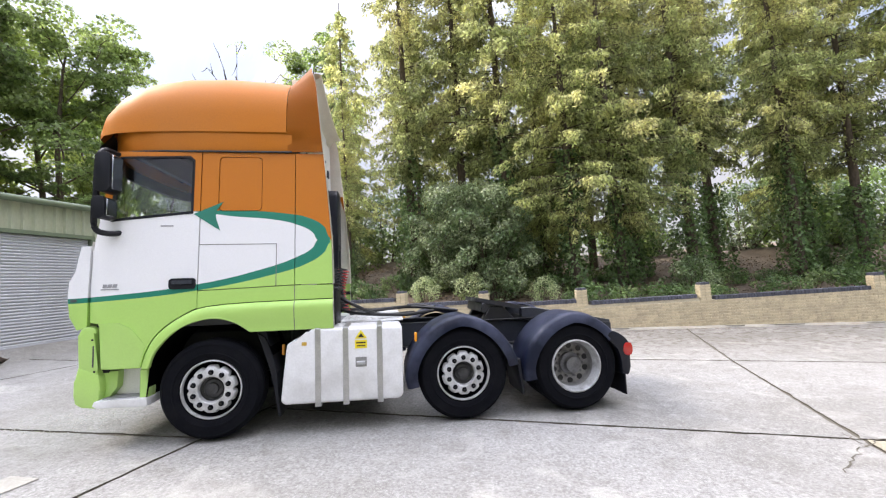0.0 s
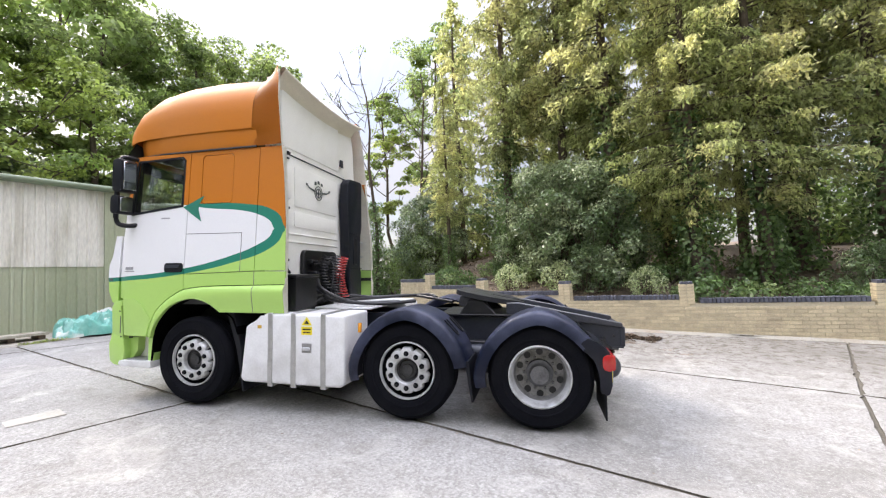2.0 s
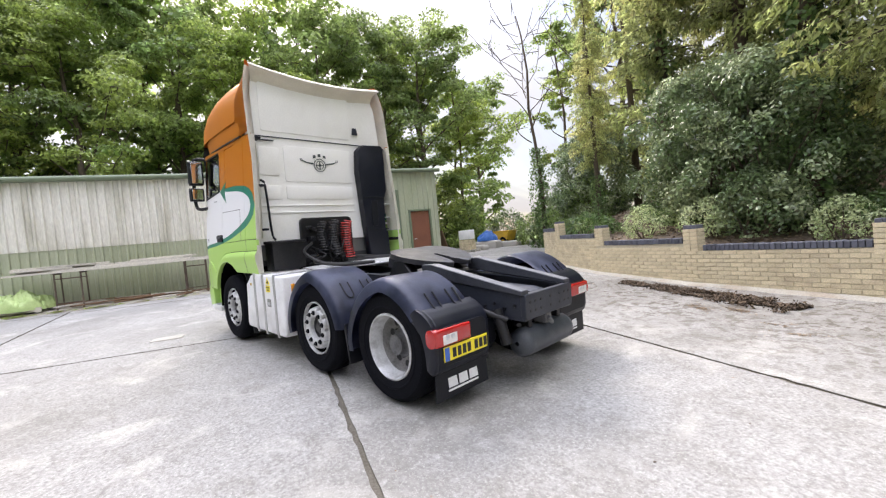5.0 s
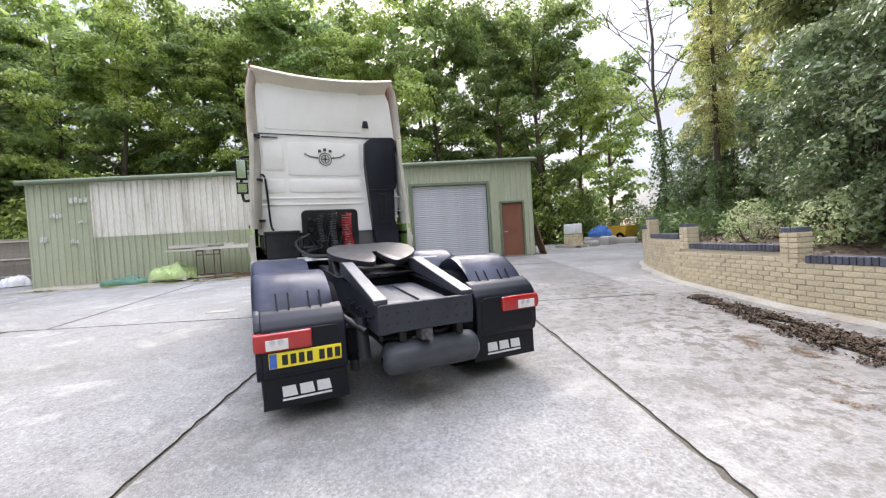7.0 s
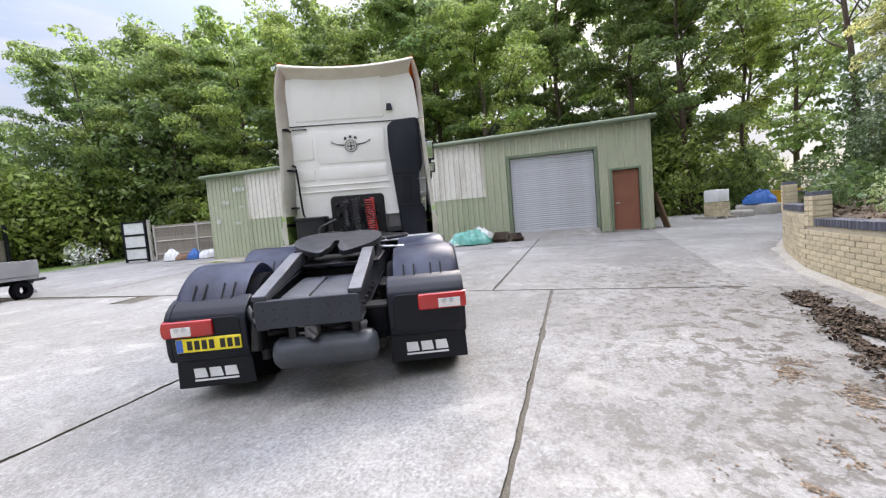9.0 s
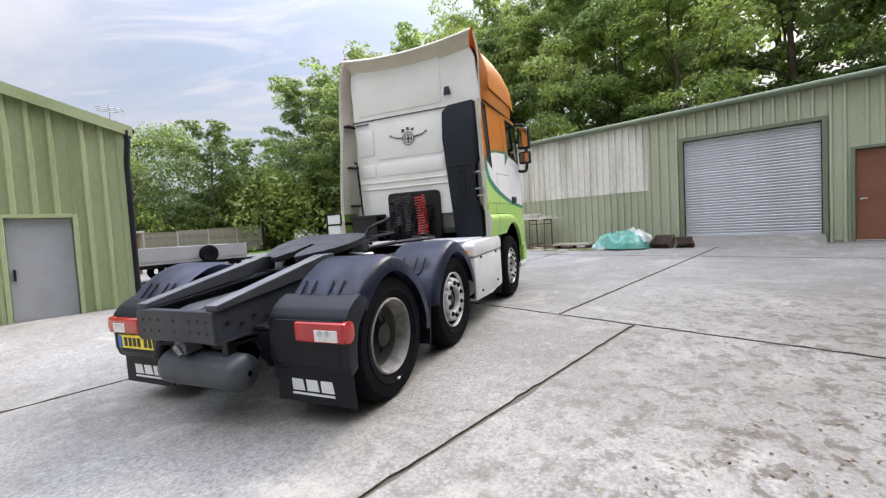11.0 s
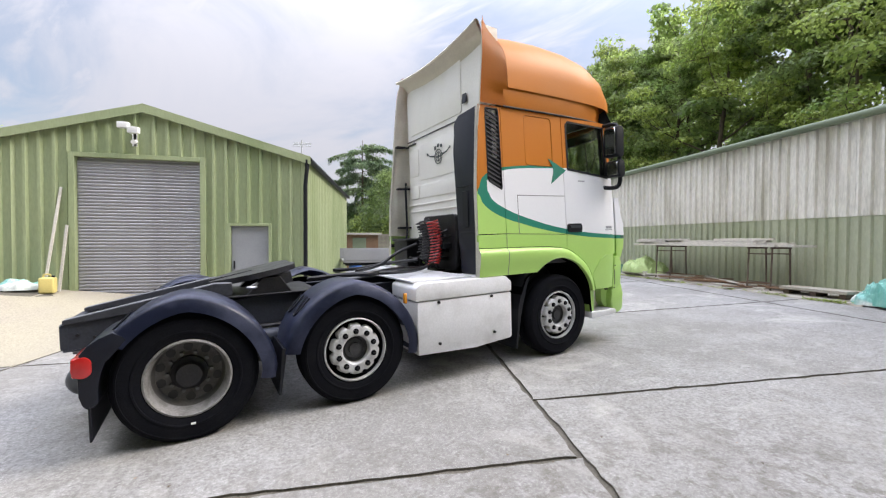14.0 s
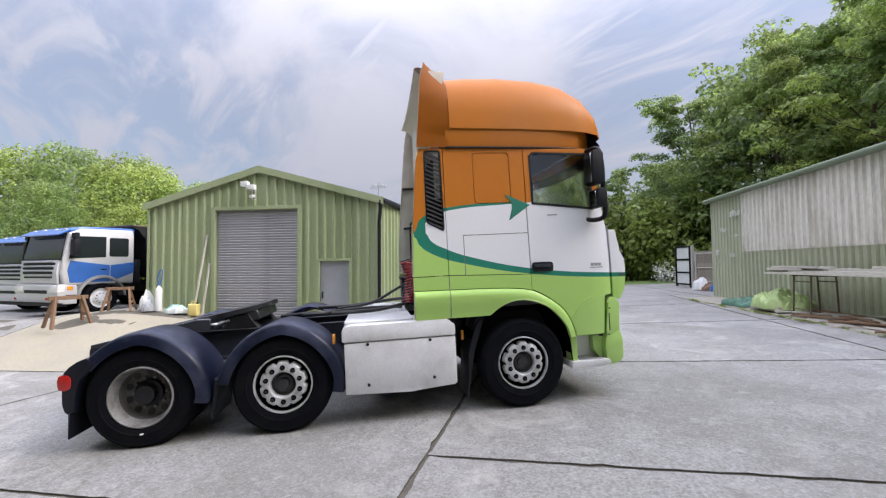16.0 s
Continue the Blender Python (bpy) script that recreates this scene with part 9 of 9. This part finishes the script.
bx_, bd = rgl.uniform(-17.0, 7.0, 16000), 0.15 + 7.5 * rgl.uniform(0, 1, 16000) ** 1.3
by = np.array([wall_y(a) for a in bx_]) - 0.15 - bd
bz = np.array([land_z(a, b) for a, b in zip(bx_, by)]) + rgl.uniform(0.005, 0.05, 16000)
v, q = leaves(rgl, np.stack([bx_, by, bz], 1), 0.075, 0.6, 0.0, 0.6)
tagged(new("bank_litter", mesh_np("bank_litter", v, q, M_LITTER)), "brown leaf litter and twigs on the wooded bank", "leaves", kind="stuff")
low_ivy = thicket(49, 0.75, 0.5, M_IVY, 20, 60, 0.10, 0.24)
for i in range(34):
    x = -15.5 + i * 0.62 + rng.uniform(-0.2, 0.2)
    if i % 5 == 3:
        continue
    plant("ground_ivy", low_ivy, x, wall_y(x) - rng.uniform(0.7, 4.5), rng.uniform(0.5, 1.2), rng.uniform(0, 360), "low dark ivy creeping over the bank", "ivy on the bank", ("stem", "foliage"))


# ---- brick boundary wall, brick by brick ----
brick_wall = thing("wall_brick", pose(0, 0, 0), "low curved buff brick retaining wall with dark blue brick coping", "wall", kind="structure")
TOPS = ((-30.0, -6.2, 0.57), (-6.2, -2.97, 0.64), (-2.97, -0.4, 0.72), (-0.4, 2.2, 0.86), (2.2, 4.4, 1.05), (4.4, 30.0, 1.28))
PIERS = ((-10.6, 0.86), (-6.2, 0.90), (-2.97, 0.97), (-0.32, 1.06), (2.15, 1.20), (4.4, 1.42))


def wall_top(x):
    return next(t for a, b, t in TOPS if a <= x < b)


def brick_mesh(name, l, h, d, material, w=0.004):
    return finish(bm_of(box(-l / 2, l / 2, -d / 2, d / 2, -h / 2, h / 2, w)), name, material, 0)


stretcher = brick_mesh("brick", 0.215, 0.065, 0.06, M_BRICK)
cope = brick_mesh("coping_brick", 0.065, 0.105, 0.225, M_COPE, 0.006)
pts, dist = [], 0.0
for (x0, y0), (x1, y1) in zip(WALL, WALL[1:]):
    n = max(1, int(math.hypot(x1 - x0, y1 - y0) / 0.05))
    pts += [(x0 + (x1 - x0) * i / n, y0 + (y1 - y0) * i / n) for i in range(n)]
run = [0.0]
for (x0, y0), (x1, y1) in zip(pts, pts[1:]):
    run.append(run[-1] + math.hypot(x1 - x0, y1 - y0))


def along(s):
    i = min(max(int(np.searchsorted(run, s)) - 1, 0), len(pts) - 2)
    t = (s - run[i]) / (run[i + 1] - run[i])
    (x0, y0), (x1, y1) = pts[i], pts[i + 1]
    return x0 + (x1 - x0) * t, y0 + (y1 - y0) * t, math.degrees(math.atan2(y1 - y0, x1 - x0))


# mortar core
bm = bmesh.new()
s, prev = 0.0, None
while s < run[-1] - 0.1:
    x, y, a = along(s)
    x2, y2, _ = along(min(s + 0.4, run[-1] - 0.01))
    mid = wall_top((x + x2) / 2) - 0.105
    n = Vector((-(y2 - y), x2 - x, 0)).normalized()
    lo = -0.6
    c = [bm.verts.new(Vector((p, q, z)) + n * o) for z in (lo, mid) for p, q in ((x, y), (x2, y2)) for o in (-0.1, 0.095)]
    for f in ((0, 1, 3, 2), (4, 6, 7, 5), (0, 4, 5, 1), (2, 3, 7, 6), (0, 2, 6, 4), (1, 5, 7, 3)):
        bm.faces.new([c[i] for i in f])
    s += 0.4
part("mortar_core", bm, M_MORTAR, brick_wall, smooth=0)
near, rest = [], []
s_all, course = run[-1], 0
z = -0.55
while z < 1.2:
    s = 0.1 + (0.1125 if course % 2 else 0.0)
    while s < s_all - 0.2:
        x, y, a = along(s)
        g = land_z(x, y + 0.3)
        if g - 0.05 < z < wall_top(x) - 0.14:
            m = pose(x - 0.075 * math.sin(radians(a)), y + 0.075 * math.cos(radians(a)), z, rng.uniform(-0.4, 0.4), 0, a + rng.uniform(-0.5, 0.5))
            m = Matrix.Translation((-math.sin(radians(a)) * rng.uniform(-0.002, 0.003), math.cos(radians(a)) * rng.uniform(-0.002, 0.003), 0)) @ m
            (near if -1.6 < x < 2.6 and len(near) < 300 else rest).append(m)
        s += 0.225
    z += 0.075
    course += 1
for m in near:
    ob = new("brick", stretcher)
    ob.parent, ob.matrix_basis = brick_wall, m


def joined(name, me, ms, material, parent):
    v = np.empty(len(me.vertices) * 3, np.float32)
    me.vertices.foreach_get("co", v)
    v = v.reshape(-1, 3)
    faces = [tuple(p.vertices) for p in me.polygons]
    vs, fs = [], []
    for k, m in enumerate(ms):
        a = np.array(m)
        vs.append(v @ a[:3, :3].T + a[:3, 3])
        fs += [tuple(i + k * len(v) for i in f) for f in faces]
    out = bpy.data.meshes.new(name)
    out.from_pydata(np.concatenate(vs).tolist(), [], fs)
    out.materials.append(material)
    ob = new(name, out)
    ob.parent = parent
    return tagged(ob, kind="stuff")


joined("far_bricks", stretcher, rest, M_BRICK, brick_wall)
near, rest = [], []
s = 0.05
while s < s_all - 0.1:
    x, y, a = along(s)
    if all(abs(x - px) > 0.2 for px, _ in PIERS):
        m = pose(x, y, wall_top(x) - 0.052 + rng.uniform(-0.003, 0.003), rng.uniform(-1, 1), rng.uniform(-1, 1), a + rng.uniform(-1.5, 1.5))
        (near if -7.0 < x < 6.0 else rest).append(m)
    s += 0.076
for m in near[:200]:
    ob = new("coping_brick", cope)
    ob.parent, ob.matrix_basis = brick_wall, m
joined("far_coping", cope, rest + near[200:], M_COPE, brick_wall)
for px, pz in PIERS:
    i = min(range(len(pts)), key=lambda k: abs(pts[k][0] - px))
    x, y, a = along(run[i])
    pier = thing("wall_pier", pose(x, y, 0, 0, 0, a), "square buff brick pier in the boundary wall", "pier", "brick piers", "structure")
    part("core", bm_of(box(-0.125, 0.125, -0.115, 0.085, -0.5, pz - 0.03, 0)), M_MORTAR, pier, smooth=0)
    z = -0.5
    c = 0
    while z < pz - 0.03:
        if z > wall_top(x - 0.3) - 0.16:
            for u, v, turn in ((-0.0, 0.077, 0), (0.118, -0.03, 90), (-0.118, -0.03, 90)):
                for half in (-0.5, 0.5) if turn == 0 else (0.0,):
                    ob = new("brick", stretcher)
                    ob.parent = pier
                    ob.matrix_basis = pose(u + half * 0.149 if turn == 0 else u, v, z, 0, 0, turn) @ Matrix.Diagonal((0.64 if turn == 0 else 0.80, 1, 1, 1))
        z += 0.075
        c += 1
    for k in range(3):
        part("cap_brick", bm_of(box(-0.125 + k * 0.085, -0.047 + k * 0.085, -0.115, 0.105, pz - 0.035, pz + 0.045, 0.006)), M_COPE, pier)

# pale concrete haunching along the wall's foot
bm = bmesh.new()
rows, s = [], 0.2
while s < run[-1] - 0.3:
    x, y, a = along(s)
    n = Vector((-math.sin(radians(a)), math.cos(radians(a)), 0))
    w_ = 0.26 + 0.14 * noise.noise(Vector((x * 1.9, y, 0)))
    row = []
    for o, h in ((0.09, 0.05), (0.16, 0.045), (w_ - 0.05, 0.022), (w_, -0.02)):
        q = Vector((x, y, 0)) + n * o
        row.append((q.x, q.y, yard_z(q.x, q.y) + h))
    rows.append(row)
    s += 0.25
sheet(rows)(bm)
part("haunching", bm, M_HAUNCH, brick_wall, "pale mortar haunching at the wall's foot", 60)
